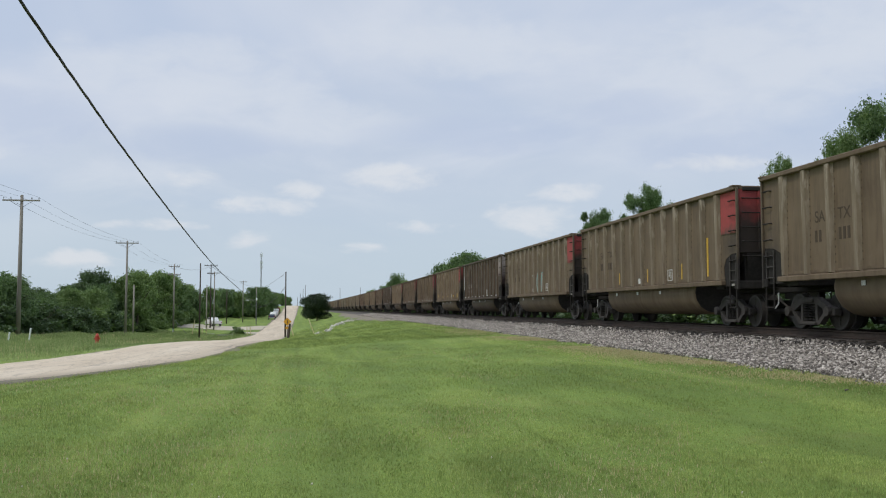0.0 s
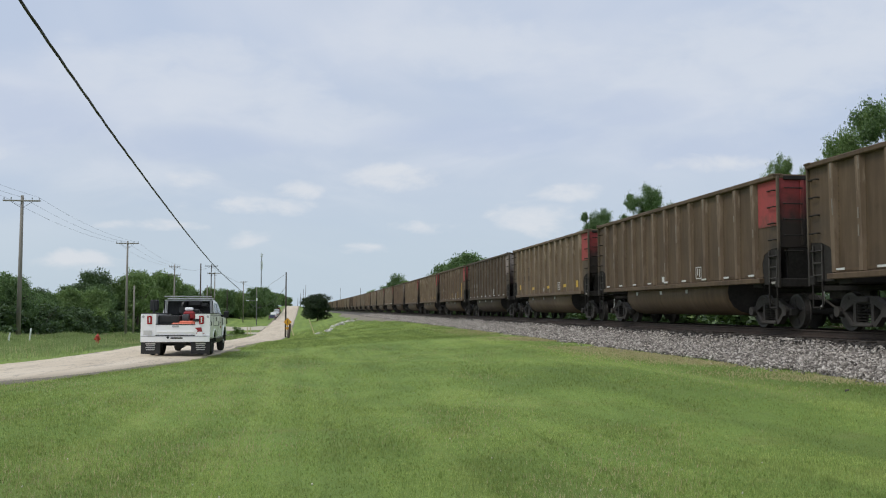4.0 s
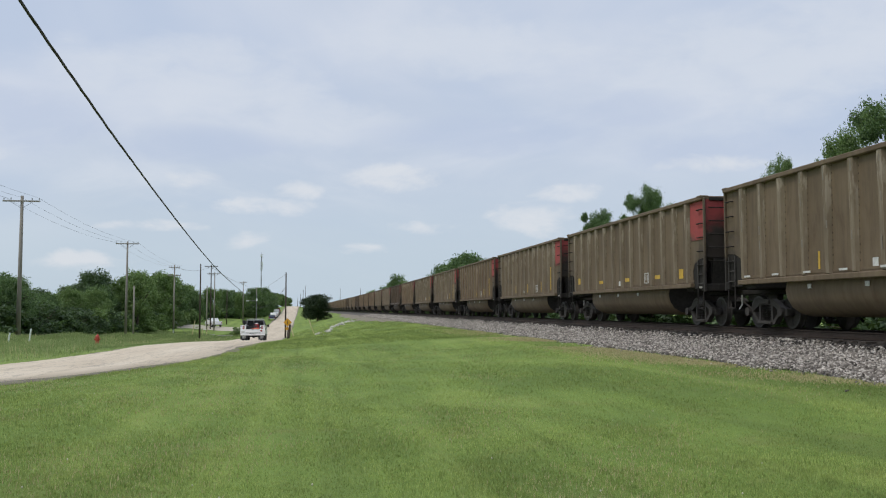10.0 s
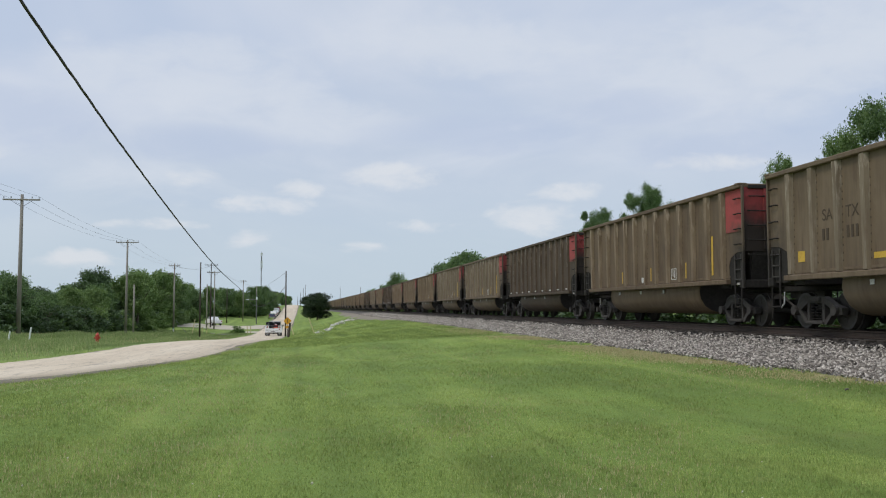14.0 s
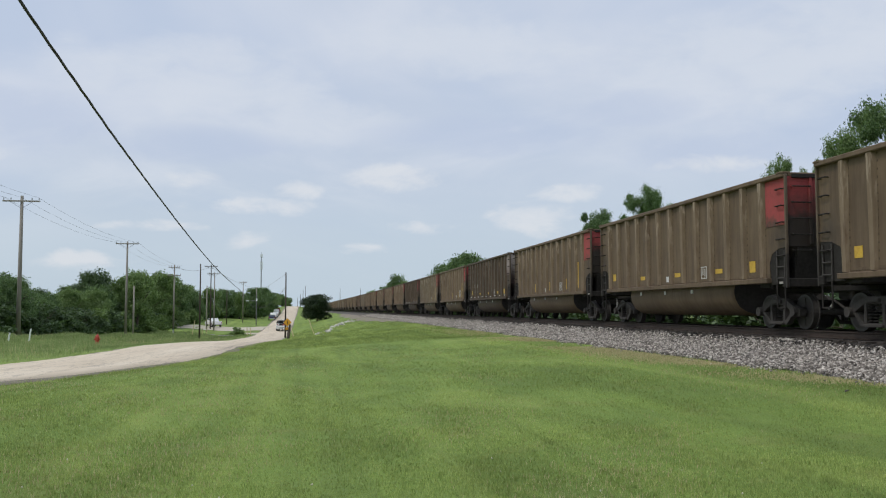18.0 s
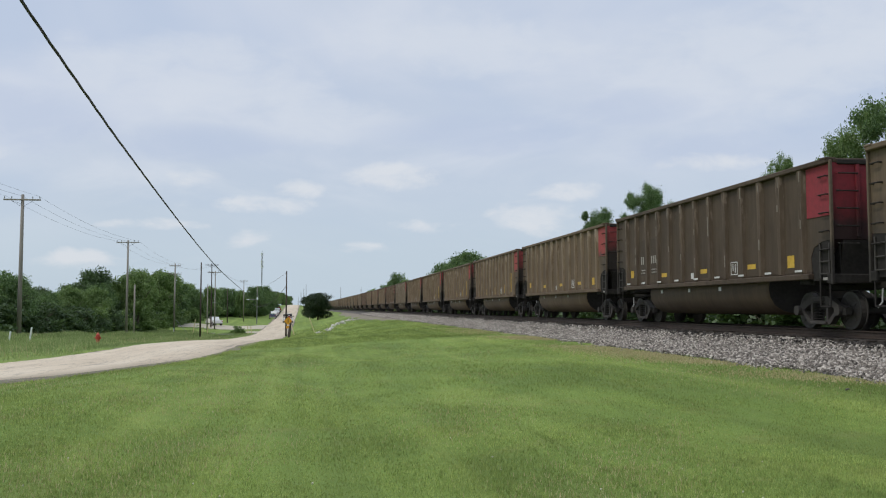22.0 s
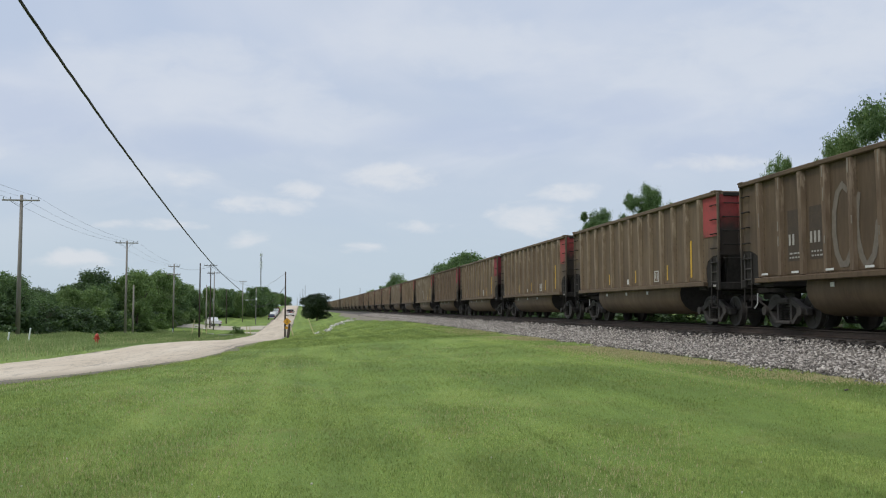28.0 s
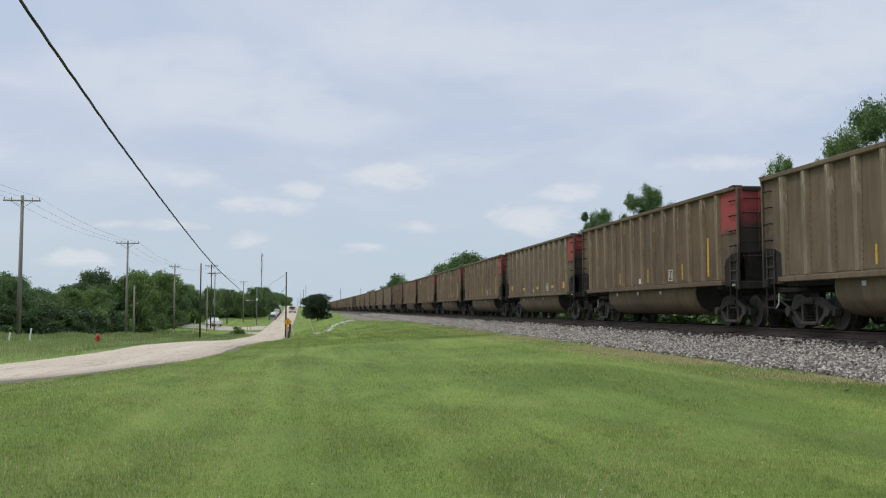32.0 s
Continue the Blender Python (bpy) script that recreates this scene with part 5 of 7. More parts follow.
def make_trees():
    rnd = random.Random(21)
    for k in range(3):
        TREE_KINDS["broad%d" % k] = tree_meshes(30 + k, 8.0, 3.5, 0.04, 0.13, 430, 38, M_LEAF)
        TREE_KINDS["light%d" % k] = tree_meshes(40 + k, 8.0, 3.4, 0.05, 0.13, 400, 38, M_LEAF_LIGHT)
    for k in range(2):
        TREE_KINDS["shrub%d" % k] = tree_meshes(50 + k, 2.6, 1.9, 0.0, 0.12, 130, 30, M_LEAF_LIGHT)
        TREE_KINDS["thicket%d" % k] = tree_meshes(55 + k, 2.6, 2.1, 0.0, 0.12, 150, 30, M_LEAF_DEEP_SHADE)
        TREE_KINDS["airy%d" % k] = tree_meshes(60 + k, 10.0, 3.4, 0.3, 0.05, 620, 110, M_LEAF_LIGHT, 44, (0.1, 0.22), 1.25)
        TREE_KINDS["deep%d" % k] = tree_meshes(90 + k, 8.0, 3.3, 0.05, 0.13, 420, 38, M_LEAF_DEEP_SHADE)
        TREE_KINDS["oak%d" % k] = tree_meshes(80 + k, 10.0, 3.4, 0.3, 0.055, 620, 110, M_LEAF, 40, (0.11, 0.23), 1.25)
    TREE_KINDS["juniper"] = tree_meshes(70, 6.0, 3.0, 0.07, 0.11, 760, 44, M_LEAF_DARK, 15)
    # wood along the far side of the verge: two ranks of trees and a skirt of shrubs
    for k in range(52):
        y = 70 + 3.5 * k + rnd.uniform(-1.2, 1.2)
        x = -28.5 - rnd.uniform(0, 3)
        grow = 0.62 + 0.0031 * (y - 70)
        def low(px, py):
            """The wood dips where the sky shows between the pole and the light trees."""
            a = math.degrees(math.atan2(-px, py))
            return 0.78 if 13.9 < a < 16.4 else 0.9 if 12 < a <= 13.9 else 1.0
        # darker leaf kinds in the nearest stretch stand for its deep shade
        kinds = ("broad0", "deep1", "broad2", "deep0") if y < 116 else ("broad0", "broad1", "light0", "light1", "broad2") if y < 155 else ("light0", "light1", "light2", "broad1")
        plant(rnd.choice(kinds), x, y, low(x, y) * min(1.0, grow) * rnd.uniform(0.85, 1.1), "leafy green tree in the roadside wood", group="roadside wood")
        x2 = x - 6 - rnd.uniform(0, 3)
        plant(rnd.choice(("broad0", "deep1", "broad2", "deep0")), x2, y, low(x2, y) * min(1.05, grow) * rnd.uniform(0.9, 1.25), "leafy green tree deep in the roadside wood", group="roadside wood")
        # dark thickets put the shade at the wood's foot into the leaf colour
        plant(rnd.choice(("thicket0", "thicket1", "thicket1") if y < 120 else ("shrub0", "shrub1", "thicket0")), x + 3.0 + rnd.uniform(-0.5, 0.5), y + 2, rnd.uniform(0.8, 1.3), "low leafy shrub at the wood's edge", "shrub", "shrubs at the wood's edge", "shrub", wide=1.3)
    for x, y, h, kind, lab in ((-30.2, 140.6, 9.5, "deep1", "tall dark green tree"), (-33, 147.9, 9.4, "deep0", "tall dark green tree"), (-24.8, 141.5, 9.4, "light2", "tall light green tree"), (-27.5, 90.7, 5.6, "broad2", "leafy dark green tree"), (-27, 154.2, 9.6, "light0", "tall light green tree"), (-27.6, 182, 10.9, "light1", "tall light green tree"), (-28.2, 194, 10.6, "broad1", "tall leafy green tree")):
        plant(kind, x, y, h / 8.1, lab + " in the roadside wood")
    # behind the junction and along the hill
    for x, y, h, kind, lab in ((-22.2, 264, 8.0, "broad0", "leafy tree behind the side street"), (-25.3, 250.4, 8.4, "light1", "leafy tree behind the side street"), (-27.8, 232.3, 7.6, "broad2", "leafy tree behind the side street"), (-18.6, 268.6, 7.8, "light0", "leafy tree behind the side street"),
                               (-14.6, 276.7, 9.2, "broad1", "leafy tree by the hill road"), (-12.6, 294.9, 9.5, "broad0", "leafy tree by the hill road"), (-11.6, 331.2, 7.2, "broad2", "leafy tree by the hill road"), (-11.2, 367.5, 6.2, "light2", "leafy tree near the crest"),
                               (-13.2, 317.6, 8.4, "broad1", "leafy tree by the hill road"), (-17.2, 286.7, 7.2, "broad2", "leafy tree by the hill road"), (-21, 281.3, 7.0, "light1", "leafy tree behind the side street"), (-31, 243.2, 8.0, "broad1", "leafy tree behind the side street"), (-24, 272.2, 8.0, "broad2", "leafy tree behind the side street"), (-10.6, 440, 5.6, "broad1", "leafy tree beyond the crest"), (-11.2, 458, 6.4, "broad0", "leafy tree beyond the crest"), (-10.4, 425, 5.2, "broad2", "leafy tree beyond the crest")):
        plant(kind, x, y, h / 8.1, lab, group="trees by the junction")
    # low growth that closes the wood's foot behind the side street and up the hill
    for k in range(30):
        u = k / 29
        y = 228 + 100 * u
        plant(rnd.choice(("thicket0", "thicket1", "shrub0")), -34 + 22.3 * u ** 0.7 + rnd.uniform(-0.8, 0.8), y, rnd.uniform(1.0, 1.6), "low leafy shrub at the foot of the hill trees", "shrub", "shrubs by the junction", "shrub", wide=1.5)
    for x, y, h, kind in ((-10.8, 505, 6.0, "broad1"), (-10.6, 540, 6.4, "light0"), (-10.2, 575, 6.8, "broad0"), (-14.5, 470, 7.4, "deep0")):
        plant(kind, x, y, h / 8.1, "leafy tree beyond the crest", group="trees by the junction")
    plant("juniper", 2.8, 213, 1.0, "dense dark green juniper on the slope", name="juniper_tree", wide=1.3)
    # behind the track
    for x, y, h, kind, wide in ((25.6, 66.0, 12.5, "oak0", 0.6), (25.5, 76, 11.5, "oak1", 0.62), (24.1, 43.4, 10.7, "airy1", 0.42), (25.0, 39.6, 10.9, "airy0", 0.4), (25.5, 37.2, 12.2, "airy1", 0.62), (25.8, 34.2, 13.6, "oak1", 0.75), (24.7, 31, 10.6, "airy0", 0.9),
                                (24.6, 134.1, 10.2, "broad0", 0.95), (24.5, 141, 9.4, "broad2", 0.9), (22.5, 209, 8.0, "broad1", 0.8), (20.4, 216, 7.9, "broad0", 0.8), (24.2, 155, 9.5, "broad0", 0.9), (24.3, 147.9, 9.6, "light1", 0.8), (24, 161.5, 9.7, "broad1", 0.8), (19.8, 203.2, 9.1, "broad2", 0.7), (21, 194.2, 7.7, "light0", 0.8), (19.6, 226.8, 7.2, "broad0", 1), (19.8, 263.1, 7.0, "light1", 1)):
        plant(kind, x, y, h / (8.1 if kind[0] in "bl" else 10.2), "leafy green tree behind the railway", group="trees behind the railway", wide=wide)
    for k in range(34):
        y = 13 + 3.3 * k * (1 + 0.02 * k) + rnd.uniform(-1, 1)
        # leaf colour darkened for the dimness seen under the train
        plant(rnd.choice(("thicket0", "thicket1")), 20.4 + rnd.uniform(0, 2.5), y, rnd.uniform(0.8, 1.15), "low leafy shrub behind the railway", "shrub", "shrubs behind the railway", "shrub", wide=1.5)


make_trees()

# ---- service truck ----
def gloss(name, color, rough):
    m, nt, b = material(name, rough)
    b.inputs["Base Color"].default_value = (*color, 1)
    dust = noise_node(nt, 2.5, 5, 0.6)
    nt.links.new(mix_node(nt, range_node(nt, dust, 0.5, 0.85, 0, 0.08), (*color, 1), (0.45, 0.42, 0.38, 1)), b.inputs["Base Color"])
    return m


M_WHITE = gloss("white truck paint", (0.94, 0.945, 0.95), 0.2)
M_GLASS = glass_material("tinted car glass", (0.17, 0.2, 0.2))
M_TYRE = worn("tyre rubber", (0.012, 0.012, 0.012), (0.025, 0.024, 0.023), (0.05, 0.047, 0.043), 8, 0.9)
M_BLACK = plain("black plastic", (0.018, 0.018, 0.019), 0.45)
M_STEEL = plain("bare steel", (0.5, 0.5, 0.51), 0.4, 0.35)
M_TAIL = plain("red lamp glass", (0.35, 0.01, 0.012), 0.2)
M_REDTOOL = plain("red enamel", (0.30, 0.02, 0.022), 0.4)
M_ORANGE = plain("orange sheet", (0.75, 0.20, 0.12), 0.6)
M_SCREEN = plain("dark woven steel screen", (0.03, 0.032, 0.034), 0.6)
M_LAMP = plain("clear lamp plastic", (0.62, 0.64, 0.66), 0.12)
M_CHROME = plain("bright chromed steel", (0.6, 0.6, 0.61), 0.22, 0.8)
M_SEAM = plain("shadowed seam rubber", (0.08, 0.08, 0.085), 0.7)
TRUCK = {}
TYRE_R = 0.405


def wheel(parent, x, y, dual, r=TYRE_R, out=1):
    """A wheel on its own axle point: tyre with rounded shoulders, rim with a dished face and hub."""
    w = new("wheel")
    w.parent = parent
    w.matrix_basis = pose(x, y, r)
    prof = [(-0.11, 0.62), (-0.12, 0.86), (-0.09, 0.97), (-0.04, 1.0), (0.04, 1.0), (0.09, 0.97), (0.12, 0.86), (0.11, 0.62)]
    bm = bmesh.new()
    n = 26
    for off in ((-0.15, 0.15) if dual else (0,)):
        rings = [[bm.verts.new((off + a, b * r * math.cos(k * math.tau / n), b * r * math.sin(k * math.tau / n))) for k in range(n)] for a, b in prof]
        for p, q in zip(rings, rings[1:] + rings[:1]):
            for k in range(n):
                bm.faces.new((p[k], p[(k + 1) % n], q[(k + 1) % n], q[k]))
    bmesh.ops.recalc_face_normals(bm, faces=bm.faces[:])
    part("tyre", bm, M_TYRE, w, "black road tyre", True)
    bm = bmesh.new()
    face = out * (0.15 if dual else 0.04)
    rod(bm, (face - 0.02 * out, 0, 0), (face + 0.01 * out, 0, 0), r * 0.6, n=24)
    rod(bm, (face, 0, 0), (face + 0.07 * out, 0, 0), r * 0.25, r * 0.2, 14)
    for k in range(8):
        a = k * math.tau / 8
        rod(bm, (face, 0.19 * r / 0.405 * math.cos(a), 0.19 * r / 0.405 * math.sin(a)), (face + 0.03 * out, 0.19 * r / 0.405 * math.cos(a), 0.19 * r / 0.405 * math.sin(a)), 0.02, n=6)
    part("rim", bm, M_STEEL, w, "grey steel wheel rim")
    return w


def arch(y, r, z0, n=8):
    """Points of a wheel arch, going forwards."""
    a0 = math.acos(min(1, max(-1, (z0 - TYRE_R) / r)))
    return [(y + r * math.sin(-a0 + 2 * a0 * k / n), TYRE_R + r * math.cos(-a0 + 2 * a0 * k / n)) for k in range(n + 1)]


def service_truck():
    t = thing("service_truck", Matrix(), "white crew-cab service truck with tool bins and rack", "truck")
    # local: y forwards, x to the right, z up from the road
    rear_y, front_y = -1.95, 2.45
    low = [(-0.42, 0.62), (1.85, 0.62)] + arch(front_y, 0.61, 0.62) + [(3.05, 0.64), (3.07, 0.8), (3.03, 1.2), (2.97, 1.33), (2.8, 1.41), (2.3, 1.47), (1.74, 1.5), (1.66, 1.42), (-0.42, 1.42)]
    cab = prism(bmesh.new(), low, -1.0, 1.0, "x")
    bmesh.ops.bevel(cab, geom=[e for e in cab.edges if abs(e.verts[0].co.x - e.verts[1].co.x) < 0.01 and min(v.co.z for v in e.verts) > 1.1 and e.calc_length() > 0.1 and max(v.co.y for v in e.verts) > 1.7], offset=0.06, segments=3, affect="EDGES")
    body = part("cab", cab, M_WHITE, t, smooth=False)
    roof = prism(bmesh.new(), [(-0.42, 1.42), (1.72, 1.42), (0.98, 1.98), (0.75, 2.05), (-0.2, 2.05), (-0.38, 1.98)], -1.0, 1.0, "x")
    for v in roof.verts:  # the sides lean inwards above the belt line
        v.co.x *= 1 - 0.2 * (v.co.z - 1.42)
    bmesh.ops.bevel(roof, geom=[e for e in roof.edges if abs(e.verts[0].co.x - e.verts[1].co.x) < 0.3 and min(v.co.z for v in e.verts) > 1.9], offset=0.05, segments=3, affect="EDGES")
    part("cab_roof", roof, M_WHITE, body)
    for y, r, w in ((front_y, 0.61, 0.985), (rear_y, 0.5, 1.17)):
        part("wheel_liner", prism(bmesh.new(), arch(y, r - 0.002, 0.63) + arch(y, r - 0.03, 0.63)[::-1], -w, w, "x"), M_BLACK, t)
    for s in (-1, 1):
        for name, o in (("rear_window", [(-0.22, 1.45), (0.42, 1.45), (0.38, 1.93), (-0.16, 1.93)]), ("front_window", [(0.5, 1.45), (1.5, 1.45), (1.42, 1.53), (0.92, 1.9), (0.46, 1.93)])):
            g = prism(bmesh.new(), o, -0.006, 0.006, "x")
            for v in g.verts:
                v.co.x += s * (1.004 * (1 - 0.2 * max(0, v.co.z - 1.42)))
            part(name, g, M_GLASS, body, "dark tinted side window")
        for y0, y1 in ((-0.36, -0.35), (0.45, 0.46), (1.62, 1.63)):
            part("door_seam", box(bmesh.new(), s * 1.002, (y0 + y1) / 2, 1.05, 0.006, 0.014, 0.8), M_SEAM, body)
        for y in (-0.2, 0.62):
            part("door_handle", box(bmesh.new(), s * 1.02, y, 1.27, 0.05, 0.2, 0.09, 0.015), M_BLACK, body, "black door handle")
        m = part("mirror", box(box(bmesh.new(), s * 1.2, 1.4, 1.5, 0.2, 0.13, 0.28, 0.04), s * 1.06, 1.42, 1.44, 0.16, 0.08, 0.1, 0.02), M_BLACK, body, "black towing mirror")
        part("mirror_cap", box(bmesh.new(), s * 1.21, 1.475, 1.55, 0.15, 0.03, 0.12, 0.01), M_WHITE, m)
        part("side_vent", box(bmesh.new(), s * 1.005, 1.78, 1.2, 0.02, 0.1, 0.3, 0.01), M_BLACK, body)
        part("running_board", box(bmesh.new(), s * 0.97, 0.68, 0.53, 0.16, 2.2, 0.17, 0.03), M_BLACK, t)
        # painted door mark as bars
        for k, (dy, dz, w, h) in enumerate(((0.0, 0.05, 0.06, 0.3), (0.16, 0.05, 0.06, 0.3), (0.08, 0.05, 0.16, 0.05), (0.34, 0.12, 0.28, 0.05), (0.36, -0.06, 0.3, 0.09))):
            part("door_mark", box(bmesh.new(), s * 1.006, 0.85 + dy, 1.05 + dz, 0.008, w, h), M_REDTOOL if k != 3 else M_BLACK, body)
    part("windscreen", prism(bmesh.new(), [(1.66, 1.47), (1.7, 1.45), (1.02, 1.99), (0.99, 1.97)], -0.84, 0.84, "x"), M_GLASS, body, "tinted windscreen")
    part("back_window", box(bmesh.new(), 0, -0.425, 1.66, 1.3, 0.012, 0.4), M_GLASS, body, "dark back window")
    part("grille_guard", box(box(box(bmesh.new(), 0, 3.14, 0.95, 1.5, 0.06, 0.06, 0.01), 0, 3.12, 0.72, 1.9, 0.1, 0.2, 0.02), 0, 3.14, 1.22, 1.7, 0.06, 0.05, 0.01), M_BLACK, t, "black grille guard")
    part("underbody", box(box(box(bmesh.new(), 0, 0.25, 0.5, 1.9, 3.2, 0.24, 0.03), 0.6, -0.9, 0.4, 0.5, 0.7, 0.24, 0.05), 0.4, 1.3, 0.42, 0.6, 0.5, 0.2, 0.05), M_BLACK, t, "black underbody and tanks")
    for s in (-1, 1):
        part("window_pillar", box(bmesh.new(), s * 0.945, 0.46, 1.69, 0.03, 0.1, 0.48, 0.0, Matrix.Rotation(-s * 0.2, 4, "Y")), M_BLACK, body, "black door pillar")
        part("arch_flare", prism(bmesh.new(), arch(front_y, 0.65, 0.64) + arch(front_y, 0.61, 0.64)[::-1], min(s * 0.99, s * 1.03), max(s * 0.99, s * 1.03), "x"), M_WHITE, body)
        part("hub", rod(bmesh.new(), (s * 0.9, front_y, TYRE_R), (s * 1.0, front_y, TYRE_R), 0.07, 0.06, 12), M_STEEL, t)
    part("chassis", box(bmesh.new(), 0, -0.2, 0.55, 0.9, 6.0, 0.2, 0.02), M_BLACK, t)
    part("rear_axle", rod(rod(bmesh.new(), (-0.85, rear_y, 0.405), (0.85, rear_y, 0.405), 0.07), (0, rear_y - 0.15, 0.405), (0, rear_y + 0.15, 0.405), 0.17), M_BLACK, t)
    # service body: two flanks of bins, floor, headboard, tailgate
    for s in (-1, 1):
        side = prism(bmesh.new(), [(-3.2, 0.62)] + arch(rear_y, 0.5, 0.62) + [(-0.56, 0.62), (-0.56, 1.5), (-3.2, 1.5)], min(s * 0.68, s * 1.2), max(s * 0.68, s * 1.2), "x")
        bins = part("bin_flank", side, M_WHITE, t, "white flank of tool bins")
        part("bin_lid", box(bmesh.new(), s * 0.94, -1.85, 1.515, 0.56, 2.72, 0.03, 0.008), M_BLACK, t)
        for y0, y1, z0, z1 in ((-1.06, -0.59, 0.66, 1.44), (-2.3, -1.08, 1.08, 1.44), (-3.16, -2.5, 0.66, 1.44)):
            part("door_gap", box(bmesh.new(), s * 1.2, (y0 + y1) / 2, (z0 + z1) / 2, 0.014, y1 - y0 + 0.03, z1 - z0 + 0.03), M_SEAM, bins)
            door = part("bin_door", box(bmesh.new(), s * 1.204, (y0 + y1) / 2, (z0 + z1) / 2, 0.022, y1 - y0, z1 - z0, 0.006), M_WHITE, bins)
            part("latch", box(bmesh.new(), s * 1.22, (y0 + y1) / 2 + (0 if y1 - y0 > 1 else -0.17), (z0 + z1) / 2 + (0.05 if y1 - y0 > 1 else 0.1), 0.025, 0.1, 0.17, 0.015), M_BLACK, door, "black paddle latch")
        part("arch_lip", prism(bmesh.new(), arch(rear_y, 0.56, 0.63) + arch(rear_y, 0.5, 0.63)[::-1], min(s * 1.2, s * 1.225), max(s * 1.2, s * 1.225), "x"), M_WHITE, bins)
        part("tail_lamp", box(bmesh.new(), s * 0.9, -3.215, 1.28, 0.17, 0.03, 0.3, 0.02), M_TAIL, bins, "red tail lamp")
        part("lamp_lens", box(bmesh.new(), s * 0.9, -3.232, 1.28, 0.05, 0.012, 0.2, 0.004), M_WHITE_MARK, bins)
        part("mud_flap", box(bmesh.new(), s * 0.87, -3.1, 0.29, 0.66, 0.02, 0.42), M_BLACK, t, "black mud flap")
        for k in range(4):
            part("flap_writing", box(bmesh.new(), s * 0.87, -3.114, 0.44 - 0.07 * k, 0.34 - 0.04 * (k % 2), 0.004, 0.03 if k else 0.05), M_WHITE_MARK, t)
    part("bed_floor", box(bmesh.new(), 0, -1.85, 0.72, 1.4, 2.7, 0.06), M_BLACK, t)
    part("tailgate", box(box(bmesh.new(), 0, -3.17, 0.93, 1.36, 0.05, 0.36, 0.01), 0, -3.19, 0.86, 1.3, 0.05, 0.06, 0.01), M_WHITE, t, "white tailgate")
    part("gate_cap", box(bmesh.new(), 0, -3.17, 1.12, 1.38, 0.07, 0.03, 0.006), M_BLACK, t)
    part("bumper", box(bmesh.new(), 0, -3.215, 0.6, 2.4, 0.06, 0.2, 0.015), M_WHITE, t, "white step bumper")
    part("bumper_slot", box(bmesh.new(), 0.05, -3.25, 0.64, 0.42, 0.012, 0.05, 0.01), M_UNDER, t)
    part("plate_bar", box(bmesh.new(), -0.95, -3.225, 0.83, 0.3, 0.012, 0.16), M_WHITE_MARK, t)
    part("tow_socket", rod(bmesh.new(), (-0.25, -3.27, 0.66), (-0.25, -3.24, 0.66), 0.045, n=10), M_BLACK, t)
    part("red_badge", prism(bmesh.new(), [(0.68, 1.0), (0.9, 1.02), (0.95, 0.82), (1.05, 0.78), (0.72, 0.8), (0.78, 0.9)], -3.225, -3.21, "y"), M_REDTOOL, t, "red painted badge")
    part("sticker_bar", box(bmesh.new(), 0.72, -3.222, 1.27, 0.2, 0.012, 0.09), M_BLACK, t)
    # rack over the bed
    rack = part("rack", box(box(bmesh.new(), 0.05, -0.56, 2.02, 1.75, 0.05, 0.05, 0.01), 0.05, -0.85, 2.02, 1.75, 0.05, 0.05, 0.01), M_STEEL, t, "steel ladder rack")
    for s in (-1, 1):
        for y in (-0.56, -0.85):
            part("rack_post", rod(bmesh.new(), (0.05 + s * 0.85, y, 1.52), (0.05 + s * 0.82, y, 2.02), 0.025, n=8), M_STEEL, rack)
    for x, y, z, w, d in ((0.05, -0.9, 2.17, 1.75, 0.14), (0.1, -0.7, 2.08, 1.7, 0.06), (0.1, -0.55, 2.1, 1.7, 0.05)):
        part("rack_load", box(bmesh.new(), x, y, z, w, d, 0.035, 0.008), M_STEEL, rack)
    guard = part("cab_guard", box(box(bmesh.new(), 0, -0.5, 2.0, 1.86, 0.03, 0.04), 0, -0.5, 1.53, 1.86, 0.03, 0.04), M_BLACK, t, "black mesh cab guard")
    part("guard_screen", box(bmesh.new(), 0, -0.478, 1.76, 1.84, 0.012, 0.46), M_SCREEN, guard, "fine dark woven screen")
    for k in range(13):
        part("guard_bar", box(bmesh.new(), -0.9 + 0.15 * k, -0.5, 1.76, 0.02, 0.02, 0.46), M_BLACK, guard)
    for k in range(5):
        part("guard_bar", box(bmesh.new(), 0, -0.5, 1.6 + 0.08 * k, 1.84, 0.014, 0.014), M_BLACK, guard)
    # boxes and a coiled hose on top of the headboard
    part("rack_box", box(box(bmesh.new(), 0.3, -0.78, 1.9, 0.5, 0.3, 0.22, 0.05), 0.66, -0.8, 1.84, 0.24, 0.28, 0.14, 0.03), M_BLACK, rack, "black boxes on the rack")
    part("coiled_hose", rod(bmesh.new(), (-0.1, -0.86, 1.8), (-0.02, -0.9, 1.8), 0.2, n=16), M_BLACK, rack, "coiled black hose")
    for s in (-1, 1):
        part("headlamp", box(bmesh.new(), s * 0.84, 2.985, 1.17, 0.3, 0.12, 0.24, 0.04), M_LAMP, body, "clear headlamp")
        part("mud_guard", box(bmesh.new(), s * 0.9, 1.93, 0.45, 0.24, 0.02, 0.4), M_BLACK, t, "black mud guard behind the front wheel")
        part("front_flap", box(bmesh.new(), s * 0.93, 2.98, 0.52, 0.14, 0.03, 0.26, 0.008), M_BLACK, t)
        part("corner_light", rod(bmesh.new(), (s * 1.12, -3.215, 1.4), (s * 1.12, -3.2, 1.4), 0.045, n=10), M_STEEL, bins, "small round corner lamp")
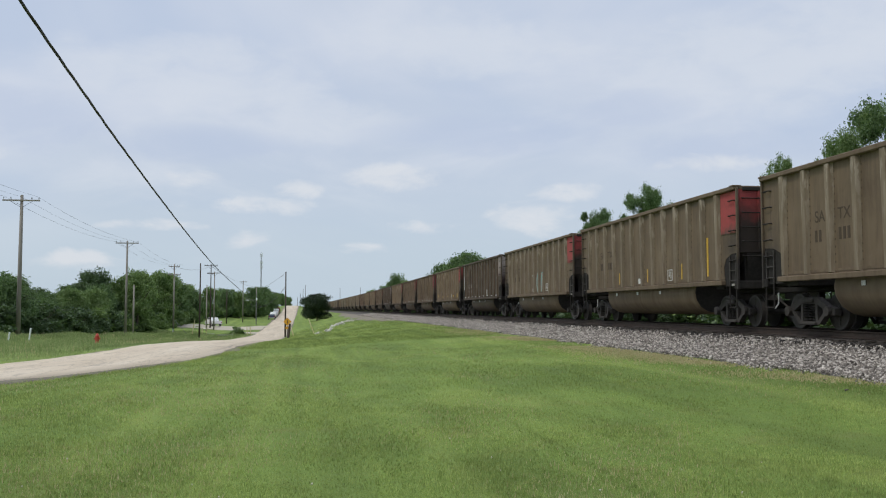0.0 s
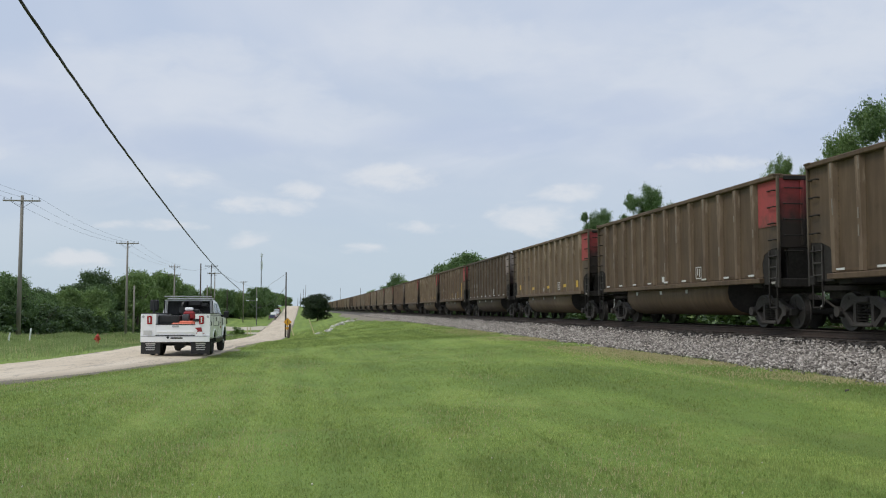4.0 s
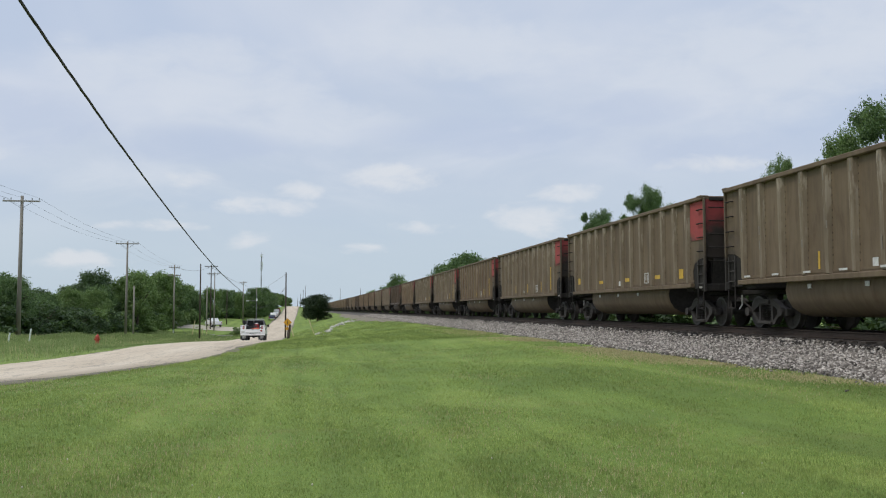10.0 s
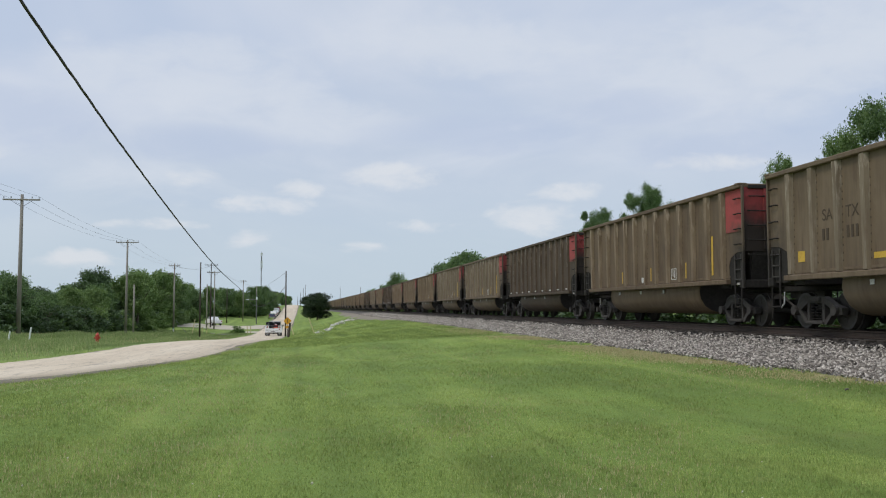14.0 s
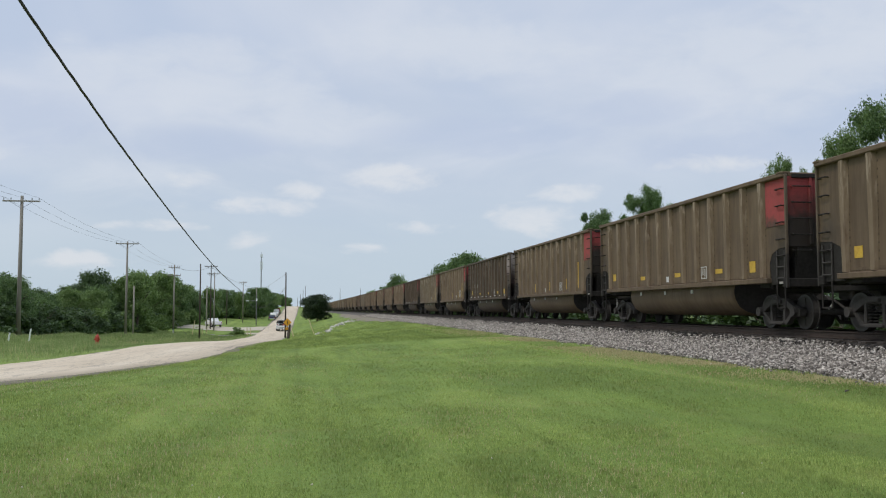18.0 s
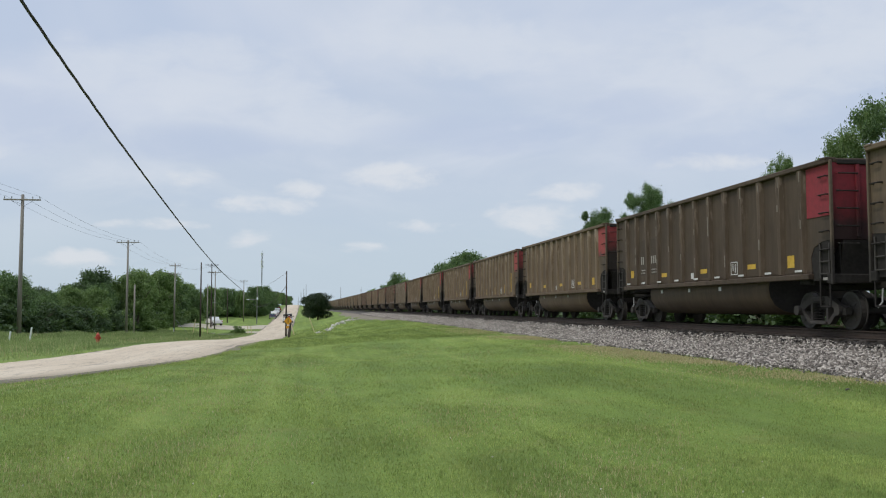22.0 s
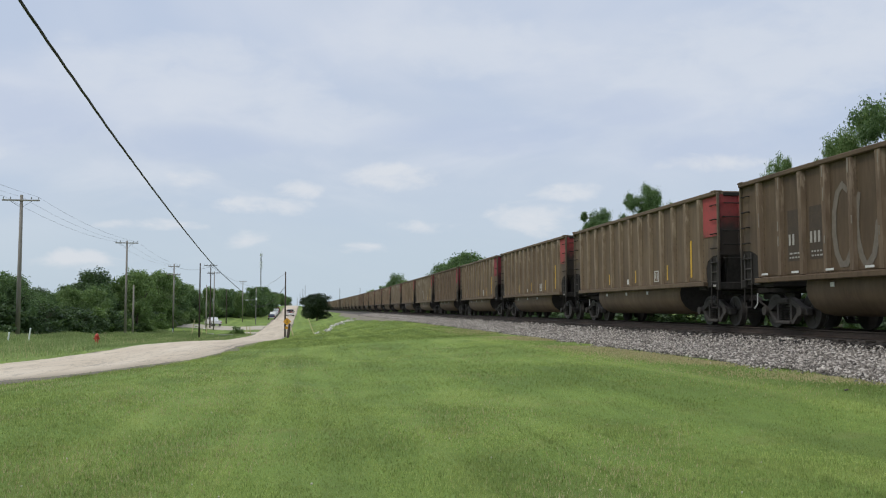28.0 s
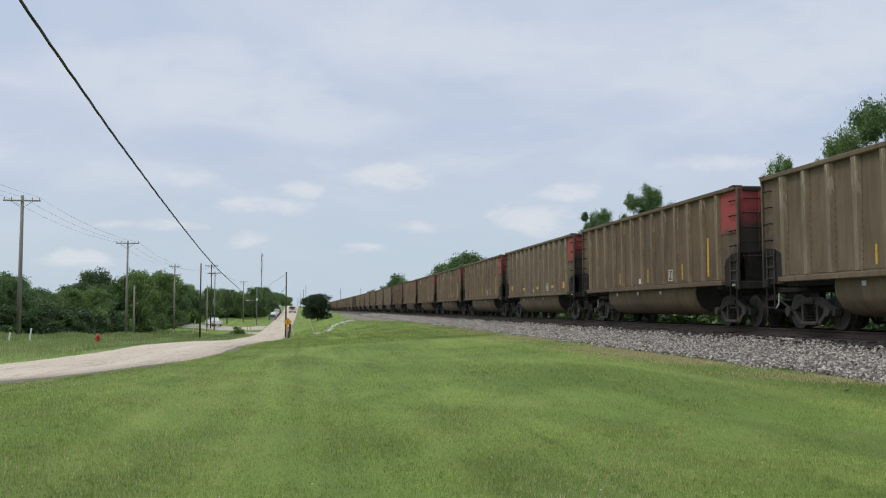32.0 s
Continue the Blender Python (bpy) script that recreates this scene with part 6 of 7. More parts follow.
        part("rear_pillar", box(bmesh.new(), s * 0.92, -0.32, 1.66, 0.05, 0.05, 0.42, 0.01, Matrix.Rotation(-s * 0.2, 4, "Y")), M_WHITE, body)
    part("front_bumper", box(bmesh.new(), 0, 3.08, 0.72, 1.96, 0.14, 0.26, 0.05), M_CHROME, t, "bright steel front bumper")
    part("grille", box(bmesh.new(), 0, 3.03, 1.08, 1.3, 0.06, 0.36, 0.03), M_BLACK, body, "black grille")
    part("gate_latch", box(bmesh.new(), 0, -3.2, 1.06, 0.24, 0.03, 0.07, 0.01), M_STEEL, t, "steel tailgate latch")
    part("step_tread", box(bmesh.new(), 0, -3.24, 0.71, 2.36, 0.03, 0.02, 0.004), M_STEEL, t)
    part("hitch_plate", box(bmesh.new(), 0.86, -3.225, 0.78, 0.2, 0.02, 0.16, 0.01), M_WHITE, t)
    part("exhaust", rod(bmesh.new(), (0.5, -2.5, 0.42), (0.5, -3.0, 0.4), 0.05, n=10), M_UNDER, t, "dark exhaust pipe")
    # load
    part("tool_chest", box(box(bmesh.new(), -0.3, -2.2, 1.12, 0.74, 1.3, 0.66, 0.02), -0.3, -2.86, 1.3, 0.6, 0.02, 0.2, 0.01), M_BLACK, t, "black tool chest")
    comp = part("compressor", box(rod(bmesh.new(), (0.0, -1.9, 1.15), (0.55, -1.9, 1.15), 0.17, n=14), 0.28, -1.9, 1.45, 0.42, 0.4, 0.3, 0.06), M_REDTOOL, t, "dark red engine-driven compressor")
    part("fuel_tank", box(bmesh.new(), 0.26, -1.9, 1.68, 0.3, 0.25, 0.13, 0.04), M_WHITE, comp, "white fuel tank")
    part("engine", box(rod(bmesh.new(), (0.0, -1.7, 1.55), (0.0, -1.7, 1.75), 0.13, n=12), 0.5, -1.75, 1.5, 0.2, 0.3, 0.36, 0.04), M_BLACK, comp, "black engine block")
    part("crate", box(box(bmesh.new(), -0.05, -1.3, 1.2, 0.5, 0.5, 0.5, 0.03), 0.45, -1.2, 1.35, 0.3, 0.4, 0.5, 0.03), M_BLACK, t, "black crates in the bed")
    part("reel", rod(bmesh.new(), (0.12, -2.4, 1.25), (0.34, -2.4, 1.25), 0.24, n=18), M_BLACK, t, "black hose reel")
    part("orange_sheet", box(box(bmesh.new(), 0.2, -2.75, 1.13, 0.75, 0.5, 0.1, 0.04), 0.32, -2.7, 1.2, 0.5, 0.4, 0.1, 0.04), M_ORANGE, t, "folded coral-orange sheet")
    part("vise", box(rod(bmesh.new(), (-0.95, -2.2, 1.5), (-0.95, -2.2, 2.0), 0.05, n=8), -0.95, -2.15, 1.82, 0.3, 0.16, 0.4, 0.04), M_BLACK, t, "black tank on a post")
    for s in (-1, 1):
        TRUCK["front%d" % s] = wheel(t, s * 0.86, front_y, False, out=s)
        TRUCK["rear%d" % s] = wheel(t, s * 0.87, rear_y, True, out=s)
    return t


TRUCK["truck"] = service_truck()
TRUCK_T = [0, 2, 2.5, 3, 3.5, 5.5, 6, 7, 8, 9, 10, 11, 12, 13, 14.5, 16.5, 19, 22, 25, 28, 32]
TRUCK_Y = [4, 18.8, 22.9, 27.2, 32.0, 52, 57.5, 67.7, 77.5, 87, 95.5, 105, 116.5, 126.5, 143, 165, 192, 225, 257, 288, 328]
PATH_Y = [0, 10, 18.5, 22.8, 27.2, 32, 51, 57, 67, 77, 87, 96, 106, 124, 400]
PATH_X = [-13.2, -10.05, -7.42, -6.17, -5.05, -4.67, -4.2, -4.2, -4.45, -4.88, -5.15, -4.98, -4.75, -4.55, -4.6]


def truck_rows():
    rows = []
    for t in list(np.arange(0, 6.01, 0.25)) + list(np.arange(6.5, 32.01, 0.5)):
        y = float(curve_at(TRUCK_T, TRUCK_Y, t))
        a, b = (Vector((float(curve_at(PATH_Y, PATH_X, q)), q, float(road_z(q)) + 0.035)) for q in (y - 2, y + 2))
        d = b - a
        rows.append((float(t), pose(*((a + b) / 2), math.degrees(math.atan2(d.z, d.y)), 0, math.degrees(math.atan2(-d.x, d.y)))))
    return rows


def wheel_rows(ob, r):
    """Rolling of a truck wheel: one row a picture, by the way it has gone."""
    rows = []
    for k in range(961):
        t = k / FPS
        way = float(curve_at(TRUCK_T, TRUCK_Y, t))
        rows.append((t, ob.matrix_basis.copy() @ pose(0, 0, 0, -math.degrees(way / r))))
    return rows

# ---- ballast stones, grass, roadside things ----
def stones(name, centres, sizes, mat, seed, flat=0.75):
    """Broken stones: jittered blocks, each a closed little mesh, joined into one."""
    nr = np.random.RandomState(seed)
    n = len(centres)
    corner = np.array([(x, y, z) for x in (-1, 1) for y in (-1, 1) for z in (-1, 1)], float)
    v = corner[None] * nr.uniform(0.45, 1.0, (n, 8, 3)) * np.array((1, 1, flat)) * 0.5
    ax = nr.normal(size=(n, 3))
    ax /= np.linalg.norm(ax, axis=1)[:, None]
    an = nr.uniform(0, 3.14, n)
    kx = np.zeros((n, 3, 3))
    kx[:, 0, 1], kx[:, 0, 2], kx[:, 1, 0], kx[:, 1, 2], kx[:, 2, 0], kx[:, 2, 1] = -ax[:, 2], ax[:, 1], ax[:, 2], -ax[:, 0], -ax[:, 1], ax[:, 0]
    rot = np.eye(3)[None] + np.sin(an)[:, None, None] * kx + (1 - np.cos(an))[:, None, None] * (kx @ kx)
    v = np.einsum("nij,nkj->nki", rot, v) * sizes[:, None, None] + centres[:, None, :]
    quad = np.array([(0, 1, 3, 2), (4, 6, 7, 5), (0, 4, 5, 1), (2, 3, 7, 6), (0, 2, 6, 4), (1, 5, 7, 3)])
    f = (np.arange(n)[:, None, None] * 8 + quad[None]).reshape(-1)
    me = bpy.data.meshes.new(name)
    me.vertices.add(n * 8)
    me.vertices.foreach_set("co", v.reshape(-1).astype(np.float32))
    me.loops.add(len(f))
    me.loops.foreach_set("vertex_index", f.astype(np.int32))
    me.polygons.add(n * 6)
    me.polygons.foreach_set("loop_start", np.arange(0, n * 24, 4, dtype=np.int32))
    me.update(calc_edges=True)
    me.materials.append(mat)
    return me


def make_ballast_stones():
    nr = np.random.RandomState(12)
    n = 125000
    y = 8 + 170 * nr.uniform(0, 1, n) ** 2.3
    off = nr.uniform(-4.0, -1.43, n) + np.where(nr.uniform(0, 1, n) < 0.05, -np.abs(nr.normal(0, 0.3, n)), 0) + 0.22 * np.sin(y * 0.9 + 1.6 * np.sin(y * 0.41)) * (nr.uniform(0, 1, n) < 0.5)
    x = track_x(y) + off
    z = RAIL_Z + np.interp(off, [-4.6, -3.84, -2.7, -1.75, -1.4, -1.0], [-0.72, -0.64, -0.52, -0.42, -0.26, -0.22]) + nr.uniform(-0.01, 0.035, n)
    size = (0.024 + 0.042 * nr.uniform(0, 1, n) ** 1.5) * (1 + y / 85)
    tagged(new("ballast_stones", stones("ballast_stones", np.stack([x, y, z], 1), size, M_STONE, 5, 0.6)), "sharp grey and pinkish crushed stones on the bank", "stones", kind="stuff")
    # beside the ties the stones are black with oil and coal dust
    n = 16000
    y = 8 + 170 * nr.uniform(0, 1, n) ** 2.0
    off = nr.uniform(-1.52, -0.85, n)
    z = RAIL_Z + np.interp(off, [-1.75, -1.4, -1.0], [-0.42, -0.27, -0.24]) + nr.uniform(-0.02, 0.03, n)
    tagged(new("dusted_stones", stones("dusted_stones", np.stack([track_x(y) + off, y, z], 1), nr.uniform(0.04, 0.085, n) * (1 + y / 100), M_STONE_OILY, 6)), "coal-blackened stones beside the ties", "stones", kind="stuff")
    # pale rubble washed down the embankment
    k = nr.uniform(0, 1, 90) ** 0.6
    y = np.interp(k, [0, 0.22, 0.55, 1], [88, 101, 138, 151]) + nr.normal(0, 3.0, 90)
    x = np.interp(k, [0, 0.22, 0.55, 1], [1.2, 2.2, 4.4, 7.4]) + nr.normal(0, 0.4, 90)
    z = ground_z(x, y) + 0.05
    tagged(new("riprap", stones("riprap", np.stack([x, y, z], 1), 0.14 + 0.4 * nr.uniform(0, 1, 90) ** 2, M_RIPRAP, 8, 0.7)), "pale limestone rubble on the grassy slope", "stones", kind="stuff")


def blades(name, x, y, height, width, mat, seed, label, category="grass", lean=0.5):
    nr = np.random.RandomState(seed)
    n = len(x)
    z = ground_z(x, y) - 0.008
    a = nr.uniform(0, math.tau, n)
    side = np.stack([np.cos(a), np.sin(a), np.zeros(n)], 1) * width[:, None] * 0.5
    base = np.stack([x, y, z], 1)
    b = nr.uniform(0, math.tau, n)
    tip = base + np.stack([np.cos(b) * height * lean * nr.uniform(0.2, 1, n), np.sin(b) * height * lean * nr.uniform(0.2, 1, n), height], 1)
    tagged(new(name, tri_soup(name, np.stack([base - side, base + side, tip], 1), mat)), label, category, kind="stuff")


M_CLOVER = plain("cream clover", (0.62, 0.6, 0.48), 0.8)


def make_grass():
    nr = np.random.RandomState(31)
    # lawn, thick in front and thinner farther off
    n = 560000
    y = 5.0 * np.exp(nr.uniform(0, math.log(11), n))
    x = nr.uniform(-0.42, 0.72, n) * (y + 1.5)
    ok = (x > road_x(y) + near_half(y) + 0.1 + 0.25 * nr.uniform(0, 1, n)) & (x < track_x(y) - 4.0 + 0.4 * np.sin(y * 0.8 + 1.5 * np.sin(y * 0.37)) + 0.2 * np.sin(y * 2.7 + x) + 0.28 * nr.normal(size=n))
    x, y = x[ok], y[ok]
    tuft = 0.5 + 0.5 * np.sin(x * 2.1 + 1.7 * np.sin(y * 0.9)) * np.sin(y * 1.3 + 1.1 * np.sin(x * 1.7))
    blades("lawn_grass", x, y, nr.uniform(0.012, 0.048, len(x)) * (0.65 + 0.6 * tuft), 0.006 + 0.0006 * y, M_BLADE, 1, "short mown green lawn grass")
    n = 110000
    y = 42 * np.exp(nr.uniform(0, math.log(4), n))
    x = nr.uniform(-0.15, 0.3, n) * y
    ok = (x > road_x(y) + near_half(y) + 0.3) & (x < track_x(y) - 4.3)
    x, y = x[ok], y[ok]
    blades("far_lawn_grass", x, y, nr.uniform(0.03, 0.1, len(x)), 0.01 + 0.0007 * y, M_BLADE, 14, "short green grass on the slope farther off")
    # straw-coloured stalks in patches, and the dry fringe by the ballast
    n = 60000
    y = 5.5 * np.exp(nr.uniform(0, math.log(7), n))
    x = nr.uniform(-0.42, 0.72, n) * (y + 1.5)
    ok = (x > road_x(y) + near_half(y) + 0.1) & (x < track_x(y) - 4.0) & (np.sin(x * 1.3 + 2 * np.sin(y * 0.31)) * np.sin(y * 0.55 + np.sin(x * 0.8)) + nr.normal(0, 0.35, n) > 0.35 + 0.25 * np.tanh(x))
    blades("dry_stalks", x[ok], y[ok], nr.uniform(0.025, 0.07, ok.sum()), 0.005 + 0.0004 * y[ok], M_DRY, 2, "straw-coloured grass stalks in the lawn")
    n = 46000
    y = 9 + 60 * nr.uniform(0, 1, n) ** 1.6
    x = track_x(y) - 4.1 - np.abs(nr.normal(0, 0.75, n))
    ok = np.sin(y * 0.42 + 0.6 * x + 1.5 * np.sin(y * 0.17)) + 0.6 * np.sin(x * 2.3 + y * 0.9) + nr.normal(0, 0.3, n) > 0.1
    x, y = x[ok], y[ok]
    n = len(x)
    blades("dry_fringe", x, y, nr.uniform(0.02, 0.055, n), 0.014 + 0.0011 * y, M_DRY, 3, "dry yellowish grass along the ballast's foot")
    # ragged grass along the road's near edge
    n = 26000
    y = 8 + 70 * nr.uniform(0, 1, n) ** 1.6
    x = road_x(y) + near_half(y) + 0.05 + np.abs(nr.normal(0, 0.32, n))
    blades("edge_grass", x, y, nr.uniform(0.02, 0.07, n), 0.006 + 0.0005 * y, M_BLADE, 4, "ragged grass along the road's edge")
    # tall verge on the far side
    n = 170000
    y = 14 + 150 * nr.uniform(0, 1, n) ** 1.25
    x = road_x(y) - ROAD_HALF - 0.15 - 20.5 * nr.uniform(0, 1, n) ** 0.8
    d = road_x(y) - ROAD_HALF - x
    h = nr.uniform(0.1, 0.5, n) * np.clip(0.1 + d / 5.0, 0.12, 1.15) * (0.7 + 0.3 * np.sin(x * 0.9 + y * 0.23))
    blades("verge_grass", x, y, h, 0.014 + 0.00035 * y, M_WEED, 6, "tall unmown verge grass going to seed", lean=0.35)
    # pale seed heads standing over the verge
    n = 2600
    y = 16 + 110 * nr.uniform(0, 1, n) ** 1.2
    x = road_x(y) - ROAD_HALF - 1.2 - 18 * nr.uniform(0, 1, n)
    blades("seed_stalks", x, y, nr.uniform(0.2, 0.5, n), 0.008 + 0.0002 * y, M_DRY, 7, "pale seed stalks over the verge grass", lean=0.3)
    # clover heads and scraps of white here and there
    n = 60
    y = 6 + 24 * nr.uniform(0, 1, n) ** 1.4
    x = nr.uniform(-0.35, 0.6, n) * y
    ok = (x > road_x(y) + near_half(y) + 0.5) & (x < track_x(y) - 4.5)
    x, y = x[ok], y[ok]
    tagged(new("clover_heads", stones("clover_heads", np.stack([x, y, ground_z(x, y) + 0.05], 1), nr.uniform(0.008, 0.018, len(x)), M_CLOVER, 9, 1.0)), "tiny white clover heads in the lawn", "flowers", kind="stuff")


def lathe(profile, n=14):
    """A turned solid: pairs of radius and height from the foot up."""
    bm = bmesh.new()
    rings = [[bm.verts.new((r * math.cos(k * math.tau / n), r * math.sin(k * math.tau / n), z)) for k in range(n)] for r, z in profile]
    for a, b in zip(rings, rings[1:]):
        for k in range(n):
            bm.faces.new((a[k], a[(k + 1) % n], b[(k + 1) % n], b[k]))
    bm.faces.new(rings[0][::-1]), bm.faces.new(rings[-1])
    return bm


M_HYDRANT = worn("faded red hydrant enamel", (0.32, 0.035, 0.02), (0.5, 0.06, 0.035), (0.6, 0.11, 0.06), 6, 0.5)
M_PVC = plain("white marker plastic", (0.72, 0.76, 0.74), 0.5)
M_TEALCAP = plain("pale green cap", (0.25, 0.5, 0.42), 0.5)
M_SIGN = worn("amber sign sheeting", (0.5, 0.22, 0.01), (0.68, 0.33, 0.015), (0.75, 0.4, 0.03), 4, 0.5)
M_GUARD = worn("faded yellow guy guard", (0.5, 0.42, 0.22), (0.64, 0.55, 0.32), (0.72, 0.64, 0.42), 5, 0.6)
M_CONCRETE = worn("old concrete", (0.3, 0.29, 0.27), (0.42, 0.41, 0.38), (0.52, 0.5, 0.47), 3, 0.9)


def make_roadside():
    x, y = -13.03, 60.9
    h = thing("fire_hydrant", pose(x, y, gz(x, y) + 0.1), "faded red fire hydrant in verge grass", "hydrant")
    part("barrel", lathe([(0.12, -0.2), (0.12, 0), (0.17, 0), (0.17, 0.05), (0.11, 0.06), (0.11, 0.44), (0.14, 0.45), (0.14, 0.5), (0.115, 0.51)]), M_HYDRANT, h, smooth=True)
    part("bonnet", lathe([(0.125, 0.5), (0.13, 0.56), (0.09, 0.64), (0.035, 0.67), (0.035, 0.72)]), M_HYDRANT, h, smooth=True)
    for a in (0, 90, 180):
        part("nozzle", rod(bmesh.new(), (0, 0, 0), (0.19, 0, 0), 0.055 if a != 90 else 0.075, n=10), M_HYDRANT, h).matrix_basis = pose(0, 0, 0.38, 0, 0, -a)
    for x, y, hh, tilt in ((-18.8, 62.3, 0.6, 8), (-18.8, 66.8, 0.9, 7)):
        p = thing("marker_post", pose(x, y, gz(x, y) - 0.05, 0, tilt, 0), "leaning white plastic utility marker post", "marker post", "utility marker posts")
        part("post", rod(bmesh.new(), (0, 0, 0), (0, 0, hh), 0.055, n=10), M_PVC, p)
        part("cap", rod(bmesh.new(), (0, 0, hh), (0, 0, hh + 0.06), 0.06, 0.045, 10), M_PVC, p)
    for x, y, hh in ((-25.6, 140, 0.85), (-26.5, 133, 0.5), (-20.9, 152, 0.6)):
        p = thing("marker_post", pose(x, y, gz(x, y) - 0.05), "short marker post with a pale green cap", "marker post", "utility marker posts")
        part("post", rod(bmesh.new(), (0, 0, 0), (0, 0, hh), 0.07, n=8), M_PVC, p)
        part("cap", rod(bmesh.new(), (0, 0, hh), (0, 0, hh + 0.14), 0.09, n=8), M_TEALCAP, p)
    # yellow guards on guy wires and pipe posts by the junction
    for x, y, hh, lx, ly in ((-18.0, 152.4, 2.5, 0.45, 0), (-16.6, 154, 1.4, 0.1, 0), (-15.9, 154.5, 1.4, 0.05, 0), (-9.45, 156.5, 1.5, -0.1, 0), (-8.9, 157, 1.4, -0.15, 0), (-1.5, 130, 1.3, -0.4, 0.4), (1.0, 94, 1.7, -0.62, 0.0)):
        p = thing("guy_guard", pose(x, y, gz(x, y) - 0.05), "faded yellow guy-wire guard in the grass", "guy guard", "guy-wire guards")
        part("tube", rod(bmesh.new(), (0, 0, 0), (lx, ly, hh), 0.04 if y < 120 else 0.065, n=8), M_GUARD, p)
    p = thing("pipe_rail", pose(-16.25, 154.3, gz(-16.25, 154.3)), "low pale pipe rail between two posts", "rail")
    part("rail_bar", rod(bmesh.new(), (-0.4, 0, 1.15), (0.4, 0, 1.15), 0.04, n=8), M_PVC, p)
    strand("guy_wire", [(-21.0, 154.5, gz(-21, 154.5) + 2.0), (-18.9, 153, gz(-18.9, 153) + 0.1)], 0.03, M_WIRE, "grey guy wire down to the ground", "wire")
    # amber diamond sign on its post, a stout dark stub beside it
    x, y = -2.35, 128.5
    s = thing("road_sign", pose(x, y, gz(x, y) - 0.05), "amber diamond warning sign on a post", "sign")
    part("post", rod(bmesh.new(), (0, 0.03, 0), (0, 0.03, 2.6), 0.045, n=8), M_UNDER, s)
    part("panel", box(bmesh.new(), 0, -0.03, 2.2, 0.8, 0.012, 0.8, 0, Matrix.Rotation(radians(45), 4, "Y")), M_SIGN, s, "amber diamond panel")
    part("symbol", box(bmesh.new(), 0, -0.042, 2.2, 0.08, 0.006, 0.5), M_BLACK_PAINT, s)
    part("panel_low", box(bmesh.new(), 0, -0.03, 1.35, 0.55, 0.012, 0.35), M_SIGN, s, "amber plate under the diamond")
    x, y = -1.9, 110
    b = thing("wooden_stub", pose(x, y, gz(x, y) - 0.05), "stout dark leaning wooden stub by the road", "post")
    part("stub", rod(bmesh.new(), (0, 0, 0), (0.18, 0.1, 1.75), 0.15, 0.13, 10), M_POLE_DARK, b)
    # concrete culvert head and low kerb by the side street
    for x, y, w in ((-13.2, 158.2, 2.6), (-16.8, 160.5, 3.2)):
        k = thing("culvert_head", pose(x, y, gz(x, y) - 0.03), "low pale concrete culvert head", "culvert")
        part("slab", box(bmesh.new(), 0, 0, 0.1, w, 0.35, 0.26, 0.03), M_CONCRETE, k)
    plant("shrub0", -11.5, 161.4, 0.5, "small round green bush by the side street", "shrub", name="shrub", wide=1.4)
    plant("shrub1", -25.5, 76, 0.75, "leafy shrub at the foot of the pole", "shrub", name="shrub")


M_BLACK_PAINT = plain("black sign paint", (0.015, 0.015, 0.015), 0.5)
make_ballast_stones()
make_grass()
make_roadside()

# ---- junction, parked vehicles, far things ----
def patch(name, corners, mat, label, category, lift=0.03, nx=24, ny=6):
    """A paved area laid on the ground between four corners."""
    a, b, c, d = [Vector((*p, 0)) for p in corners]
    v = []
    for j in range(ny + 1):
        for i in range(nx + 1):
            p = a.lerp(b, i / nx).lerp(d.lerp(c, i / nx), j / ny)
            v.append((p.x, p.y, gz(p.x, p.y) + lift))
    m = nx + 1
    f = [(j * m + i, j * m + i + 1, (j + 1) * m + i + 1, (j + 1) * m + i) for j in range(ny) for i in range(nx)]
    tagged(new(name, raw_mesh(name, v, f, mat, True)), label, category, kind="structure")


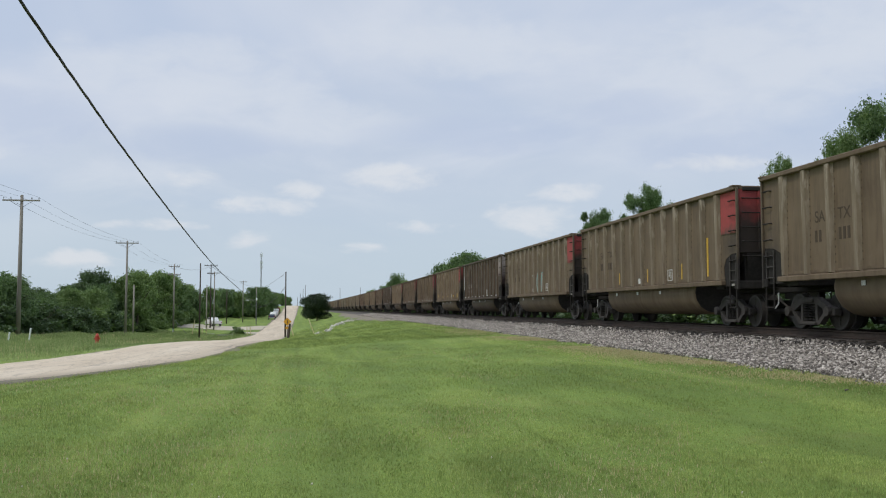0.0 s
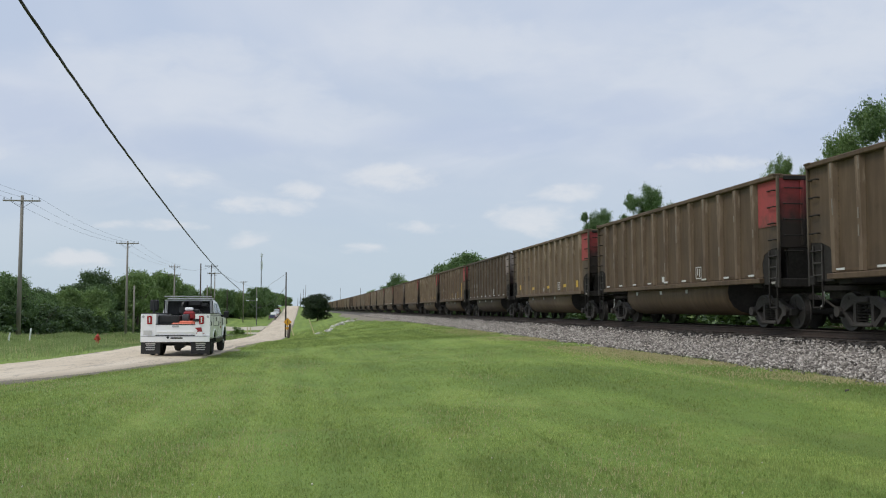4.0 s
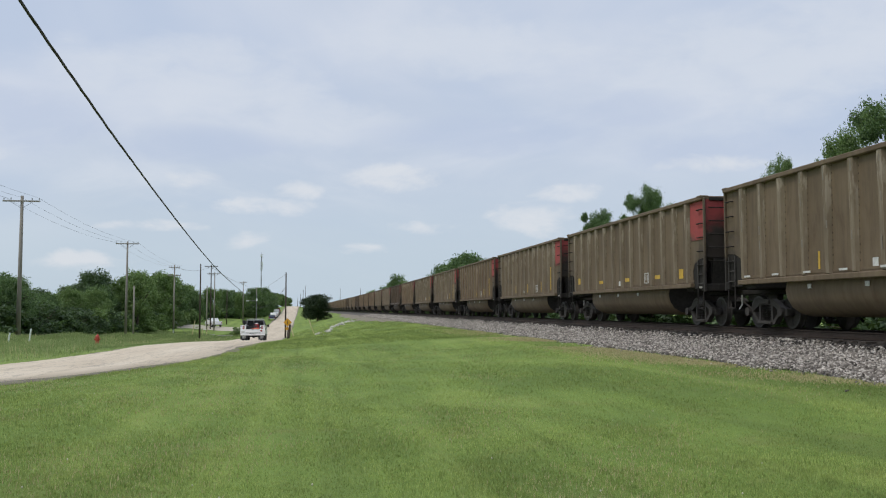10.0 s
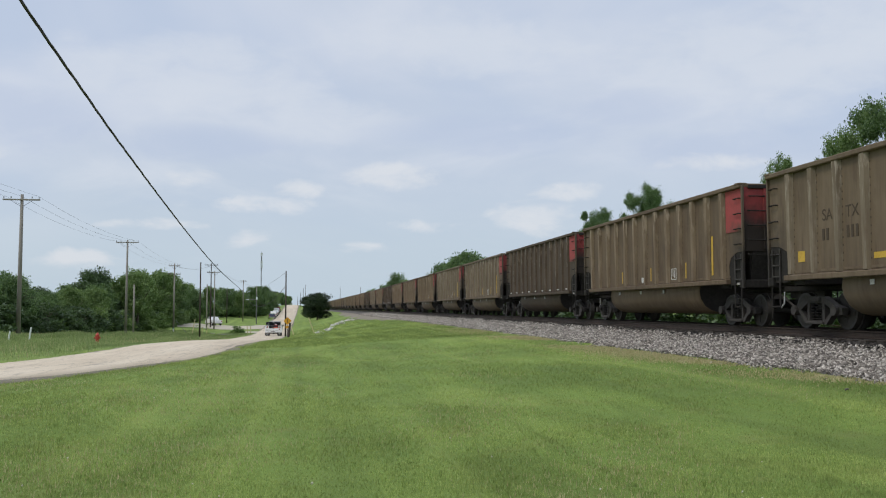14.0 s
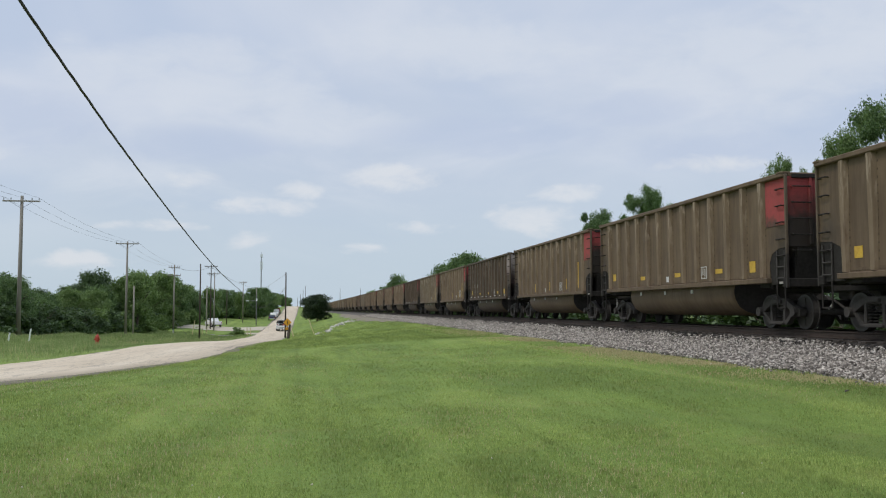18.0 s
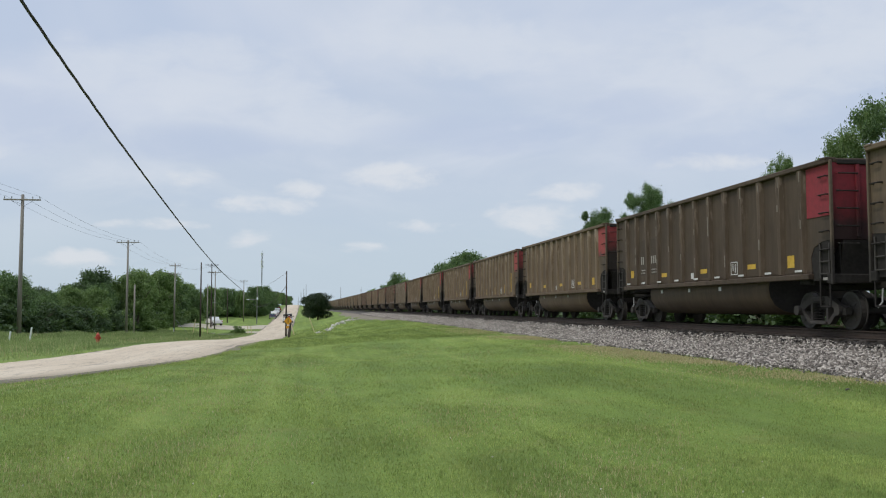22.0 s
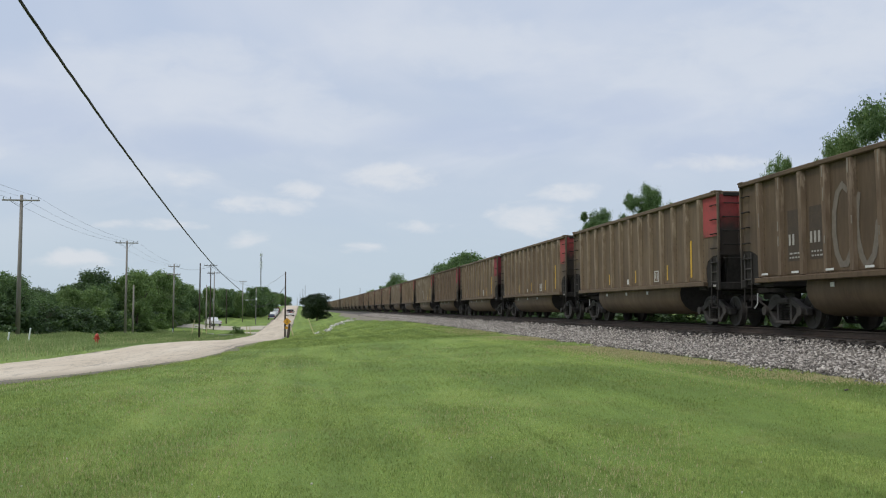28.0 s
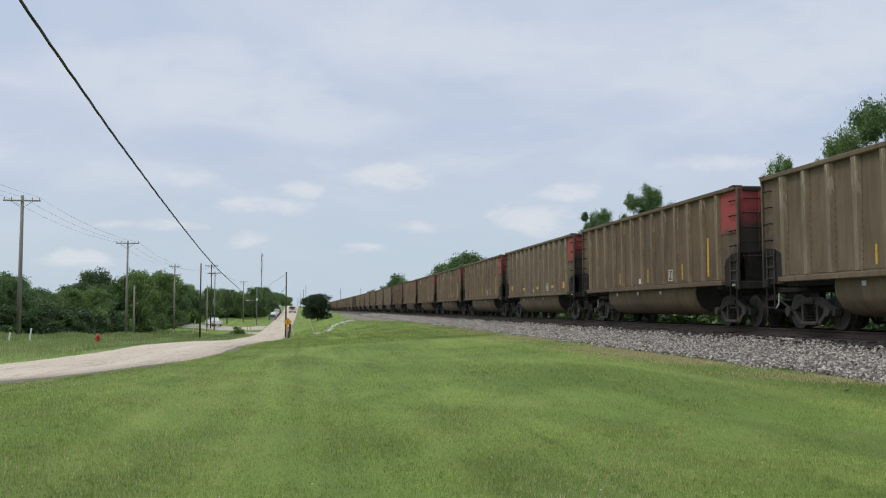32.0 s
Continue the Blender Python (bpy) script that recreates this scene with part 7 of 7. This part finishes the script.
def parked_vehicle(x, y, turn, paint, kind, label, category):
    """A parked car: shaped lower body, glasshouse, windows, lamps and wheels."""
    t = thing("parked_" + category.replace(" ", "_"), pose(x, y, gz(x, y) + 0.02, 0, 0, turn), label, category)
    if kind == "pickup":
        body = [(-2.8, 0.5), (-2.8, 1.15), (-0.75, 1.18), (-0.6, 1.85), (0.85, 1.85), (1.55, 1.2), (2.7, 1.1), (2.8, 0.5)]
        wins = [[(-0.5, 1.22), (0.15, 1.22), (0.15, 1.75), (-0.45, 1.75)], [(0.22, 1.22), (1.35, 1.22), (0.8, 1.75), (0.22, 1.75)]]
        r, wy, hw = 0.39, 1.8, 0.97
    elif kind == "van":
        body = [(-2.3, 0.45), (-2.35, 1.3), (-2.1, 1.8), (0.7, 1.8), (1.5, 1.15), (2.3, 1.0), (2.35, 0.45)]
        wins = [[(-2.0, 1.15), (-0.7, 1.15), (-0.7, 1.7), (-1.9, 1.7)], [(-0.6, 1.15), (1.25, 1.15), (0.65, 1.7), (-0.6, 1.7)]]
        r, wy, hw = 0.35, 1.4, 0.93
    else:
        body = [(-2.25, 0.4), (-2.25, 0.95), (-1.75, 1.0), (-1.2, 1.45), (0.35, 1.45), (1.15, 0.98), (2.2, 0.85), (2.3, 0.4)]
        wins = [[(-1.45, 1.02), (-0.45, 1.02), (-0.45, 1.38), (-1.1, 1.38)], [(-0.38, 1.02), (0.9, 1.02), (0.3, 1.38), (-0.38, 1.38)]]
        r, wy, hw = 0.32, 1.35, 0.9
    bm = prism(bmesh.new(), body, -hw, hw, "x")
    for v in bm.verts:
        if v.co.z > 1.25:
            v.co.x *= 0.84
    bmesh.ops.bevel(bm, geom=[e for e in bm.edges if abs(e.verts[0].co.x - e.verts[1].co.x) < 0.3], offset=0.05, segments=2, affect="EDGES")
    shell = part("body", bm, paint, t)
    for s in (-1, 1):
        for o in wins:
            g = prism(bmesh.new(), o, -0.006, 0.006, "x")
            for v in g.verts:
                v.co.x += s * (hw + 0.006) * (0.97 if v.co.z < 1.3 else 0.87)
            part("side_window", g, M_GLASS, shell, "dark side window")
        part("tail_lamp", box(bmesh.new(), s * (hw - 0.15), body[0][0] - 0.01, 0.85, 0.2, 0.04, 0.2, 0.01), M_TAIL, shell, "red tail lamp")
        for q in (-1, 1):
            w = part("wheel", rod(bmesh.new(), (s * (hw - 0.2), q * wy, r), (s * (hw + 0.02), q * wy, r), r, n=18), M_TYRE, t, "black tyre")
            part("rim", rod(bmesh.new(), (s * (hw + 0.0), q * wy, r), (s * (hw + 0.03), q * wy, r), r * 0.6, n=14), M_STEEL, w)
    part("bumper", box(box(bmesh.new(), 0, body[0][0] - 0.04, 0.52, 2 * hw - 0.1, 0.12, 0.16, 0.03), 0, body[-1][0] + 0.02, 0.5, 2 * hw - 0.1, 0.12, 0.16, 0.03), M_STEEL, t)
    return t


M_SILVER = gloss("silver car paint", (0.5, 0.51, 0.53), 0.3)
M_NAVY = gloss("dark blue car paint", (0.03, 0.04, 0.07), 0.25)
M_MAROON = gloss("dark red car paint", (0.16, 0.02, 0.02), 0.25)
M_ROOF = worn("pale sheet roofing", (0.42, 0.43, 0.44), (0.56, 0.57, 0.58), (0.66, 0.67, 0.68), 2, 0.5)
M_WALL = worn("cream house wall", (0.5, 0.48, 0.43), (0.62, 0.6, 0.55), (0.7, 0.68, 0.63), 2, 0.9)
M_GALV = worn("galvanised steel", (0.16, 0.165, 0.17), (0.23, 0.235, 0.24), (0.32, 0.325, 0.33), 5, 0.55, 0.5)


def shed(x, y, w, d, h, turn, label):
    s = thing("shed", pose(x, y, gz(x, y) - 0.1, 0, 0, turn), label, "building")
    part("wall", box(bmesh.new(), 0, 0, h / 2, w, d, h), M_WALL, s)
    part("roof", prism(bmesh.new(), [(-d / 2 - 0.4, h), (d / 2 + 0.4, h), (0, h + d * 0.22)], -w / 2 - 0.3, w / 2 + 0.3, "x"), M_ROOF, s, "pale sheet roof")
    for k in (-1, 0, 1):
        win = part("window", box(bmesh.new(), k * w * 0.28, -d / 2 - 0.02, h * 0.55, 1.0, 0.06, 0.9), M_PVC, s)
        part("pane", box(bmesh.new(), k * w * 0.28, -d / 2 - 0.06, h * 0.55, 0.84, 0.02, 0.74), M_GLASS, win)
    part("door", box(bmesh.new(), w * 0.42, -d / 2 - 0.03, 1.0, 0.9, 0.06, 2.0), M_ROOF, s)


def make_far():
    patch("side_street", [(-60, 184), (-7.6, 186), (-7.6, 208), (-60, 200)], M_STREET, "pale concrete side street at the junction", "street", 0.035)
    patch("driveway", [(-9, 163), (-7.9, 163), (-7.9, 172), (-13, 172)], M_STREET, "small patch of pale paving at the roadside", "paving", 0.03, 8, 6)
    for x, y, turn, paint, kind, lab, cat in ((-19.3, 201, 24, M_WHITE, "pickup", "white pickup parked on the side street", "pickup truck"),
                                              (-9.6, 326, 6, M_MAROON, "pickup", "dark red pickup parked beside the hill road", "pickup truck"),
                                              (-9.0, 258, 3, M_NAVY, "car", "dark blue car parked beside the hill road", "car"),
                                              (-9.2, 272, 4, M_WHITE, "van", "white van parked beside the hill road", "van"),
                                              (-9.1, 284, 4, M_SILVER, "car", "silver car parked beside the hill road", "car"),
                                              (-9.3, 298, 4, M_WHITE, "car", "white car parked beside the hill road", "car"),
                                              (-9.4, 312, 3, M_SILVER, "van", "silver van parked near the crest", "van")):
        parked_vehicle(x, y, turn, paint, kind, lab, cat)
    # lattice mast behind the trees
    x, y = -25.8, 552
    m = thing("radio_mast", pose(x, y, gz(x, y)), "slim grey lattice radio mast with antennas", "mast")
    h = 34.5 - gz(x, y)
    legs = [Vector((0.3 * math.cos(a), 0.3 * math.sin(a), 0)) for a in (0.5, 2.6, 4.7)]
    for g in legs:
        part("mast_leg", rod(bmesh.new(), g, g + Vector((0, 0, h)), 0.09, n=6), M_GALV, m)
    bm = bmesh.new()
    for k in range(int(h / 1.2)):
        for p, q in zip(legs, legs[1:] + legs[:1]):
            rod(bm, p + Vector((0, 0, k * 1.2)), q + Vector((0, 0, k * 1.2 + 1.2)), 0.045, n=4)
    part("lattice", bm, M_GALV, m)
    for z in (h - 0.8, h - 5.5, h - 8.0):
        for a in (0.3, 2.4, 4.5):
            part("antenna", box(bmesh.new(), 0.65 * math.cos(a), 0.65 * math.sin(a), z, 0.28, 0.25, 1.9, 0.03), M_PVC, m, "pale panel antenna")
    part("spire", rod(bmesh.new(), (0, 0, h), (0, 0, h + 1.2), 0.05, n=6), M_GALV, m)
    # street lamp on an arm at the junction
    x, y = -11.2, 218
    z = gz(x, y)
    s = thing("street_lamp", pose(x, y, z - 0.05), "slim pole with a pale lamp arm", "street lamp")
    part("pole", rod(bmesh.new(), (0, 0, 0), (0, 0, 7.2), 0.11, 0.08, 10), M_GALV, s)
    part("arm", rod(bmesh.new(), (0, 0, 5.9), (-1.9, 0, 5.85), 0.06, n=8), M_GALV, s)
    part("lamp_head", box(bmesh.new(), -2.1, 0, 5.85, 0.7, 0.3, 0.16, 0.04), M_PVC, s, "pale lamp head")
    part("control_box", box(bmesh.new(), 0.05, -0.15, 6.1, 0.35, 0.25, 0.6, 0.03), M_PVC, s, "pale control box")
    # wires across the road
    strand("service_wire", sagging((-2.75, 134.4, 6.8), (-10.5, 218, 6.2), 0.2), 0.018, M_WIRE, "thin wire across the road", "wire")
    strand("service_wire", sagging((-15.7, 240.4, 5.6), (-2.75, 134.4, 4.9), 3.3), 0.034, M_CABLE, "slack black service wire", "wire")
    strand("service_wire", sagging((-18.85, 189.9, 10.3), (-11.85, 230.5, 7.0), 0.8), 0.02, M_WIRE, "thin wire between poles", "wire")
    strand("service_wire", sagging((-21.2, 154.5, 8.6), (-18.85, 189.9, 10.3), 0.7), 0.02, M_WIRE, "thin wire between poles", "wire")
    shed(-37.5, 196, 9, 6, 2.6, 20, "small cream house behind the wood")
    shed(-17, 345, 10, 7, 3.0, 10, "low cream building by the hill road")


make_far()


# ---- what moves ----
def axle_rows(ob):
    """Rolling of a wheelset under a car, which runs towards lower y."""
    here = Matrix.Translation(ob.matrix_basis.translation)
    rows = []
    for k in range(961):
        t = k / FPS
        way = PITCH * float(np.interp(t, TRAIN_T, TRAIN_N))
        rows.append((t, here @ pose(0, 0, 0, math.degrees(way / WHEEL_R))))
    return rows


def motions():
    keyed = {}
    for i, car in CARS.items():
        walk(car, car_row(i))
    for ob in [o for o in scene.objects if o.name.startswith("wheelset")]:
        side = ob.location.y > 0
        if side not in keyed:
            walk(ob, axle_rows(ob))
            keyed[side] = ob
        else:  # every other wheelset rolls with the first one of its side
            ob.rotation_mode = "QUATERNION"
            keys = ob.animation_data_create()
            keys.action = keyed[side].animation_data.action
            keys.action_slot = keyed[side].animation_data.action_slot
    for k, ob in TRUCK.items():
        if k != "truck":
            walk(ob, wheel_rows(ob, TYRE_R))
    walk(TRUCK["truck"], truck_rows())


motions()
